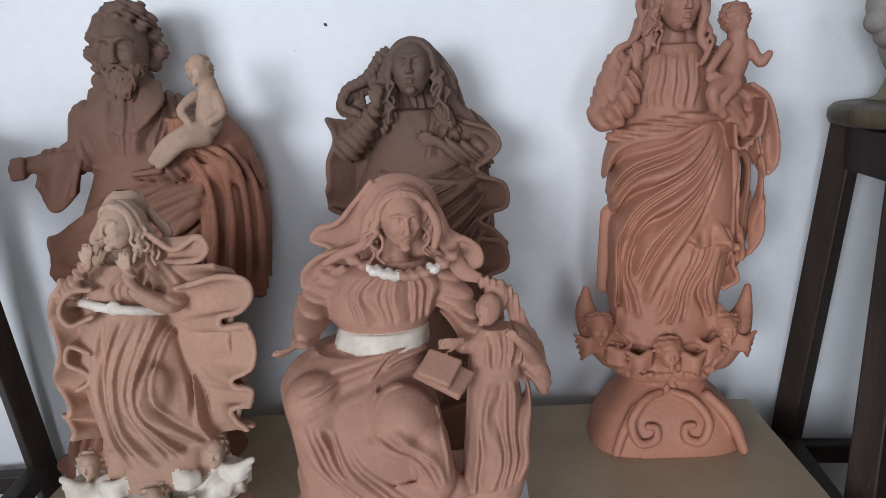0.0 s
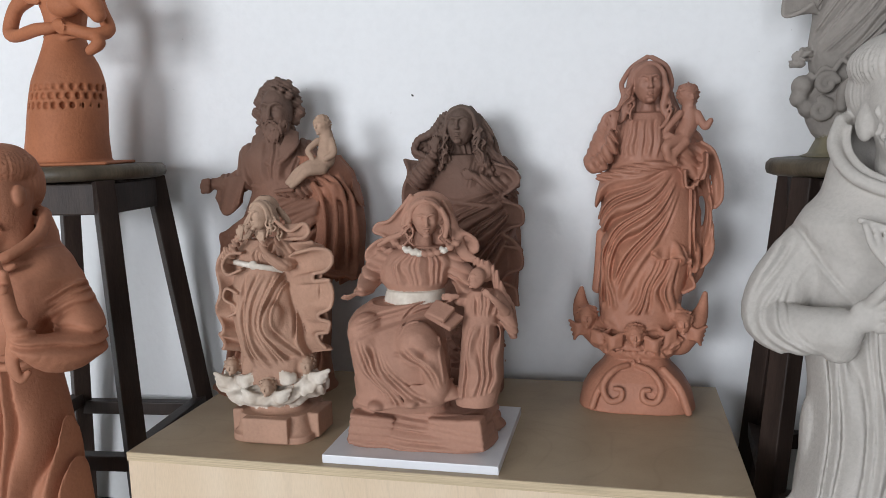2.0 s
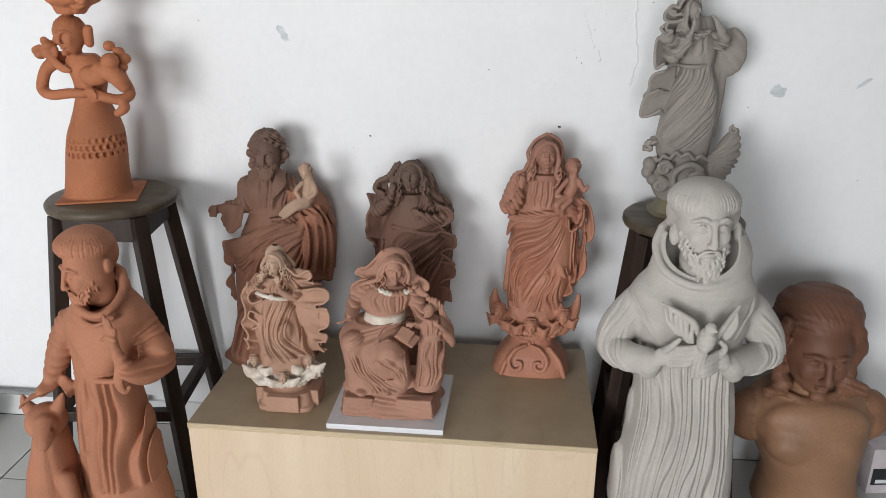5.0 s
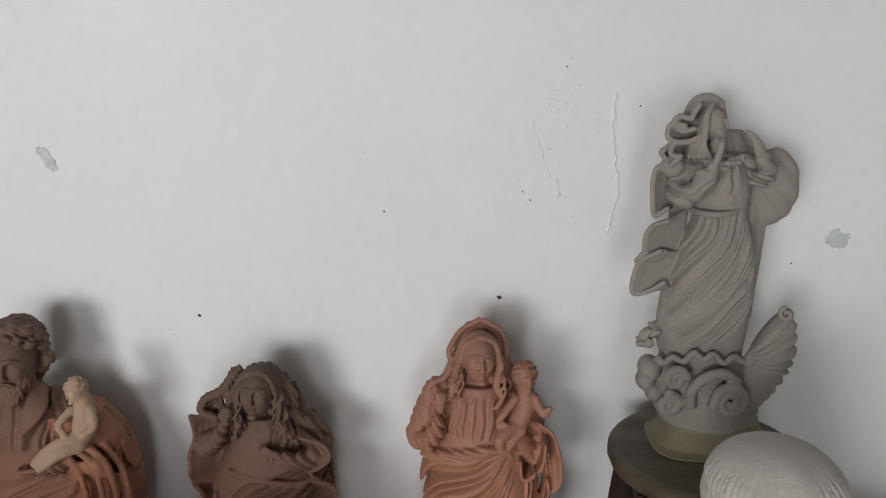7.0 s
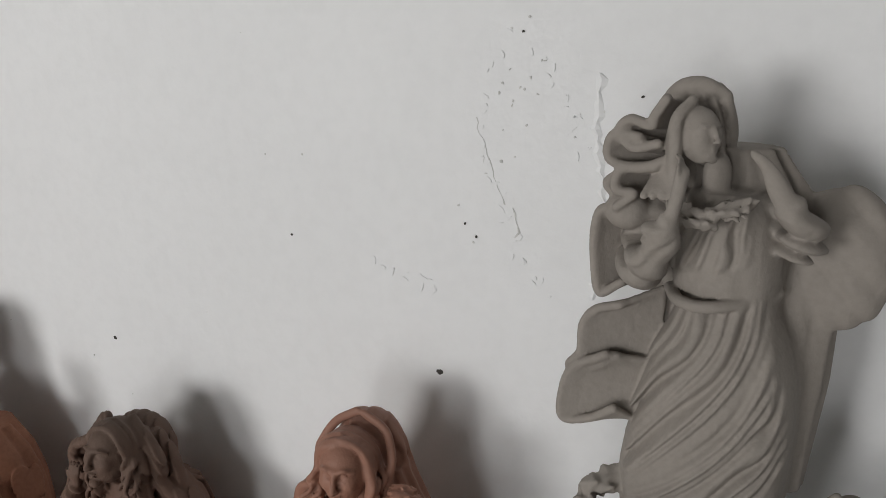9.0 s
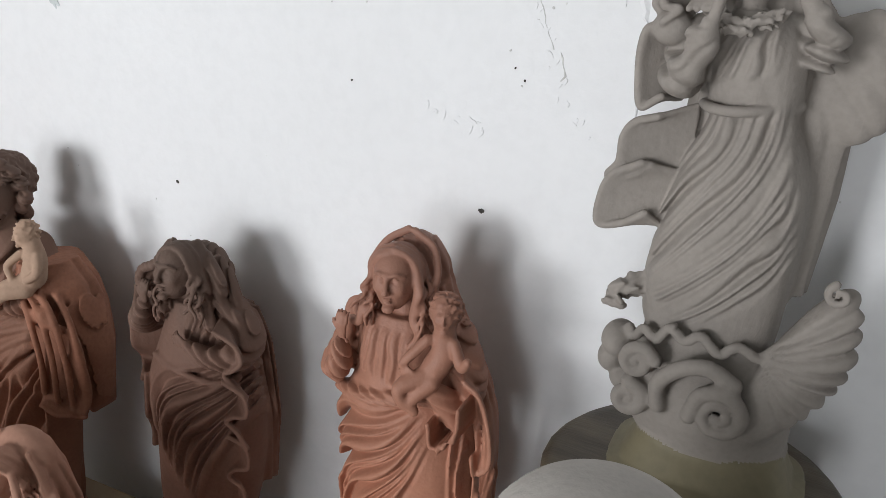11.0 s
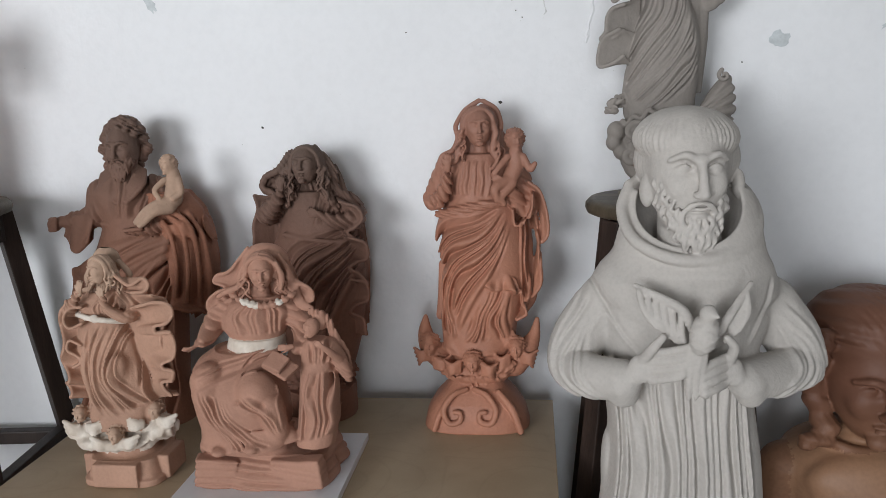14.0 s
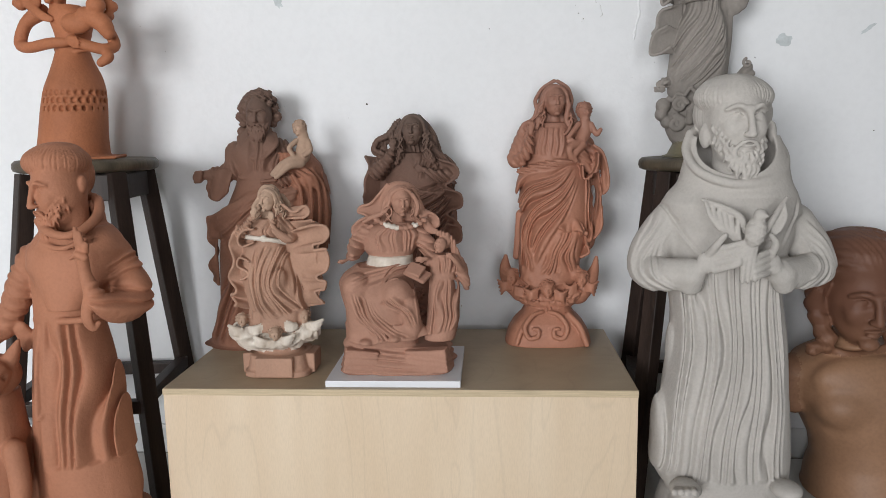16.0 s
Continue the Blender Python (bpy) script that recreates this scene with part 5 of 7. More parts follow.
mother.tube([(-.074, -.06, .132, .012), (-.035, -.075, .106, .012), (.025, -.075, .102, .012), (.067, -.06, .125, .012)], f=knots(.02, .003))
mother.robe([(.125, .002, -.02, .054, .052), (.157, .003, -.015, .075, .057), (.206, .005, -.01, .078, .059), (.256, .013, -.005, .083, .062), (.317, .018, 0, .087, .064), (.367, .016, 0, .091, .063), (.416, .012, 0, .088, .061), (.447, .012, 0, .071, .053), (.467, .011, 0, .06, .048), (.501, .011, 0, .062, .048), (.531, .009, 0, .055, .043), (.548, .014, 0, .038, .034)], n=4, amp=.001)
mother.drape([(.07, .452), (.02, .437), (-.044, .428), (-.077, .41), (-.092, .377)], [(.078, .44), (.056, .339), (.008, .267), (-.034, .187)], 10, .0124, seed=1, ends=(0.06, 0.1), sway=0.35)
mother.drape([(.02, .279), (-.004, .23), (-.028, .173)], [(.085, .291), (.068, .23), (.076, .181)], 6, .01, seed=2, ends=(0.1, 0.03))
mother.drape([(-.073, .352), (-.077, .255), (-.073, .181)], [(-.033, .279), (-.043, .23), (-.034, .178)], 3, .008, seed=3)
mother.drape([(-.029, .538), (-.04, .467)], [(.045, .536), (.038, .463)], 8, .0068, seed=4, ends=(0.1, 0.1), sway=0.15)
mother.tube([(-.071, -.02, .429, .008), (-.032, -.046, .439, .008), (.026, -.054, .451, .008), (.085, -.035, .453, .006)], k=.006, f=fold((.2, 0, 1), .008, .002))
mother.sheet([(.033, -.05, .307), (.056, -.054, .313), (.08, -.048, .299)], [(.021, -.058, .287), (.056, -.064, .283), (.092, -.056, .269)], 0.0031, 2.4, .009, 1)
mother.tube([(.068, -.052, .283, .007), (.054, -.056, .23, .008), (.062, -.05, .172, .008)], k=.006)
mother.sheet([(-.064, -.04, .189), (-.022, -.056, .173), (.025, -.058, .174), (.074, -.045, .19)], [(-.069, -.045, .16), (-.023, -.062, .145), (.025, -.064, .148), (.078, -.05, .164)], 0.0037, 2.7, .007, 1, k=.005)
mother.robe([(.203, .076, .025, .017, .03), (.236, .074, .025, .045, .038), (.288, .061, .025, .066, .042), (.363, .042, .025, .085, .045), (.45, .033, .025, .087, .044), (.499, .023, .025, .072, .042), (.548, .018, .02, .056, .034), (.584, .015, .016, .042, .029)], n=16, amp=.005, seed=2.0)
mother.sheet([(.089, .01, .487), (.093, .01, .465), (.097, .01, .443), (.099, .01, .421), (.099, .01, .399), (.099, .01, .377)], [(.11, -.04, .491), (.131, -.04, .473), (.144, -.04, .431), (.146, -.04, .389), (.133, -.04, .374), (.118, -.04, .39)], 0.0025)
mother.sheet([(.095, .01, .39), (.096, .01, .365), (.098, .01, .34), (.099, .01, .315), (.096, .01, .286), (.093, .01, .256), (.09, .01, .227)], [(.119, -.035, .389), (.13, -.035, .335), (.132, -.035, .289), (.115, -.035, .262), (.096, -.035, .25), (.101, -.035, .225), (.085, -.035, .213)], 0.0025)
mother.sheet([(.079, -.07, .441), (.083, -.07, .412), (.1, -.07, .418), (.115, -.07, .441), (.117, -.07, .47)], [(.079, -.02, .441), (.083, -.02, .412), (.1, -.02, .418), (.115, -.02, .441), (.117, -.02, .47)], 0.0028)
mother.drape([(.084, .43), (.091, .333), (.086, .221)], [(.141, .447), (.137, .333), (.124, .259)], 4, .01, seed=5, back=0.05)
mother.tube([(-.066, .02, .315, .014), (-.071, .02, .251, .013), (-.078, .01, .209, .01)], flat=.6)
mother.tube([(-.049, .01, .521, .027), (-.071, 0, .476, .025), (-.085, -.02, .454, .014), (-.058, -.045, .472, .014), (-.048, -.055, .508, .009)], f=fold((.7, 0, .5), .013, .0032))
mother.tube([(-.092, -.01, .463, .011), (-.085, -.02, .447, .01), (-.063, -.04, .45, .007)], k=.004)
mother.hand((-.045, -.058, .531), (.1, -.1, 1), (1, .2, 0), .008)
mother.tube([(.074, .01, .518, .026), (.097, 0, .473, .024), (.093, -.02, .446, .02), (.077, -.05, .473, .012), (.065, -.062, .489, .007)], f=fold((.5, 0, .8), .012, .0032))
mother.tube([(.082, -.04, .453, .011), (.099, -.038, .43, .008), (.111, -.03, .447, .007)], k=.004)
mother.hand((.061, -.068, .496), (-.8, -.2, .5), (.5, 0, .8), .008)
mother.ell((.084, -.038, .577), (.019, .019, .02), f=knots(.01, .0022))
mother.ell((.089, -.059, .57), (.015, .014, .019), (0, 0, 25), dig=True, k=.003)
mother.face((.084, -.045, .574), .014, yaw=25.0)
mother.tube([(.086, -.045, .551, .013), (.086, -.045, .526, .016), (.077, -.05, .506, .016)], k=.005)
mother.tube([(.1, -.05, .542, .007), (.113, -.055, .519, .007), (.122, -.06, .529, .005)], k=.003)
mother.tube([(.07, -.055, .543, .007), (.053, -.065, .523, .006), (.044, -.068, .512, .005)], k=.003)
mother.tube([(.067, -.06, .497, .012), (.046, -.078, .485, .009), (.05, -.076, .464, .007)], k=.004)
mother.tube([(.079, -.06, .493, .01), (.057, -.072, .468, .008), (.062, -.072, .455, .006)], k=.004)
mother.ell((.014, -.005, .556), (.016, .016, .026))
mother.face((.014, -.03, .602), .026, yaw=8.0, tip=-2.0)
mother.hair((.014, -.03, .602), .026, yaw=8.0, tip=-2.0, long=2.6, seed=8)
mother.tube([(.014, 0, .65, .005), (-.014, 0, .632, .005), (-.031, -.006, .606, .005), (-.032, -.01, .595, .005), (-.029, -.01, .578, .005), (-.04, -.01, .555, .005), (-.061, -.008, .543, .006), (-.07, -.005, .515, .007)], flat=0.8, k=0.003)
mother.tube([(.023, 0, .649, .005), (.047, 0, .633, .005), (.056, -.006, .61, .005), (.057, -.01, .597, .005), (.054, -.01, .581, .005), (.056, -.01, .555, .005)], flat=0.8, k=0.003)
mother.tube([(-.002, -.03, .631, .005), (-.014, -.034, .591, .006), (-.025, -.036, .563, .006), (-.031, -.04, .537, .006), (-.049, -.03, .53, .006), (-.06, -.02, .492, .008)], k=0.003)
mother.tube([(.037, -.03, .625, .005), (.046, -.034, .59, .006), (.041, -.036, .555, .006), (.05, -.04, .536, .005), (.041, -.045, .521, .004)], k=0.003)
mother.ell((.017, .02, .605), (.037, .027, .037), k=.003, f=fold((1, .4, .5), .016, .002))
mother.robe([(.533, .013, .024, .062, .029), (.578, .016, .026, .045, .027), (.612, .017, .022, .038, .024), (.635, .016, .02, .022, .017)], n=8, amp=.002)
mother.statue("mother_and_child", (.345, .43, .385), [CLAY_MADONNA], "salmon clay statue of a standing mother holding a child")
del mother

# ---- large pale friar holding a dove, beside the plinth ----

friar = Clay((-.26, -.2, -.006), (.27, .15, 1.04), .0025)
friar.robe([(.091, .018, 0, .145, .124), (.133, .019, 0, .135, .111), (.148, .022, 0, .12, .086), (0, .027, 0, .15, .131)], n=6, amp=.003, square=3.0)
friar.robe([(.141, .016, 0, .124, .096), (.17, .007, 0, .137, .103), (.213, -.004, 0, .15, .108), (.273, -.001, 0, .144, .105), (.348, 0, 0, .137, .101), (.473, .001, 0, .125, .093), (.583, -.002, 0, .112, .087), (.643, -.001, 0, .112, .087), (.69, .003, 0, .129, .089), (.731, .002, 0, .133, .082), (.771, .006, .01, .12, .072), (.806, .011, .01, .085, .056)], n=4, amp=.001, seed=1.0, k=.01)
friar.drape([(-.12, .65), (-.132, .501), (-.149, .336), (-.168, .19)], [(.078, .654), (.101, .501), (.11, .338), (.106, .194)], 15, .0084, seed=1, ends=(0.02, 0.03), sway=0.55, back=0.06)
friar.ell((-.101, -.12, .196), (.032, .037, .016))
friar.ell((.102, -.11, .191), (.03, .037, .016))
friar.tube([(-.127, -.145, .205, .006), (-.134, -.165, .208, .007)], k=.003)
friar.tube([(-.115, -.145, .205, .006), (-.121, -.165, .208, .007)], k=.003)
friar.tube([(-.103, -.145, .205, .006), (-.108, -.165, .208, .007)], k=.003)
friar.tube([(-.091, -.145, .205, .006), (-.095, -.165, .208, .007)], k=.003)
friar.robe([(.674, .001, -.05, .045, .05), (.695, .005, -.035, .078, .062), (.718, .004, -.015, .111, .083), (.742, .005, 0, .137, .093), (.766, .001, 0, .137, .093), (.786, .004, .005, .127, .086), (.812, .009, .01, .102, .074)], n=5, amp=.001, k=.004)
friar.robe([(.784, .007, 0, .117, .083), (.829, .009, .005, .108, .072), (.873, .012, .015, .098, .063), (.898, .012, .02, .087, .053)], n=4, amp=0, k=.008)
friar.tube([(-.08, .02, .904, .008), (-.093, -.005, .868, .009), (-.077, -.05, .829, .009), (-.019, -.078, .807, .009), (.053, -.062, .811, .009), (.1, -.015, .838, .009), (.106, .02, .871, .008), (.087, .06, .899, .009), (.026, .075, .914, .01), (-.041, .06, .913, .01), (-.08, .02, .904, .008)], k=.006)
friar.ell((.003, -.012, .874), (.075, .071, .08), dig=True, k=.006)
friar.ell((.006, -.02, .797), (.05, .05, .069))
friar.tube([(-.12, .01, .721, .04), (-.155, 0, .668, .042), (-.168, -.02, .63, .037), (-.142, -.06, .624, .034), (-.101, -.1, .636, .028)], k=.012)
friar.tube([(.135, .01, .718, .04), (.166, 0, .665, .042), (.169, -.02, .631, .037), (.12, -.06, .627, .033), (.07, -.1, .637, .026)], k=.012)
friar.drape([(-.159, .806), (-.125, .752), (-.093, .7), (-.058, .658)], [(-.172, .795), (-.138, .739), (-.105, .687), (-.066, .645)], 1, -0.007, sway=0)
friar.drape([(.113, .779), (.097, .727), (.074, .682)], [(.127, .768), (.111, .716), (.087, .671)], 1, -0.007, sway=0)
friar.drape([(-.169, .771), (-.211, .695), (-.222, .616), (-.16, .572)], [(-.108, .723), (-.144, .675), (-.143, .626), (-.072, .577)], 6, .0064, seed=2, back=0.03, sway=0.5)
friar.drape([(.142, .741), (.199, .675), (.213, .608), (.153, .574)], [(.127, .694), (.148, .646), (.132, .617), (.102, .588)], 6, .0064, seed=3, back=0.03, sway=0.5)
friar.tube([(-.099, -.1, .631, .027), (-.098, -.09, .613, .025)], k=.006)
friar.tube([(.076, -.1, .63, .024), (.083, -.09, .612, .022)], k=.006)
friar.tube([(-.099, -.1, .636, .02), (-.083, -.118, .65, .015)], k=.006)
friar.tube([(.078, -.1, .632, .02), (.054, -.118, .647, .015)], k=.006)
friar.ell((-.074, -.124, .66), (.021, .012, .021), (0, 0, -12), k=.004)
friar.ell((.045, -.124, .657), (.019, .012, .021), (0, 0, 12), k=.004)
friar.tube([(-.07, -.13, .685, .007), (-.046, -.147, .693, .006), (-.03, -.155, .699, .006), (-.014, -.156, .704, .005)], k=.002)
friar.tube([(.04, -.13, .68, .007), (.017, -.147, .677, .006), (.003, -.152, .671, .006), (-.006, -.15, .662, .004)], k=.002)
friar.tube([(-.067, -.13, .672, .007), (-.045, -.147, .68, .006), (-.029, -.155, .686, .006), (-.017, -.156, .692, .005)], k=.002)
friar.tube([(.038, -.13, .667, .007), (.018, -.147, .664, .006), (.004, -.152, .659, .006), (-.001, -.15, .651, .004)], k=.002)
friar.tube([(-.065, -.13, .659, .007), (-.045, -.147, .667, .006), (-.029, -.155, .673, .006), (-.021, -.156, .68, .005)], k=.002)
friar.tube([(.037, -.13, .654, .007), (.018, -.147, .651, .006), (.005, -.152, .647, .006), (.003, -.15, .64, .004)], k=.002)
friar.tube([(-.062, -.13, .645, .007), (-.044, -.147, .654, .006), (-.028, -.155, .661, .006), (-.025, -.156, .668, .005)], k=.002)
friar.tube([(.035, -.13, .64, .007), (.019, -.147, .638, .006), (.005, -.152, .635, .006), (.008, -.15, .629, .004)], k=.002)
friar.tube([(-.074, -.13, .676, .008), (-.065, -.148, .698, .007), (-.052, -.152, .716, .005)], k=.002)
friar.tube([(.042, -.13, .675, .008), (.044, -.145, .699, .007), (.032, -.152, .715, .005)], k=.002)
friar.ell((-.001, -.165, .724), (.019, .019, .029), (0, 10, 0), f=both(fold((.5, 0, 1), .008, .0016), fold((-.5, 0, 1), .008, .0016)))
friar.ell((.002, -.175, .755), (.012, .012, .013))
friar.tube([(.007, -.185, .756, .005), (.012, -.19, .755, .002)])
friar.tube([(-.006, -.16, .691, .013), (-.008, -.15, .66, .015), (-.009, -.145, .635, .012)], flat=.5, f=fold((1, 0, 0), .01, .002))
friar.tube([(-.011, -.14, .721, .006), (-.024, -.142, .749, .007), (-.049, -.135, .765, .006), (-.086, -.115, .779, .004)], k=.003)
friar.tube([(.026, -.14, .72, .006), (.039, -.14, .746, .006), (.07, -.115, .781, .004)], k=.003)
friar.tube([(-.082, -.124, .773, .0045), (-.076, -.136, .749, .0048), (-.06, -.14, .725, .0035)], k=.001)
friar.tube([(-.071, -.127, .769, .0045), (-.066, -.138, .742, .0048), (-.051, -.14, .719, .0035)], k=.001)
friar.tube([(-.06, -.13, .765, .0045), (-.056, -.14, .736, .0048), (-.042, -.14, .712, .0035)], k=.001)
friar.tube([(-.05, -.133, .761, .0045), (-.046, -.142, .73, .0048), (-.034, -.14, .706, .0035)], k=.001)
friar.tube([(-.039, -.136, .757, .0045), (-.036, -.144, .723, .0048), (-.025, -.14, .699, .0035)], k=.001)
friar.tube([(-.028, -.139, .753, .0045), (-.026, -.146, .717, .0048), (-.017, -.14, .693, .0035)], k=.001)
friar.tube([(.063, -.124, .769, .0045), (.062, -.136, .745, .0048), (.051, -.14, .722, .0035)], k=.001)
friar.tube([(.055, -.127, .76, .0045), (.055, -.136, .737, .0048), (.045, -.14, .717, .0035)], k=.001)
friar.tube([(.047, -.13, .751, .0045), (.048, -.136, .728, .0048), (.039, -.14, .712, .0035)], k=.001)
friar.tube([(.039, -.133, .742, .0045), (.041, -.136, .72, .0048), (.033, -.14, .706, .0035)], k=.001)
friar.ell((.005, -.01, .842), (.046, .046, .069))
friar.ell((.006, .028, .942), (.078, .067, .065), k=.006, f=comb((-.001, .01), 60, .001, 0))
friar.ell((-.007, -.11, .889), (.056, .053, .062), (0, 0, 16), dig=True, k=.003)
friar.face((-.002, -.02, .934), .056, yaw=8.0, tip=3.0, long=1.16)
friar.ell((-.001, .002, .975), (.076, .075, .042), k=.003, f=comb((-.001, .01), 60, .002, 0))
friar.ell((-.001, .006, .986), (.068, .066, .036), k=.003)
friar.ell((-.057, -.012, .899), (.01, .016, .025), (0, 0, 20), k=.004)
friar.ell((-.061, -.032, .898), (.005, .009, .015), dig=True, k=.003)
friar.ell((.077, 0, .906), (.009, .014, .021), k=.004)
friar.beard((-.002, -.02, .934), .056, yaw=8.0, tip=3.0, long=1.16, drop=.18)
friar.statue("friar_statue", (.69, .075, 0), [LIGHT_CLAY], "large pale grey clay friar holding a dove")
del friar

# ---- red friar with a wolf ----

brother = Clay((-.3, -.21, -.006), (.2, .15, .93), .0026)
brother.robe([(.006, -.045, 0, .127, .097), (.098, -.037, 0, .126, .096), (.137, -.034, 0, .117, .091)], n=6, amp=.002, square=3.0)
brother.robe([(.137, -.032, 0, .104, .084), (.193, -.026, 0, .107, .086), (.263, -.032, 0, .099, .083), (.338, -.035, 0, .093, .08), (.411, -.037, 0, .086, .075), (.508, -.038, 0, .073, .07), (.549, -.038, 0, .066, .066), (.603, -.028, 0, .076, .069), (.661, -.014, 0, .089, .068), (.694, -.011, .005, .096, .064), (.716, -.011, .01, .08, .055), (.74, -.012, .01, .057, .043)], n=4, amp=.001, seed=2.0, k=.008)
brother.drape([(-.057, .568), (-.079, .432), (-.096, .252)], [(.115, .563), (.135, .42), (.146, .278)], 8, .013, seed=1, ends=(0.04, 0.02), back=0.05)
brother.tube([(-.093, -.03, .556, .006), (-.031, -.064, .561, .007), (.029, -.068, .565, .007), (.059, -.05, .572, .006)], k=.003)
brother.tube([(-.072, -.055, .546, .004), (-.079, -.066, .457, .006), (-.082, -.072, .371, .007), (-.075, -.072, .368, .006)], k=.003)
brother.robe([(.583, -.014, -.045, .037, .038), (.62, -.01, -.03, .063, .054), (.661, -.014, -.005, .095, .073), (.695, -.01, 0, .099, .073), (.723, -.009, .005, .081, .064), (.74, -.012, .01, .065, .055)], n=5, amp=.001, k=.004)
brother.tube([(-.075, -.02, .753, .008), (-.029, -.068, .739, .009), (.012, -.08, .731, .008), (.038, -.06, .741, .009), (.043, -.01, .764, .01), (.023, .03, .79, .01), (-.019, .06, .792, .011)], k=.004)
brother.tube([(-.054, -.05, .714, .005), (.003, -.08, .707, .005), (.042, -.066, .722, .005)], k=.006)
brother.robe([(.73, -.025, .02, .064, .06), (.76, -.027, .03, .059, .051), (.788, -.028, .04, .043, .039)], n=4, amp=0, k=.006)
brother.ell((-.019, -.015, .761), (.047, .049, .049), dig=True, k=.005)
brother.tube([(.063, .01, .677, .033), (.092, 0, .625, .036), (.103, -.02, .59, .033), (.087, -.06, .586, .029), (.069, -.09, .613, .019), (.056, -.1, .656, .012)], k=.01)
brother.drape([(.065, .669), (.128, .714), (.178, .663), (.189, .604)], [(.048, .603), (.087, .567), (.145, .57), (.184, .597)], 6, .009, seed=3, back=0.03)
brother.tube([(.055, -.1, .667, .011), (.054, -.105, .698, .012)])
brother.tube([(.047, -.112, .699, .005), (.039, -.118, .694, .004)], k=.003)
brother.tube([(.053, -.11, .705, .006), (.055, -.118, .73, .006), (.053, -.118, .751, .004)], k=.003)
brother.tube([(.059, -.11, .705, .006), (.063, -.118, .723, .006), (.061, -.118, .742, .004)], k=.003)
brother.tube([(.066, -.11, .705, .006), (.071, -.118, .717, .006), (.072, -.118, .721, .004)], k=.003)
brother.tube([(.058, -.1, .624, .009), (.051, -.1, .58, .011), (.058, -.095, .556, .008), (.069, -.09, .564, .005)], flat=.7, k=.004)
brother.tube([(.053, -.118, .702, .007), (.068, -.12, .696, .007)])
brother.tube([(-.104, 0, .677, .029), (-.13, -.01, .617, .029), (-.144, -.03, .563, .023), (-.15, -.05, .535, .017), (-.159, -.07, .527, .012)], f=fold((.5, 0, 1), .02, .0035), k=.008)
brother.tube([(-.121, -.04, .542, .014), (-.116, -.03, .518, .018), (-.12, -.03, .495, .007)], flat=.6, k=.004)
brother.hand((-.167, -.08, .523), (-.8, -.5, -.3), (0, 1, 0), .013)
brother.ell((-.013, -.005, .762), (.032, .032, .045))
brother.ell((-.039, .022, .841), (.059, .055, .059), k=.005, f=comb((-.027, 0), 44, .002, 0))
brother.ell((-.011, -.085, .803), (.047, .043, .049), (0, 0, -36), dig=True, k=.004)
brother.face((-.025, -.02, .817), .044, yaw=-38.0, tip=8.0, long=1.2)
brother.ell((-.036, -.002, .868), (.063, .063, .036), k=.003, f=comb((-.03, 0), 58, .002, 0))
brother.ell((-.034, 0, .888), (.047, .045, .02), k=.003)
brother.ell((.023, -.02, .826), (.008, .011, .017), k=.003)
brother.ell((.031, -.034, .825), (.004, .007, .01), dig=True, k=.002)
brother.beard((-.025, -.02, .817), .044, yaw=-38.0, tip=8.0, long=1.2, drop=.3, seed=4)
brother.robe([(.054, -.217, -.06, .073, .074), (.155, -.197, -.06, .069, .073), (.221, -.185, -.06, .066, .07), (.316, -.176, -.06, .054, .066), (.379, -.168, -.06, .039, .054), (.417, -.165, -.06, .033, .046)], n=6, amp=.001, k=.01)
brother.tube([(-.12, -.1, .31, .022), (-.107, -.11, .24, .02), (-.111, -.12, .152, .018)])
brother.tube([(-.18, -.1, .305, .025), (-.191, -.11, .232, .021), (-.194, -.12, .143, .019)])
brother.ell((-.154, -.08, .456), (.045, .048, .042))
brother.tube([(-.137, -.11, .464, .028), (-.125, -.14, .446, .019), (-.122, -.15, .436, .013)])
brother.tube([(-.19, -.075, .476, .017), (-.205, -.07, .494, .011), (-.21, -.068, .511, .004)])
brother.tube([(-.127, -.075, .482, .017), (-.118, -.07, .504, .011), (-.11, -.068, .522, .004)])
brother.ell((-.152, -.12, .462), (.007, .007, .005), dig=True)
brother.ell((-.11, -.12, .464), (.007, .007, .005), dig=True)
brother.tube([(-.156, -.02, .249, .03), (-.138, -.03, .208, .035), (-.142, -.05, .105, .032)])
brother.statue("friar_with_wolf", (-.62, -.05, 0), [CLAY], "red clay statue of a friar resting a hand on a wolf")
del brother

# ---- woman with a bowl on her head, on the stool ----

potter = Clay((-.16, -.14, -.004), (.18, .14, .62), .003)
potter.block((-.012, 0, -.002), (.101, .097, .009), (0, 0, 18), edge=.003)
potter.robe([(.056, -.019, 0, .079, .084), (.122, -.011, 0, .076, .08), (.171, -.005, 0, .07, .076), (.205, -.001, 0, .058, .066), (.238, -.003, 0, .044, .052), (.266, -.003, 0, .036, .041), (.301, .002, 0, .042, .039), (.334, .001, 0, .053, .042), (.358, -.007, 0, .049, .039), (.369, -.012, 0, .03, .029), (0, -.024, 0, .086, .091)], n=4, amp=0)
potter.ell((.062, 0, .159), (.006, .006, .007), k=.001, dig=True)
potter.ell((.06, .019, .159), (.006, .006, .007), k=.001, dig=True)
potter.ell((-.068, .019, .159), (.006, .006, .007), k=.001, dig=True)
potter.ell((-.07, 0, .159), (.006, .006, .007), k=.001, dig=True)
potter.ell((-.068, -.019, .159), (.006, .006, .007), k=.001, dig=True)
potter.ell((-.062, -.036, .159), (.006, .006, .007), k=.001, dig=True)
potter.ell((-.053, -.052, .159), (.006, .006, .007), k=.001, dig=True)
potter.ell((-.042, -.064, .159), (.006, .006, .007), k=.001, dig=True)
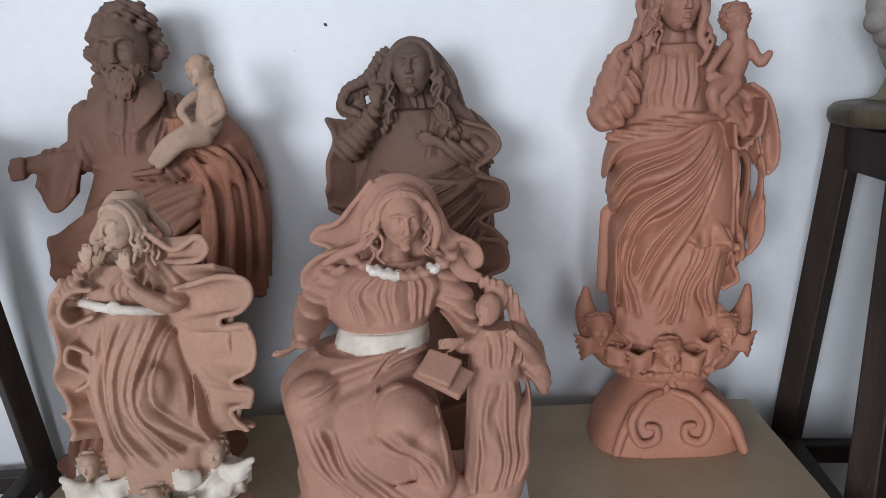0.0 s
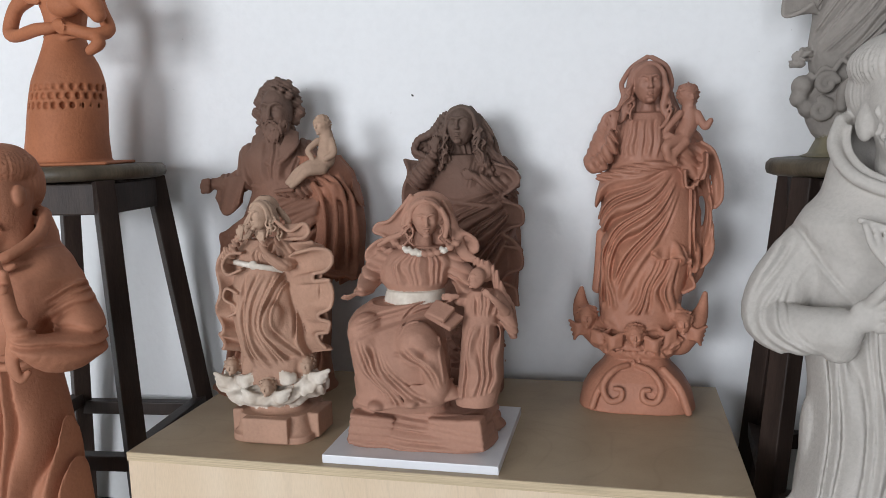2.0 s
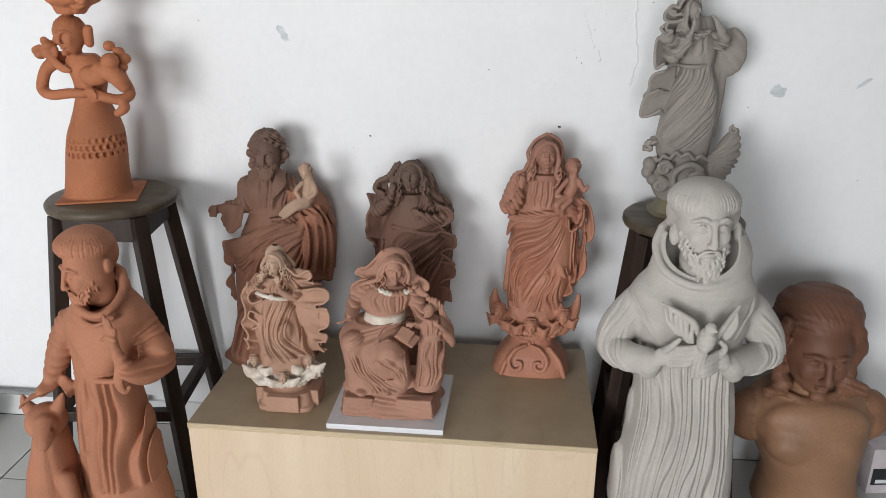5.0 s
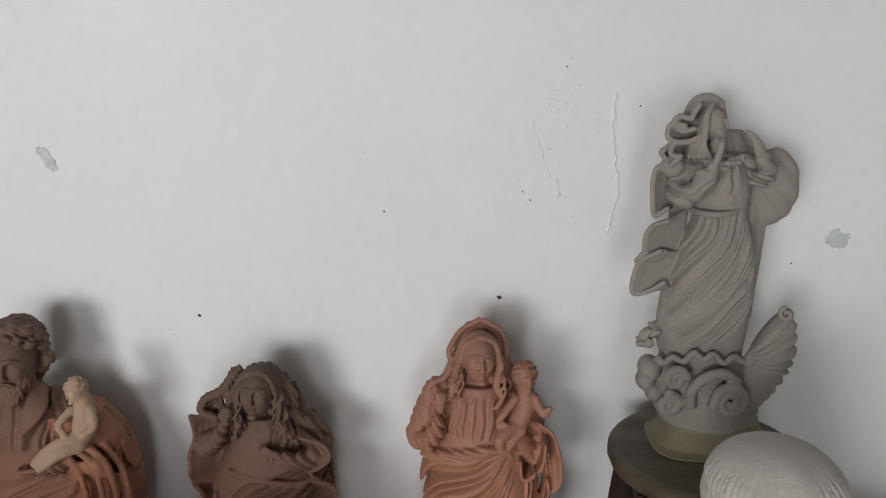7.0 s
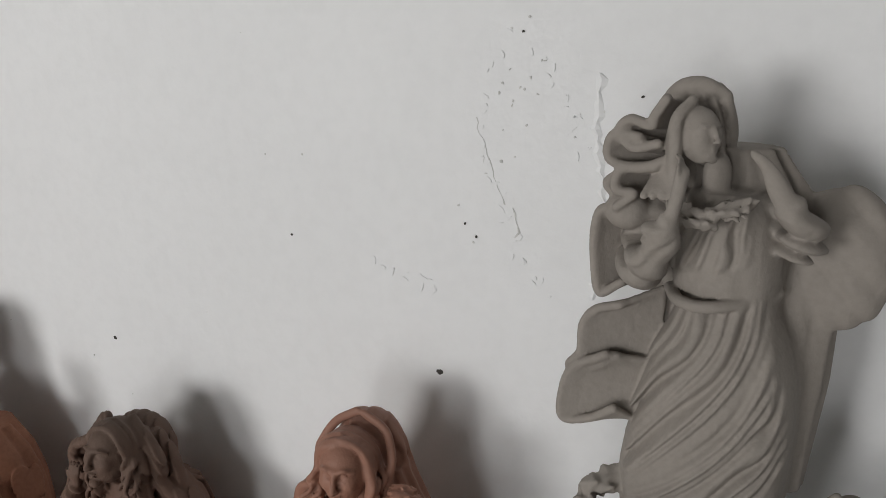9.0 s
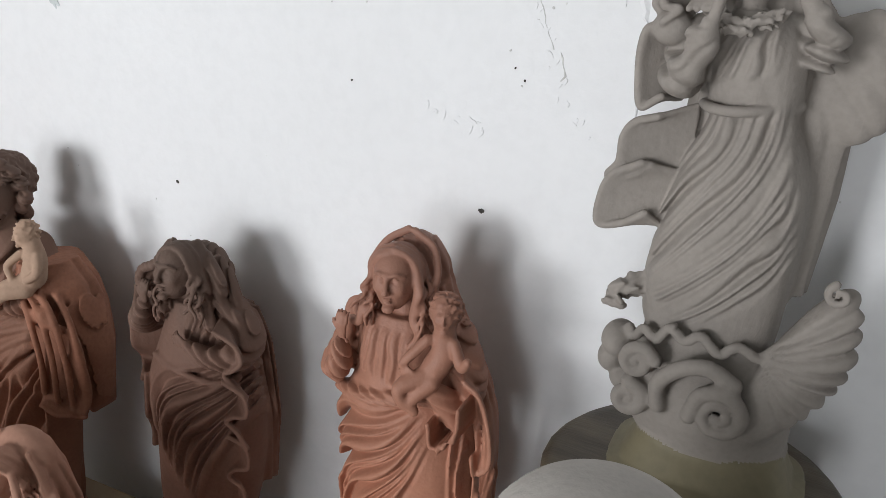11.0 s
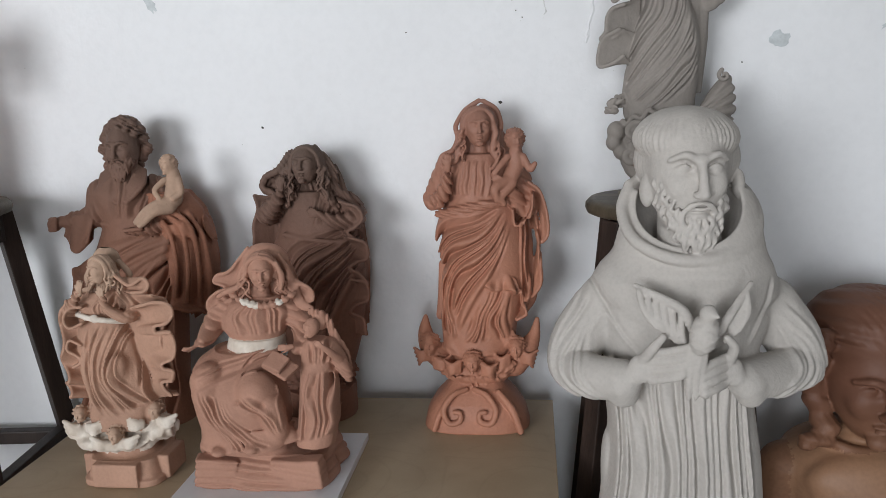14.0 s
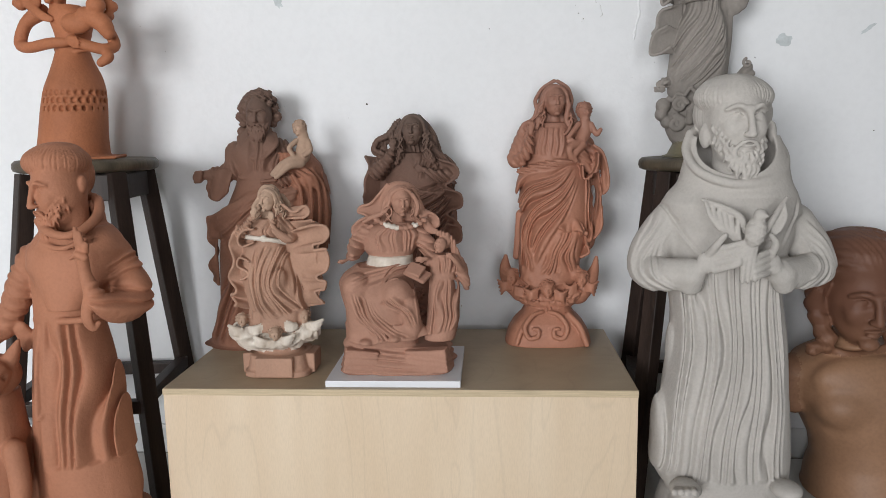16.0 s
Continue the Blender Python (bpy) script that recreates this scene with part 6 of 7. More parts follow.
potter.ell((-.027, -.073, .159), (.006, .006, .007), k=.001, dig=True)
potter.ell((-.012, -.077, .159), (.006, .006, .007), k=.001, dig=True)
potter.ell((.004, -.077, .159), (.006, .006, .007), k=.001, dig=True)
potter.ell((.019, -.073, .159), (.006, .006, .007), k=.001, dig=True)
potter.ell((.034, -.064, .159), (.006, .006, .007), k=.001, dig=True)
potter.ell((.045, -.052, .159), (.006, .006, .007), k=.001, dig=True)
potter.ell((.054, -.036, .159), (.006, .006, .007), k=.001, dig=True)
potter.ell((.06, -.019, .159), (.006, .006, .007), k=.001, dig=True)
potter.ell((.06, .009, .141), (.006, .006, .007), k=.001, dig=True)
potter.ell((-.072, .009, .141), (.006, .006, .007), k=.001, dig=True)
potter.ell((-.072, -.009, .141), (.006, .006, .007), k=.001, dig=True)
potter.ell((-.068, -.027, .141), (.006, .006, .007), k=.001, dig=True)
potter.ell((-.06, -.044, .141), (.006, .006, .007), k=.001, dig=True)
potter.ell((-.05, -.058, .141), (.006, .006, .007), k=.001, dig=True)
potter.ell((-.037, -.069, .141), (.006, .006, .007), k=.001, dig=True)
potter.ell((-.022, -.075, .141), (.006, .006, .007), k=.001, dig=True)
potter.ell((-.006, -.078, .141), (.006, .006, .007), k=.001, dig=True)
potter.ell((.01, -.075, .141), (.006, .006, .007), k=.001, dig=True)
potter.ell((.025, -.069, .141), (.006, .006, .007), k=.001, dig=True)
potter.ell((.038, -.058, .141), (.006, .006, .007), k=.001, dig=True)
potter.ell((.048, -.044, .141), (.006, .006, .007), k=.001, dig=True)
potter.ell((.056, -.028, .141), (.006, .006, .007), k=.001, dig=True)
potter.ell((.06, -.009, .141), (.006, .006, .007), k=.001, dig=True)
potter.ell((.055, .018, .122), (.006, .006, .007), k=.001, dig=True)
potter.ell((-.073, .019, .122), (.006, .006, .007), k=.001, dig=True)
potter.ell((-.075, 0, .122), (.006, .006, .007), k=.001, dig=True)
potter.ell((-.073, -.018, .122), (.006, .006, .007), k=.001, dig=True)
potter.ell((-.068, -.036, .122), (.006, .006, .007), k=.001, dig=True)
potter.ell((-.058, -.051, .122), (.006, .006, .007), k=.001, dig=True)
potter.ell((-.047, -.064, .122), (.006, .006, .007), k=.001, dig=True)
potter.ell((-.033, -.073, .122), (.006, .006, .007), k=.001, dig=True)
potter.ell((-.017, -.077, .122), (.006, .006, .007), k=.001, dig=True)
potter.ell((-.001, -.077, .122), (.006, .006, .007), k=.001, dig=True)
potter.ell((.014, -.073, .122), (.006, .006, .007), k=.001, dig=True)
potter.ell((.028, -.064, .122), (.006, .006, .007), k=.001, dig=True)
potter.ell((.04, -.052, .122), (.006, .006, .007), k=.001, dig=True)
potter.ell((.049, -.036, .122), (.006, .006, .007), k=.001, dig=True)
potter.ell((.055, -.019, .122), (.006, .006, .007), k=.001, dig=True)
potter.ell((.057, 0, .122), (.006, .006, .007), k=.001, dig=True)
potter.tube([(-.034, -.02, .264, .005), (.02, -.035, .258, .005), (.055, -.02, .263, .005)], k=.002)
potter.tube([(-.075, 0, .356, .02), (-.112, -.005, .328, .015), (-.127, -.01, .282, .015), (-.093, -.03, .269, .013), (-.036, -.045, .276, .013), (.005, -.05, .277, .011)], k=.004)
potter.hand((.021, -.052, .278), (1, -.2, 0), (0, 0, 1), .011)
potter.tube([(.071, 0, .347, .019), (.091, -.005, .312, .014), (.108, -.01, .273, .014), (.093, -.035, .261, .013), (.057, -.048, .27, .013), (.024, -.05, .284, .011)], k=.004)
potter.tube([(.09, -.03, .262, .011), (.105, -.04, .243, .013), (.088, -.045, .228, .01)], k=.003)
potter.ell((.092, -.055, .359), (.022, .022, .02))
potter.tube([(.061, -.05, .339, .019), (.098, -.05, .322, .022), (.112, -.045, .297, .016)], k=.005)
potter.ell((.037, -.045, .321), (.038, .022, .025))
potter.tube([(-.128, -.01, .377, .011), (-.105, -.02, .382, .011), (-.075, -.03, .359, .011), (-.048, -.04, .34, .011), (-.029, -.042, .333, .008)], flat=.6, k=.003)
potter.tube([(-.104, -.005, .401, .011), (-.071, -.02, .381, .011), (-.072, -.03, .353, .01)], flat=.6, k=.003)
potter.ell((.076, -.02, .392), (.014, .016, .013), k=.004)
potter.ell((.099, -.02, .377), (.014, .016, .013), k=.004)
potter.ell((.113, -.02, .361), (.014, .016, .013), k=.004)
potter.ell((.102, -.02, .34), (.014, .016, .013), k=.004)
potter.ell((-.11, -.02, .37), (.015, .016, .013), k=.004)
potter.ell((-.085, -.02, .391), (.015, .016, .013), k=.004)
potter.ell((-.031, 0, .379), (.019, .019, .029))
potter.ell((-.034, .001, .425), (.04, .042, .04), f=fold((1, .2, .2), .009, .0015))
potter.ell((-.012, -.044, .408), (.032, .03, .041), (4, 0, -12), dig=True, k=.006)
potter.face((-.025, -.013, .418), .032, yaw=-12.0, tip=4.0)
potter.tube([(-.059, -.01, .428, .01), (-.07, -.005, .4, .01)])
potter.tube([(.019, -.005, .431, .011), (.014, 0, .396, .011)])
potter.robe([(.467, -.02, 0, .03, .032), (.483, -.016, 0, .041, .042), (.498, -.013, 0, .06, .061), (.522, -.012, 0, .074, .073), (.553, -.009, 0, .076, .076), (.571, -.008, 0, .074, .075)], n=9, amp=.002, f=knots(.05, .003))
potter.ell((-.006, 0, .577), (.06, .06, .019), dig=True, k=.003)
potter.ell((-.021, -.05, .535), (.012, .009, .012), k=.004)
potter.ell((.026, -.05, .538), (.012, .009, .012), k=.004)
potter.ell((.07, -.05, .527), (.012, .009, .012), k=.004)
potter.ell((.038, -.05, .502), (.012, .009, .012), k=.004)
potter.ell((-.008, -.05, .504), (.013, .009, .013), k=.004)
potter.tube([(-.029, -.03, .485, .007), (.001, -.04, .495, .008), (.018, -.04, .485, .008), (.037, -.035, .493, .007)], k=.003)
potter.statue("bowl_carrier", (-.815, .345, .862), [CLAY_ORANGE], "orange clay woman with a bowl on her head")
del potter

# ---- burnished bust on the floor ----

bust = Clay((-.31, -.19, -.006), (.29, .19, .72), .004)
bust.robe([(.062, .043, 0, .133, .148), (.095, .043, 0, .123, .136), (.143, .036, 0, .124, .133), (.206, .023, 0, .142, .135), (.253, .016, 0, .156, .134), (.316, .009, 0, .163, .125), (.355, .011, .01, .151, .104), (.373, .011, .01, .119, .084), (.389, .012, .01, .078, .064), (0, .046, 0, .14, .164)], n=4, amp=.001, k=.012, m=1)
bust.robe([(.013, .049, 0, .136, .155), (0, .051, 0, .147, .173)], n=4, amp=0, m=1)
bust.tube([(-.143, 0, .309, .047), (-.152, 0, .257, .042), (-.14, -.02, .233, .021)], k=.012)
bust.tube([(.167, 0, .329, .045), (.181, 0, .28, .04), (.167, -.02, .255, .02)], k=.012)
bust.ell((.007, -.075, .313), (.129, .045, .064), k=.012, m=1)
bust.ell((-.055, -.085, .25), (.059, .051, .048), k=.02, m=1)
bust.ell((.067, -.085, .259), (.058, .05, .047), k=.02, m=1)
bust.tube([(-.112, -.14, .33, .004), (-.079, -.15, .333, .003), (-.022, -.15, .33, .004), (.02, -.15, .337, .003), (.08, -.135, .335, .005)], k=.002, dig=True)
bust.ell((.077, -.14, .339), (.007, .008, .005), dig=True, k=.002)
bust.tube([(-.083, -.05, .384, .009), (-.019, -.072, .374, .008), (.059, -.05, .389, .008)], k=.012)
bust.tube([(-.128, -.07, .381, .004), (-.136, -.085, .315, .004), (-.134, -.09, .256, .004)], k=.004, dig=True)
bust.ell((.001, 0, .392), (.052, .055, .075), k=.012, m=1)
bust.ell((-.001, .02, .552), (.114, .111, .109), k=.01, f=both(fold((.35, .5, 1), .03, .0026, 1., 1.6), fold((1, .4, .3), .012, .0012)))
bust.ell((-.01, -.005, .607), (.107, .104, .065), k=.01, f=both(fold((.35, .5, 1), .03, .0026, 1., 1.6), fold((1, .4, .3), .012, .0012)))
bust.face((-.014, -.05, .519), .076, tip=10.0)
bust.tube([(-.106, -.075, .599, .016), (-.112, -.06, .557, .021), (-.111, -.03, .502, .023), (-.092, -.03, .439, .023), (-.084, -.05, .402, .021), (-.122, -.06, .389, .017)], f=both(fold((.35, .5, 1), .03, .0026, 1., 1.6), fold((1, .4, .3), .012, .0012)), k=.008)
bust.tube([(.056, -.075, .604, .016), (.075, -.06, .563, .02), (.095, -.03, .51, .022), (.083, -.02, .465, .022), (.078, -.04, .413, .027), (.117, -.05, .399, .019)], f=both(fold((.35, .5, 1), .03, .0026, 1., 1.6), fold((1, .4, .3), .012, .0012)), k=.008)
bust.statue("clay_bust", (1.09, .36, 0), [BUST_CLAY, BUST_TAN], "burnished two-tone clay bust with a seamed chest")
del bust

# ---- grey figure in swirling drapery, on the other stool ----

grey = Clay((-.2, -.19, -.004), (.2, .12, .56), .002)
grey.robe([(0, .025, -.025, .101, .077)], n=6, amp=0, m=1, square=3.5)
grey.robe([(.006, .025, -.02, .085, .061), (.037, .026, -.012, .069, .049), (0, .025, -.025, .101, .076)], n=6, amp=0, m=1, square=3.5)
grey.robe([(.021, .029, -.015, .054, .041), (.038, .021, -.015, .077, .05), (.063, .015, -.015, .083, .057), (.096, .008, -.015, .08, .057), (.128, .006, -.01, .069, .049), (.149, .006, -.005, .053, .041)], n=4, amp=0, k=.008)
grey.volute((.033, -.08, .093), .027, .008, turns=1.9, way=-1, start=3.4)
grey.tube([(-.024, -.072, .085, .008), (-.025, -.078, .112, .008), (-.006, -.078, .132, .008), (.019, -.076, .137, .008), (.043, -.07, .123, .007)], k=.008)
grey.volute((-.048, -.07, .125), .017, .007, turns=1.6, way=1, start=.3)
grey.volute((-.055, -.064, .081), .017, .009, turns=1.4, way=-1, start=1.5)
grey.ell((-.077, -.025, .124), (.018, .026, .019), k=.004)
grey.ell((-.082, -.025, .103), (.015, .022, .016), k=.004)
grey.ell((-.067, -.025, .086), (.016, .024, .017), k=.004)
grey.tube([(-.066, -.034, .143, .005), (-.061, -.039, .138, .005), (-.056, -.043, .141, .005), (-.052, -.047, .149, .005), (-.047, -.051, .152, .005), (-.042, -.054, .149, .005), (-.036, -.057, .146, .005), (-.032, -.059, .151, .005), (-.027, -.061, .16, .005), (-.022, -.062, .164, .005), (-.016, -.063, .16, .005), (-.01, -.064, .155, .005), (-.004, -.064, .156, .005), (.001, -.064, .161, .005), (.007, -.063, .162, .005), (.014, -.062, .155, .005), (.021, -.061, .148, .005), (.027, -.059, .147, .005), (.033, -.057, .153, .005), (.04, -.054, .155, .005), (.047, -.051, .151, .005), (.055, -.047, .145, .005), (.062, -.043, .146, .005), (.069, -.039, .152, .005), (.077, -.034, .154, .005)], k=.006)
grey.tube([(.059, -.05, .086, .028), (.085, -.045, .118, .03), (.103, -.035, .154, .031), (.113, -.03, .189, .023), (.119, -.028, .208, .014)], flat=.8, f=only(rays((.058, .146), 27, .004, 1, .2), (.108, .164), (.053, .075)), k=.006)
grey.volute((.113, -.048, .221), .011, .004, turns=1.2, way=1, start=2.0)
grey.robe([(.123, .008, 0, .056, .046), (.152, .004, 0, .066, .051), (.2, .005, 0, .069, .054), (.255, .011, 0, .066, .054), (.299, .015, 0, .06, .051), (.335, .016, 0, .051, .046), (.359, .015, 0, .041, .041), (.371, .015, 0, .04, .039), (.395, .014, 0, .045, .044), (.421, .01, 0, .046, .042), (.442, .008, 0, .035, .035), (.454, .008, 0, .021, .025)], n=4, amp=.001)
grey.drape([(-.023, .375), (-.042, .353), (-.058, .32), (-.069, .272)], [(.046, .378), (.047, .335), (.017, .281), (-.058, .186)], 9, .0064, seed=1, ends=(0.04, 0.04), sway=0.3, back=0.04)
grey.drape([(.048, .377), (.05, .336), (.023, .278), (-.057, .183)], [(.074, .235), (.056, .21), (.028, .184), (-.016, .16)], 6, .0068, seed=2, ends=(0.04, 0.03), back=0.04)
grey.drape([(-.005, .448), (-.027, .421), (-.039, .391)], [(.033, .456), (.035, .426), (.031, .399)], 8, .006, seed=3, sway=0.15)
grey.tube([(-.029, -.006, .37, .005), (-.019, -.036, .371, .005), (0, -.047, .371, .005), (.025, -.038, .373, .005), (.053, -.008, .375, .005)], k=.002)
grey.tube([(-.029, -.04, .45, .004), (-.004, -.058, .442, .005), (.027, -.042, .452, .004)], f=knots(.014, .003), k=.003)
grey.tube([(-.032, 0, .436, .018), (-.047, -.01, .405, .022), (-.048, -.035, .394, .017), (-.032, -.065, .419, .013), (-.024, -.078, .444, .007)], f=fold((.5, 0, 1), .026, .0034, 0., 1.5), k=.006)
grey.drape([(-.072, .448), (-.046, .463), (-.021, .458)], [(-.067, .391), (-.039, .403), (-.012, .43)], 6, .0044, seed=5, back=0.01)
grey.tube([(-.024, -.078, .442, .005), (-.019, -.082, .461, .005), (-.016, -.082, .481, .005)], k=.003)
grey.hand((-.017, -.084, .48), (.1, -.1, 1), (.3, 1, 0), .005)
grey.tube([(.047, 0, .436, .015), (.061, -.01, .421, .017), (.066, -.03, .429, .015), (.056, -.045, .451, .01)], f=fold((.3, 0, 1), .016, .0035), k=.006)
grey.ell((.052, -.062, .449), (.009, .008, .005), dig=True, k=.003)
grey.tube([(.057, -.045, .445, .007), (.047, -.05, .464, .008), (.037, -.052, .482, .005), (.027, -.05, .491, .003)], flat=.7, k=.003)
grey.ell((.096, .02, .4), (.04, .022, .058), (0, 0, -10), k=.006, f=fold((.7, 0, .6), .024, .0012))
grey.ell((.08, -.012, .406), (.025, .013, .04), dig=True, k=.006)
grey.ell((-.064, -.02, .436), (.018, .015, .016), k=.005)
grey.sheet([(-.061, .01, .452), (-.061, .01, .444), (-.061, .01, .435), (-.061, .01, .426), (-.061, .01, .418), (-.059, .01, .406), (-.057, .01, .394), (-.055, .01, .382), (-.053, .01, .37)], [(-.071, -.02, .467), (-.08, -.02, .456), (-.072, -.02, .445), (-.071, -.02, .433), (-.085, -.02, .434), (-.09, -.02, .416), (-.089, -.02, .387), (-.084, -.02, .364), (-.068, -.02, .373)], 0.0030)
grey.sheet([(-.035, 0, .366), (-.035, 0, .351), (-.036, 0, .335), (-.036, 0, .32), (-.038, 0, .307), (-.039, 0, .295), (-.041, 0, .282)], [(-.066, -.025, .356), (-.086, -.025, .349), (-.096, -.025, .334), (-.098, -.025, .309), (-.107, -.025, .295), (-.087, -.025, .297), (-.068, -.025, .309)], 0.0030)
grey.sheet([(-.036, -.005, .301), (-.037, -.005, .288), (-.038, -.005, .275), (-.039, -.005, .263), (-.042, -.005, .252), (-.045, -.005, .241)], [(-.075, -.03, .312), (-.103, -.03, .295), (-.112, -.03, .268), (-.11, -.03, .246), (-.087, -.03, .25), (-.068, -.03, .262)], 0.0030)
grey.tube([(-.063, -.01, .184, .01), (-.081, -.02, .176, .01), (-.09, -.02, .165, .007), (-.08, -.03, .163, .006)], f=knots(.02, .003), k=.004)
grey.robe([(.19, .017, .025, .07, .03), (.291, .023, .03, .072, .032), (.381, .026, .03, .069, .031), (.441, .015, .03, .055, .027), (.484, .005, .025, .036, .022)], n=14, amp=.004, seed=1.0)
grey.ell((.001, -.01, .465), (.011, .011, .02))
grey.face((-.013, -.03, .501), .015, yaw=48.0, tip=-6.0)
grey.sheet([(-.031, 0, .516), (-.032, 0, .509), (-.032, 0, .503), (-.033, 0, .496), (-.034, 0, .49), (-.034, 0, .483), (-.035, 0, .477)], [(-.036, -.035, .526), (-.044, -.035, .513), (-.047, -.035, .506), (-.062, -.035, .51), (-.07, -.035, .501), (-.059, -.035, .489), (-.042, -.035, .492)], 0.0030)
grey.sheet([(-.035, 0, .487), (-.036, 0, .48), (-.037, 0, .473), (-.037, 0, .467), (-.038, 0, .46), (-.039, 0, .454)], [(-.055, -.035, .497), (-.072, -.035, .499), (-.078, -.035, .49), (-.075, -.035, .478), (-.054, -.035, .473), (-.037, -.035, .479)], 0.0030)
grey.sheet([(-.044, 0, .468), (-.046, 0, .462), (-.049, 0, .455), (-.051, 0, .449), (-.053, 0, .442), (-.055, 0, .435)], [(-.042, -.035, .475), (-.063, -.035, .473), (-.071, -.035, .466), (-.07, -.035, .455), (-.058, -.035, .453), (-.069, -.035, .442)], 0.0030)
grey.ell((-.013, .006, .504), (.026, .023, .03), k=.004, f=fold((1, .3, .3), .014, .003))
grey.tube([(-.018, -.034, .525, .004), (-.027, -.042, .512, .005), (-.027, -.042, .492, .005), (-.027, -.04, .471, .004), (-.019, -.045, .454, .003)], k=.002)
grey.tube([(-.019, -.028, .523, .004), (-.028, -.038, .509, .005), (-.028, -.039, .488, .005), (-.03, -.037, .471, .004), (-.027, -.045, .454, .003)], k=.002)
grey.tube([(-.02, -.022, .52, .004), (-.029, -.034, .507, .005), (-.029, -.036, .485, .005), (-.033, -.034, .47, .004), (-.034, -.045, .454, .003)], k=.002)
grey.tube([(-.021, -.016, .517, .004), (-.03, -.03, .504, .005), (-.03, -.033, .481, .005), (-.036, -.031, .47, .004), (-.041, -.045, .454, .003)], k=.002)
grey.tube([(-.022, -.01, .514, .004), (-.031, -.026, .501, .005), (-.031, -.03, .478, .005), (-.04, -.028, .469, .004), (-.048, -.045, .454, .003)], k=.002)
grey.tube([(-.037, 0, .489, .007), (-.04, 0, .511, .008), (-.03, -.004, .528, .009), (-.014, -.006, .532, .008), (.002, -.006, .525, .006)], flat=.7, k=.004)
grey.statue("grey_figure", (.7, .43, .845), [GREY_CLAY, OLIVE_CLAY], "unfired grey clay figure in swirling drapery on olive base")
del grey


# ---- plywood plinth ----
HIGH = 0.385
plinth = new("plinth")
plinth.matrix_basis = pose(0, 0, 0)
tagged(plinth, "low plywood box plinth with a darker top and pale front", "plinth")
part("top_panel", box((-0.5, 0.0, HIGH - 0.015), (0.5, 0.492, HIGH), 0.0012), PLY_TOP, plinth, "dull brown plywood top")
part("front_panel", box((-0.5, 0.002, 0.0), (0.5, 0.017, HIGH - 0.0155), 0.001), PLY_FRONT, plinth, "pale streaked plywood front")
part("side_panel", box((-0.5, 0.0175, 0.0), (-0.485, 0.476, HIGH - 0.0155), 0.001), PLY_FRONT, plinth)
part("side_panel", box((0.485, 0.0175, 0.0), (0.5, 0.476, HIGH - 0.0155), 0.001), PLY_FRONT, plinth)
part("back_panel", box((-0.5, 0.4765, 0.0), (0.5, 0.4915, HIGH - 0.0155), 0.001), PLY_FRONT, plinth)
part("edge_strip", box((-0.5, -0.0012, HIGH - 0.0148), (0.5, -0.0002, HIGH - 0.0008)), PLY_EDGE, plinth, "layered plywood edge")

board = tagged(part("white_board", box((-0.143, -0.134, 0), (0.143, 0.134, 0.014), 0.0012), WHITEBOARD), "white coated board under the seated figure", "board")
board.matrix_basis = pose(-0.009, 0.146, HIGH)


# ---- tall workshop stools ----
def stool(x, y, high, radius, turn, foot, label, brace=0.27):
    root = new("stool")
    root.matrix_basis = pose(x, y, 0, 0, 0, turn)
    tagged(root, label, "stool", "stools against the wall")
    prof = [(radius - 0.014, high - 0.03), (radius - 0.003, high - 0.026), (radius, high - 0.018), (radius - 0.001, high - 0.008), (radius - 0.008, high - 0.001), (radius - 0.02, high)]
    part("seat", lathe(prof, 56, 0.004), SEATWOOD, root, "worn round wooden seat", smooth=True)
    top = high - 0.0315
    hip = radius * 0.62
    corners = [(-1, -1), (1, -1), (1, 1), (-1, 1)]

    def leg_at(c, z):
        t = 1 - z / top
        return (c[0] * (hip + (foot - hip) * t), c[1] * (hip + (foot - hip) * t), z)
    for c in corners:
        part("leg", beam(leg_at(c, 0.0), leg_at(c, top), 0.038, 0.038), DARKWOOD, root)
    for i in range(4):
        a, b = corners[i], corners[(i + 1) % 4]
        part("apron", beam(leg_at(a, top - 0.035), leg_at(b, top - 0.035), 0.016, 0.062), DARKWOOD, root)
        for z in ((brace, brace + 0.02)[i % 2],):
            part("rung", beam(leg_at(a, z), leg_at(b, z), 0.028, 0.032), DARKWOOD, root)
    return root


stool(-0.805, 0.345, 0.862, 0.168, 6, 0.185, "dark wooden stool under the bowl carrier")
stool(0.715, 0.38, 0.845, 0.152, -4, 0.17, "dark wooden stool under the grey figure")

# ---- bowl and pipes on the floor ----
bowl = new("washing_bowl")
bowl.matrix_basis = pose(-1.53, 0.42, 0)
tagged(bowl, "white plastic bowl with red clay slurry on floor", "bowl")
part("basin", lathe([(0.07, 0.0), (0.08, 0.003), (0.115, 0.05), (0.13, 0.085), (0.138, 0.09), (0.136, 0.094), (0.126, 0.09), (0.11, 0.052), (0.075, 0.008)]), BOWL, bowl, smooth=True)
part("slurry", lathe([(0.112, 0.054), (0.113, 0.058)]), SLURRY, bowl, "dried red clay slurry")


def pipe(name, pts, r, mat, label, category):
    cu = bpy.data.curves.new(name, "CURVE")
    cu.dimensions, cu.bevel_depth, cu.bevel_resolution = "3D", r, 3
    sp = cu.splines.new("POLY")
    sp.points.add(len(pts) - 1)
    for q, p in zip(sp.points, pts):
        q.co = (*p, 1)
    ob = new(name, cu)
    dg = bpy.context.evaluated_depsgraph_get()
    me = bpy.data.meshes.new_from_object(ob.evaluated_get(dg))
    bpy.data.objects.remove(ob)
    ob = new(name, me)
    me.materials.append(mat)
    return tagged(ob, label, category)


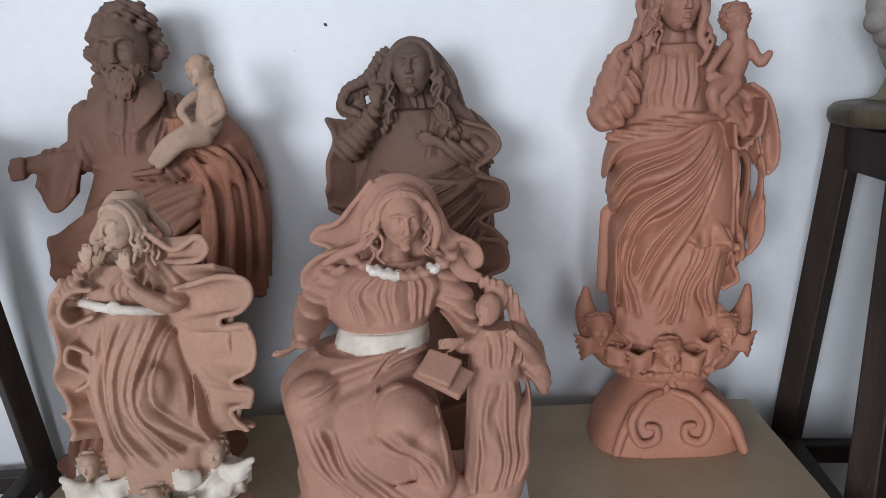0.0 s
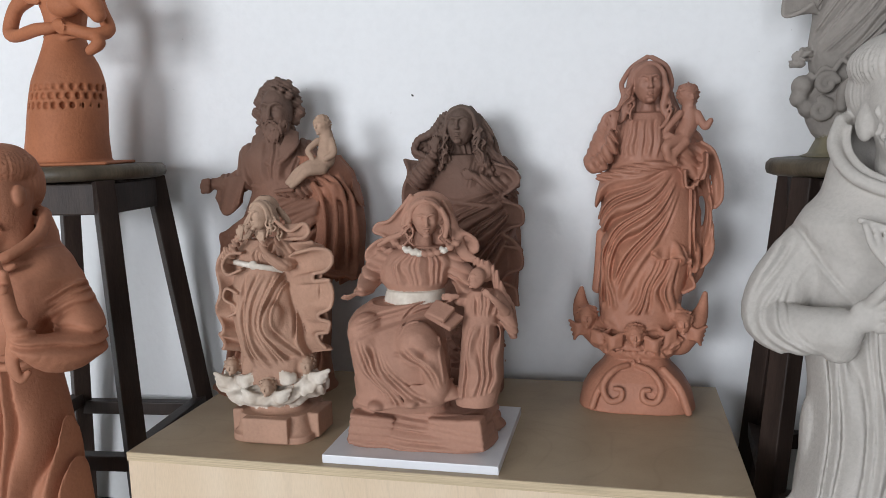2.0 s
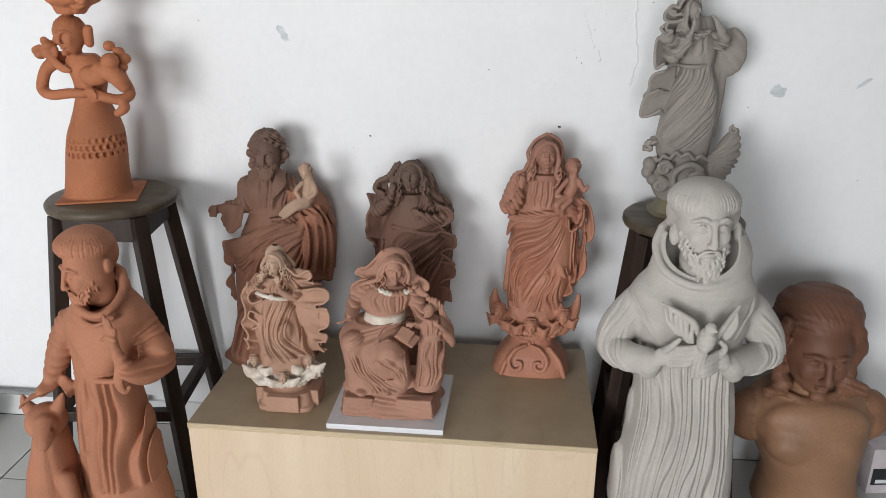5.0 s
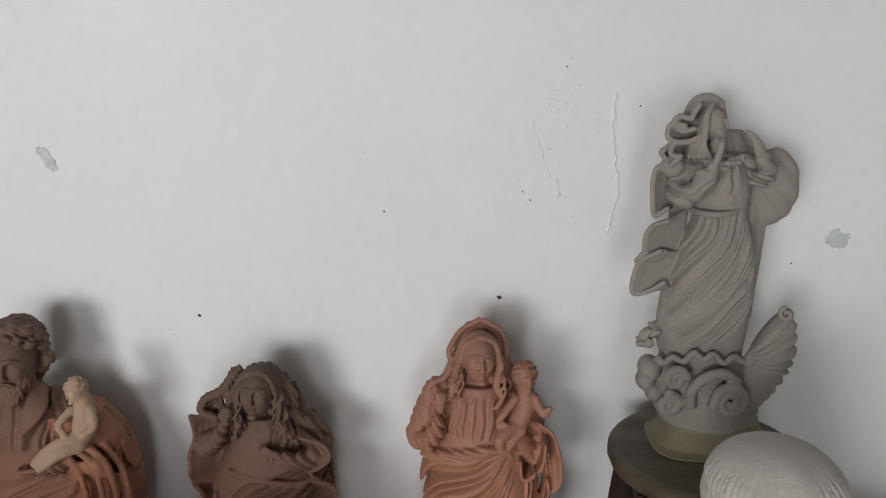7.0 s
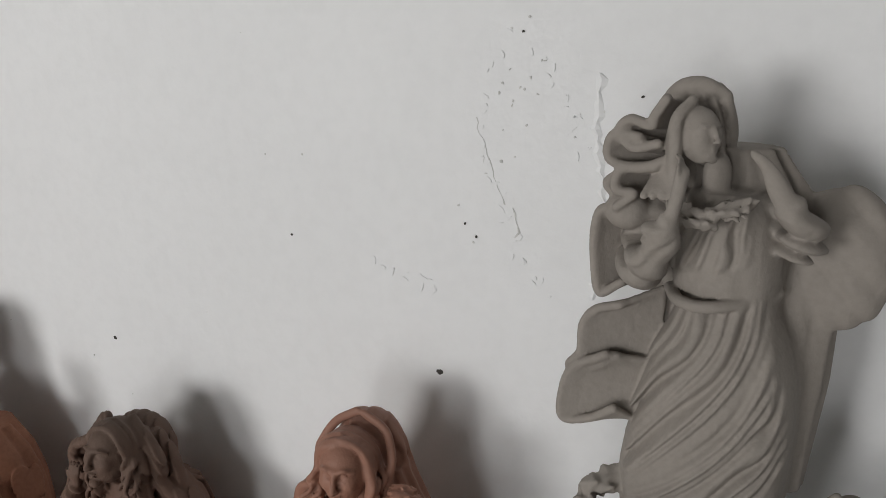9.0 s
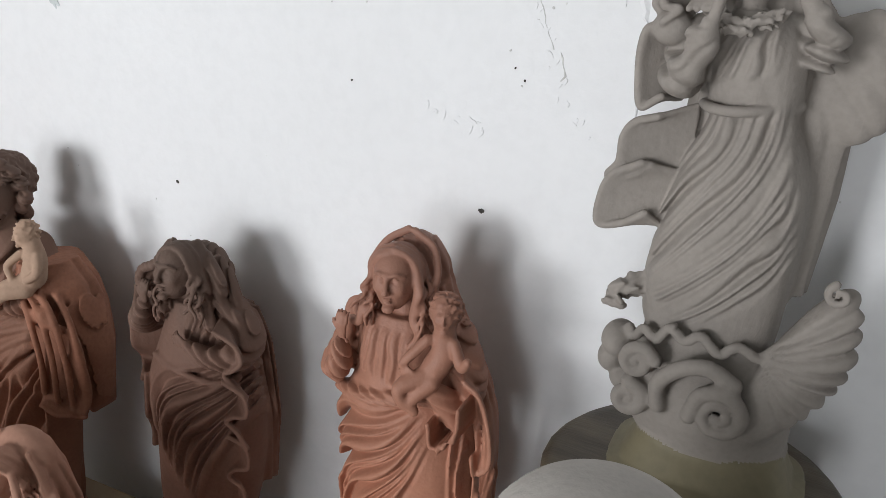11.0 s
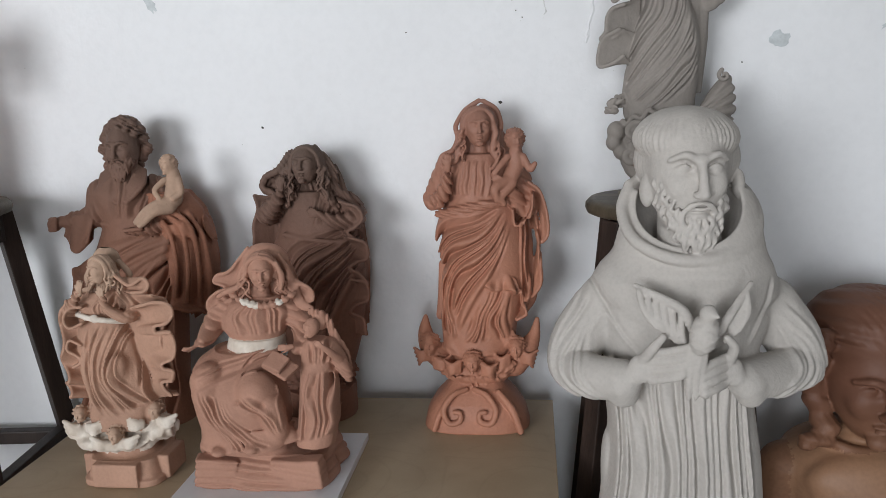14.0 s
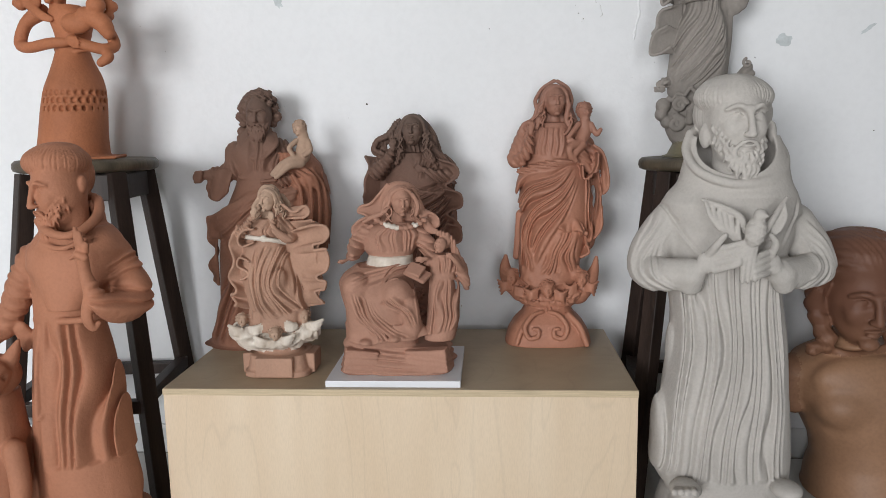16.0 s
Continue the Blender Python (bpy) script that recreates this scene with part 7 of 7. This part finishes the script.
# ---- marks on the wall ----
def flake(name, x, z, w, h, turn, seed, mat, label=""):
    """A chip in the paint with a ragged outline, a hair proud of the wall."""
    rnd = random.Random(seed)
    bm = bmesh.new()
    n = 18
    ring = []
    for i in range(n):
        a = 2 * math.pi * i / n
        r = 1 + rnd.uniform(-0.28, 0.22)
        u, v = w * r * math.cos(a), h * r * math.sin(a)
        t = radians(turn)
        ring.append((x + u * math.cos(t) - v * math.sin(t), z + u * math.sin(t) + v * math.cos(t)))
    front = [bm.verts.new((p, WALL - 0.0012, q)) for p, q in ring]
    back = [bm.verts.new((p, WALL - 0.0001, q)) for p, q in ring]
    bm.faces.new(front)
    for i in range(n):
        bm.faces.new((front[i], back[i], back[(i + 1) % n], front[(i + 1) % n]))
    bmesh.ops.recalc_face_normals(bm, faces=bm.faces[:])
    return part(name, bm, mat, wall_back, label)


flake("paint_chip", -0.365, 1.268, 0.010, 0.026, 32, 1, CHIP, "bare grey plaster chip")
flake("paint_chip", 0.958, 1.135, 0.019, 0.016, 8, 2, CHIP, "bare grey plaster chip")
flake("paint_chip", 1.17, 1.16, 0.022, 0.005, 35, 3, CHIP, "bare grey plaster chip")
flake("nail_hole", -0.131, 0.991, 0.0026, 0.0028, 0, 4, PIT)
flake("nail_hole", 0.396, 1.028, 0.004, 0.0032, -20, 5, PIT)

def crack(name, pts, wide, mat, seed):
    """A ragged ribbon of plaster along points (x, z) of the wall."""
    rnd = random.Random(seed)
    fine = []
    for (x0, z0), (x1, z1) in zip(pts, pts[1:]):
        n = max(2, int(math.hypot(x1 - x0, z1 - z0) / 0.006))
        fine += [(x0 + (x1 - x0) * i / n + rnd.uniform(-1, 1) * 0.002, z0 + (z1 - z0) * i / n) for i in range(n)]
    bm = bmesh.new()
    rows = []
    for x, z in fine:
        w = wide * rnd.uniform(0.2, 1.0)
        rows.append([bm.verts.new((x - w, WALL - 0.0002, z)), bm.verts.new((x, WALL - 0.0002 - wide * 0.3, z)), bm.verts.new((x + w, WALL - 0.0002, z))])
    for a, c in zip(rows, rows[1:]):
        bm.faces.new((a[0], a[1], c[1], c[0]))
        bm.faces.new((a[1], a[2], c[2], c[1]))
    bmesh.ops.recalc_face_normals(bm, faces=bm.faces[:])
    return part(name, bm, mat, wall_back)


crack("plaster_ridge", [(0.577, 1.377), (0.575, 1.317), (0.583, 1.262), (0.591, 1.214), (0.584, 1.185), (0.574, 1.137)], 0.006, PLASTER, 1)
crack("plaster_crack", [(0.445, 1.331), (0.463, 1.28), (0.478, 1.233)], 0.0011, CRACK, 2)
crack("plaster_crack", [(0.488, 1.236), (0.494, 1.209), (0.488, 1.197)], 0.0018, CRACK, 3)
rnd = random.Random(12)
for i in range(20):
    u = rnd.random()
    flake("speck", 0.50 - 0.07 * u + rnd.uniform(-0.03, 0.03), 1.40 - 0.2 * u + rnd.uniform(-0.04, 0.04), rnd.uniform(0.0006, 0.0018), rnd.uniform(0.0006, 0.0018), rnd.uniform(0, 90), i, CRACK)
for i, (x, z) in enumerate(((0.498, 1.417), (0.618, 1.355), (0.432, 1.214), (0.445, 1.2), (0.888, 1.092), (-0.6, 1.3), (0.2, 1.18), (1.2, 0.9))):
    flake("speck", x, z, 0.0016, 0.0012, 30 * i, 50 + i, PIT)
for i in range(26):
    flake("speck", rnd.uniform(-1.4, 1.5), rnd.uniform(0.75, 1.6), rnd.uniform(0.0005, 0.0013), rnd.uniform(0.0005, 0.0013), 0, 80 + i, CRACK)

# peeling paint in two wandering trails
for trail, (x0, z0, x1, z1, bow) in enumerate(((0.493, 1.417, 0.477, 1.25, -0.03), (0.477, 1.25, 0.54, 1.13, -0.02), (0.5, 1.4, 0.556, 1.3, 0.02), (0.3, 1.16, 0.4, 1.13, 0.01))):
    for i in range(13):
        k = (i + rnd.random()) / 13
        flake("peeling", x0 + (x1 - x0) * k + bow * math.sin(math.pi * k) + rnd.gauss(0, 0.005), z0 + (z1 - z0) * k + rnd.gauss(0, 0.005),
              rnd.uniform(0.0015, 0.005), rnd.uniform(0.0006, 0.0018), rnd.uniform(0, 180), 300 + 20 * trail + i, PLASTER)

# ---- clutter by the wall ----
pipe("hose", [(-2.3, 0.5, 0.014), (-1.9, 0.51, 0.05), (-1.72, 0.5, 0.11), (-1.6, 0.49, 0.135), (-1.5, 0.49, 0.132), (-1.45, 0.5, 0.1), (-1.43, 0.51, 0.06)], 0.012, RUBBER, "dark rubber hose lying against the wall", "hose")
pipe("conduit", [(-3.1, 0.53, 0.1), (-2.2, 0.53, 0.098), (-1.5, 0.53, 0.1), (-0.9, 0.53, 0.097)], 0.009, CABLE, "grey cable conduit along the baseboard", "cable")
carton = new("carton")
carton.matrix_basis = pose(1.375, 0.46, 0, 0, 0, 8)
tagged(carton, "small pale carton with a dark label on floor", "box")
part("body", box((-0.05, -0.035, 0), (0.05, 0.035, 0.15), 0.0015), CARTON, carton)
part("label", box((-0.042, -0.0362, 0.03), (0.036, -0.0352, 0.085)), BLACK, carton, "black printed label")
part("label", box((-0.03, -0.0372, 0.036), (0.012, -0.0364, 0.048)), WHITEBOARD, carton, "white strip")

# ---- floor tiles ----
SIDE = 0.33


def tile_mesh():
    bm = box((-SIDE / 2 + 0.0025, -SIDE / 2 + 0.0025, -0.006), (SIDE / 2 - 0.0025, SIDE / 2 - 0.0025, 0.0), 0.0015)
    me = bpy.data.meshes.new("tile")
    bm.to_mesh(me)
    bm.free()
    me.materials.append(TILE)
    return me


TILE_MESH = tile_mesh()
rest = bmesh.new()
for i in range(23):
    for j in range(19):
        x, y = LEFT + SIDE * (i + 0.5), WALL - 0.012 - SIDE * (j + 0.5)
        if x > RIGHT or y < FRONT:
            continue
        if j < 13:
            t = new("tile", TILE_MESH)
            t.parent = floor
            t.matrix_basis = pose(x, y, 0)
        else:
            tile = box((x - SIDE / 2 + 0.0025, y - SIDE / 2 + 0.0025, -0.006), (x + SIDE / 2 - 0.0025, y + SIDE / 2 - 0.0025, 0.0))
            me = bpy.data.meshes.new("tile")
            tile.to_mesh(me)
            tile.free()
            rest.from_mesh(me)
            bpy.data.meshes.remove(me)
tagged(part("far_tiles", rest, TILE, floor), kind="stuff")
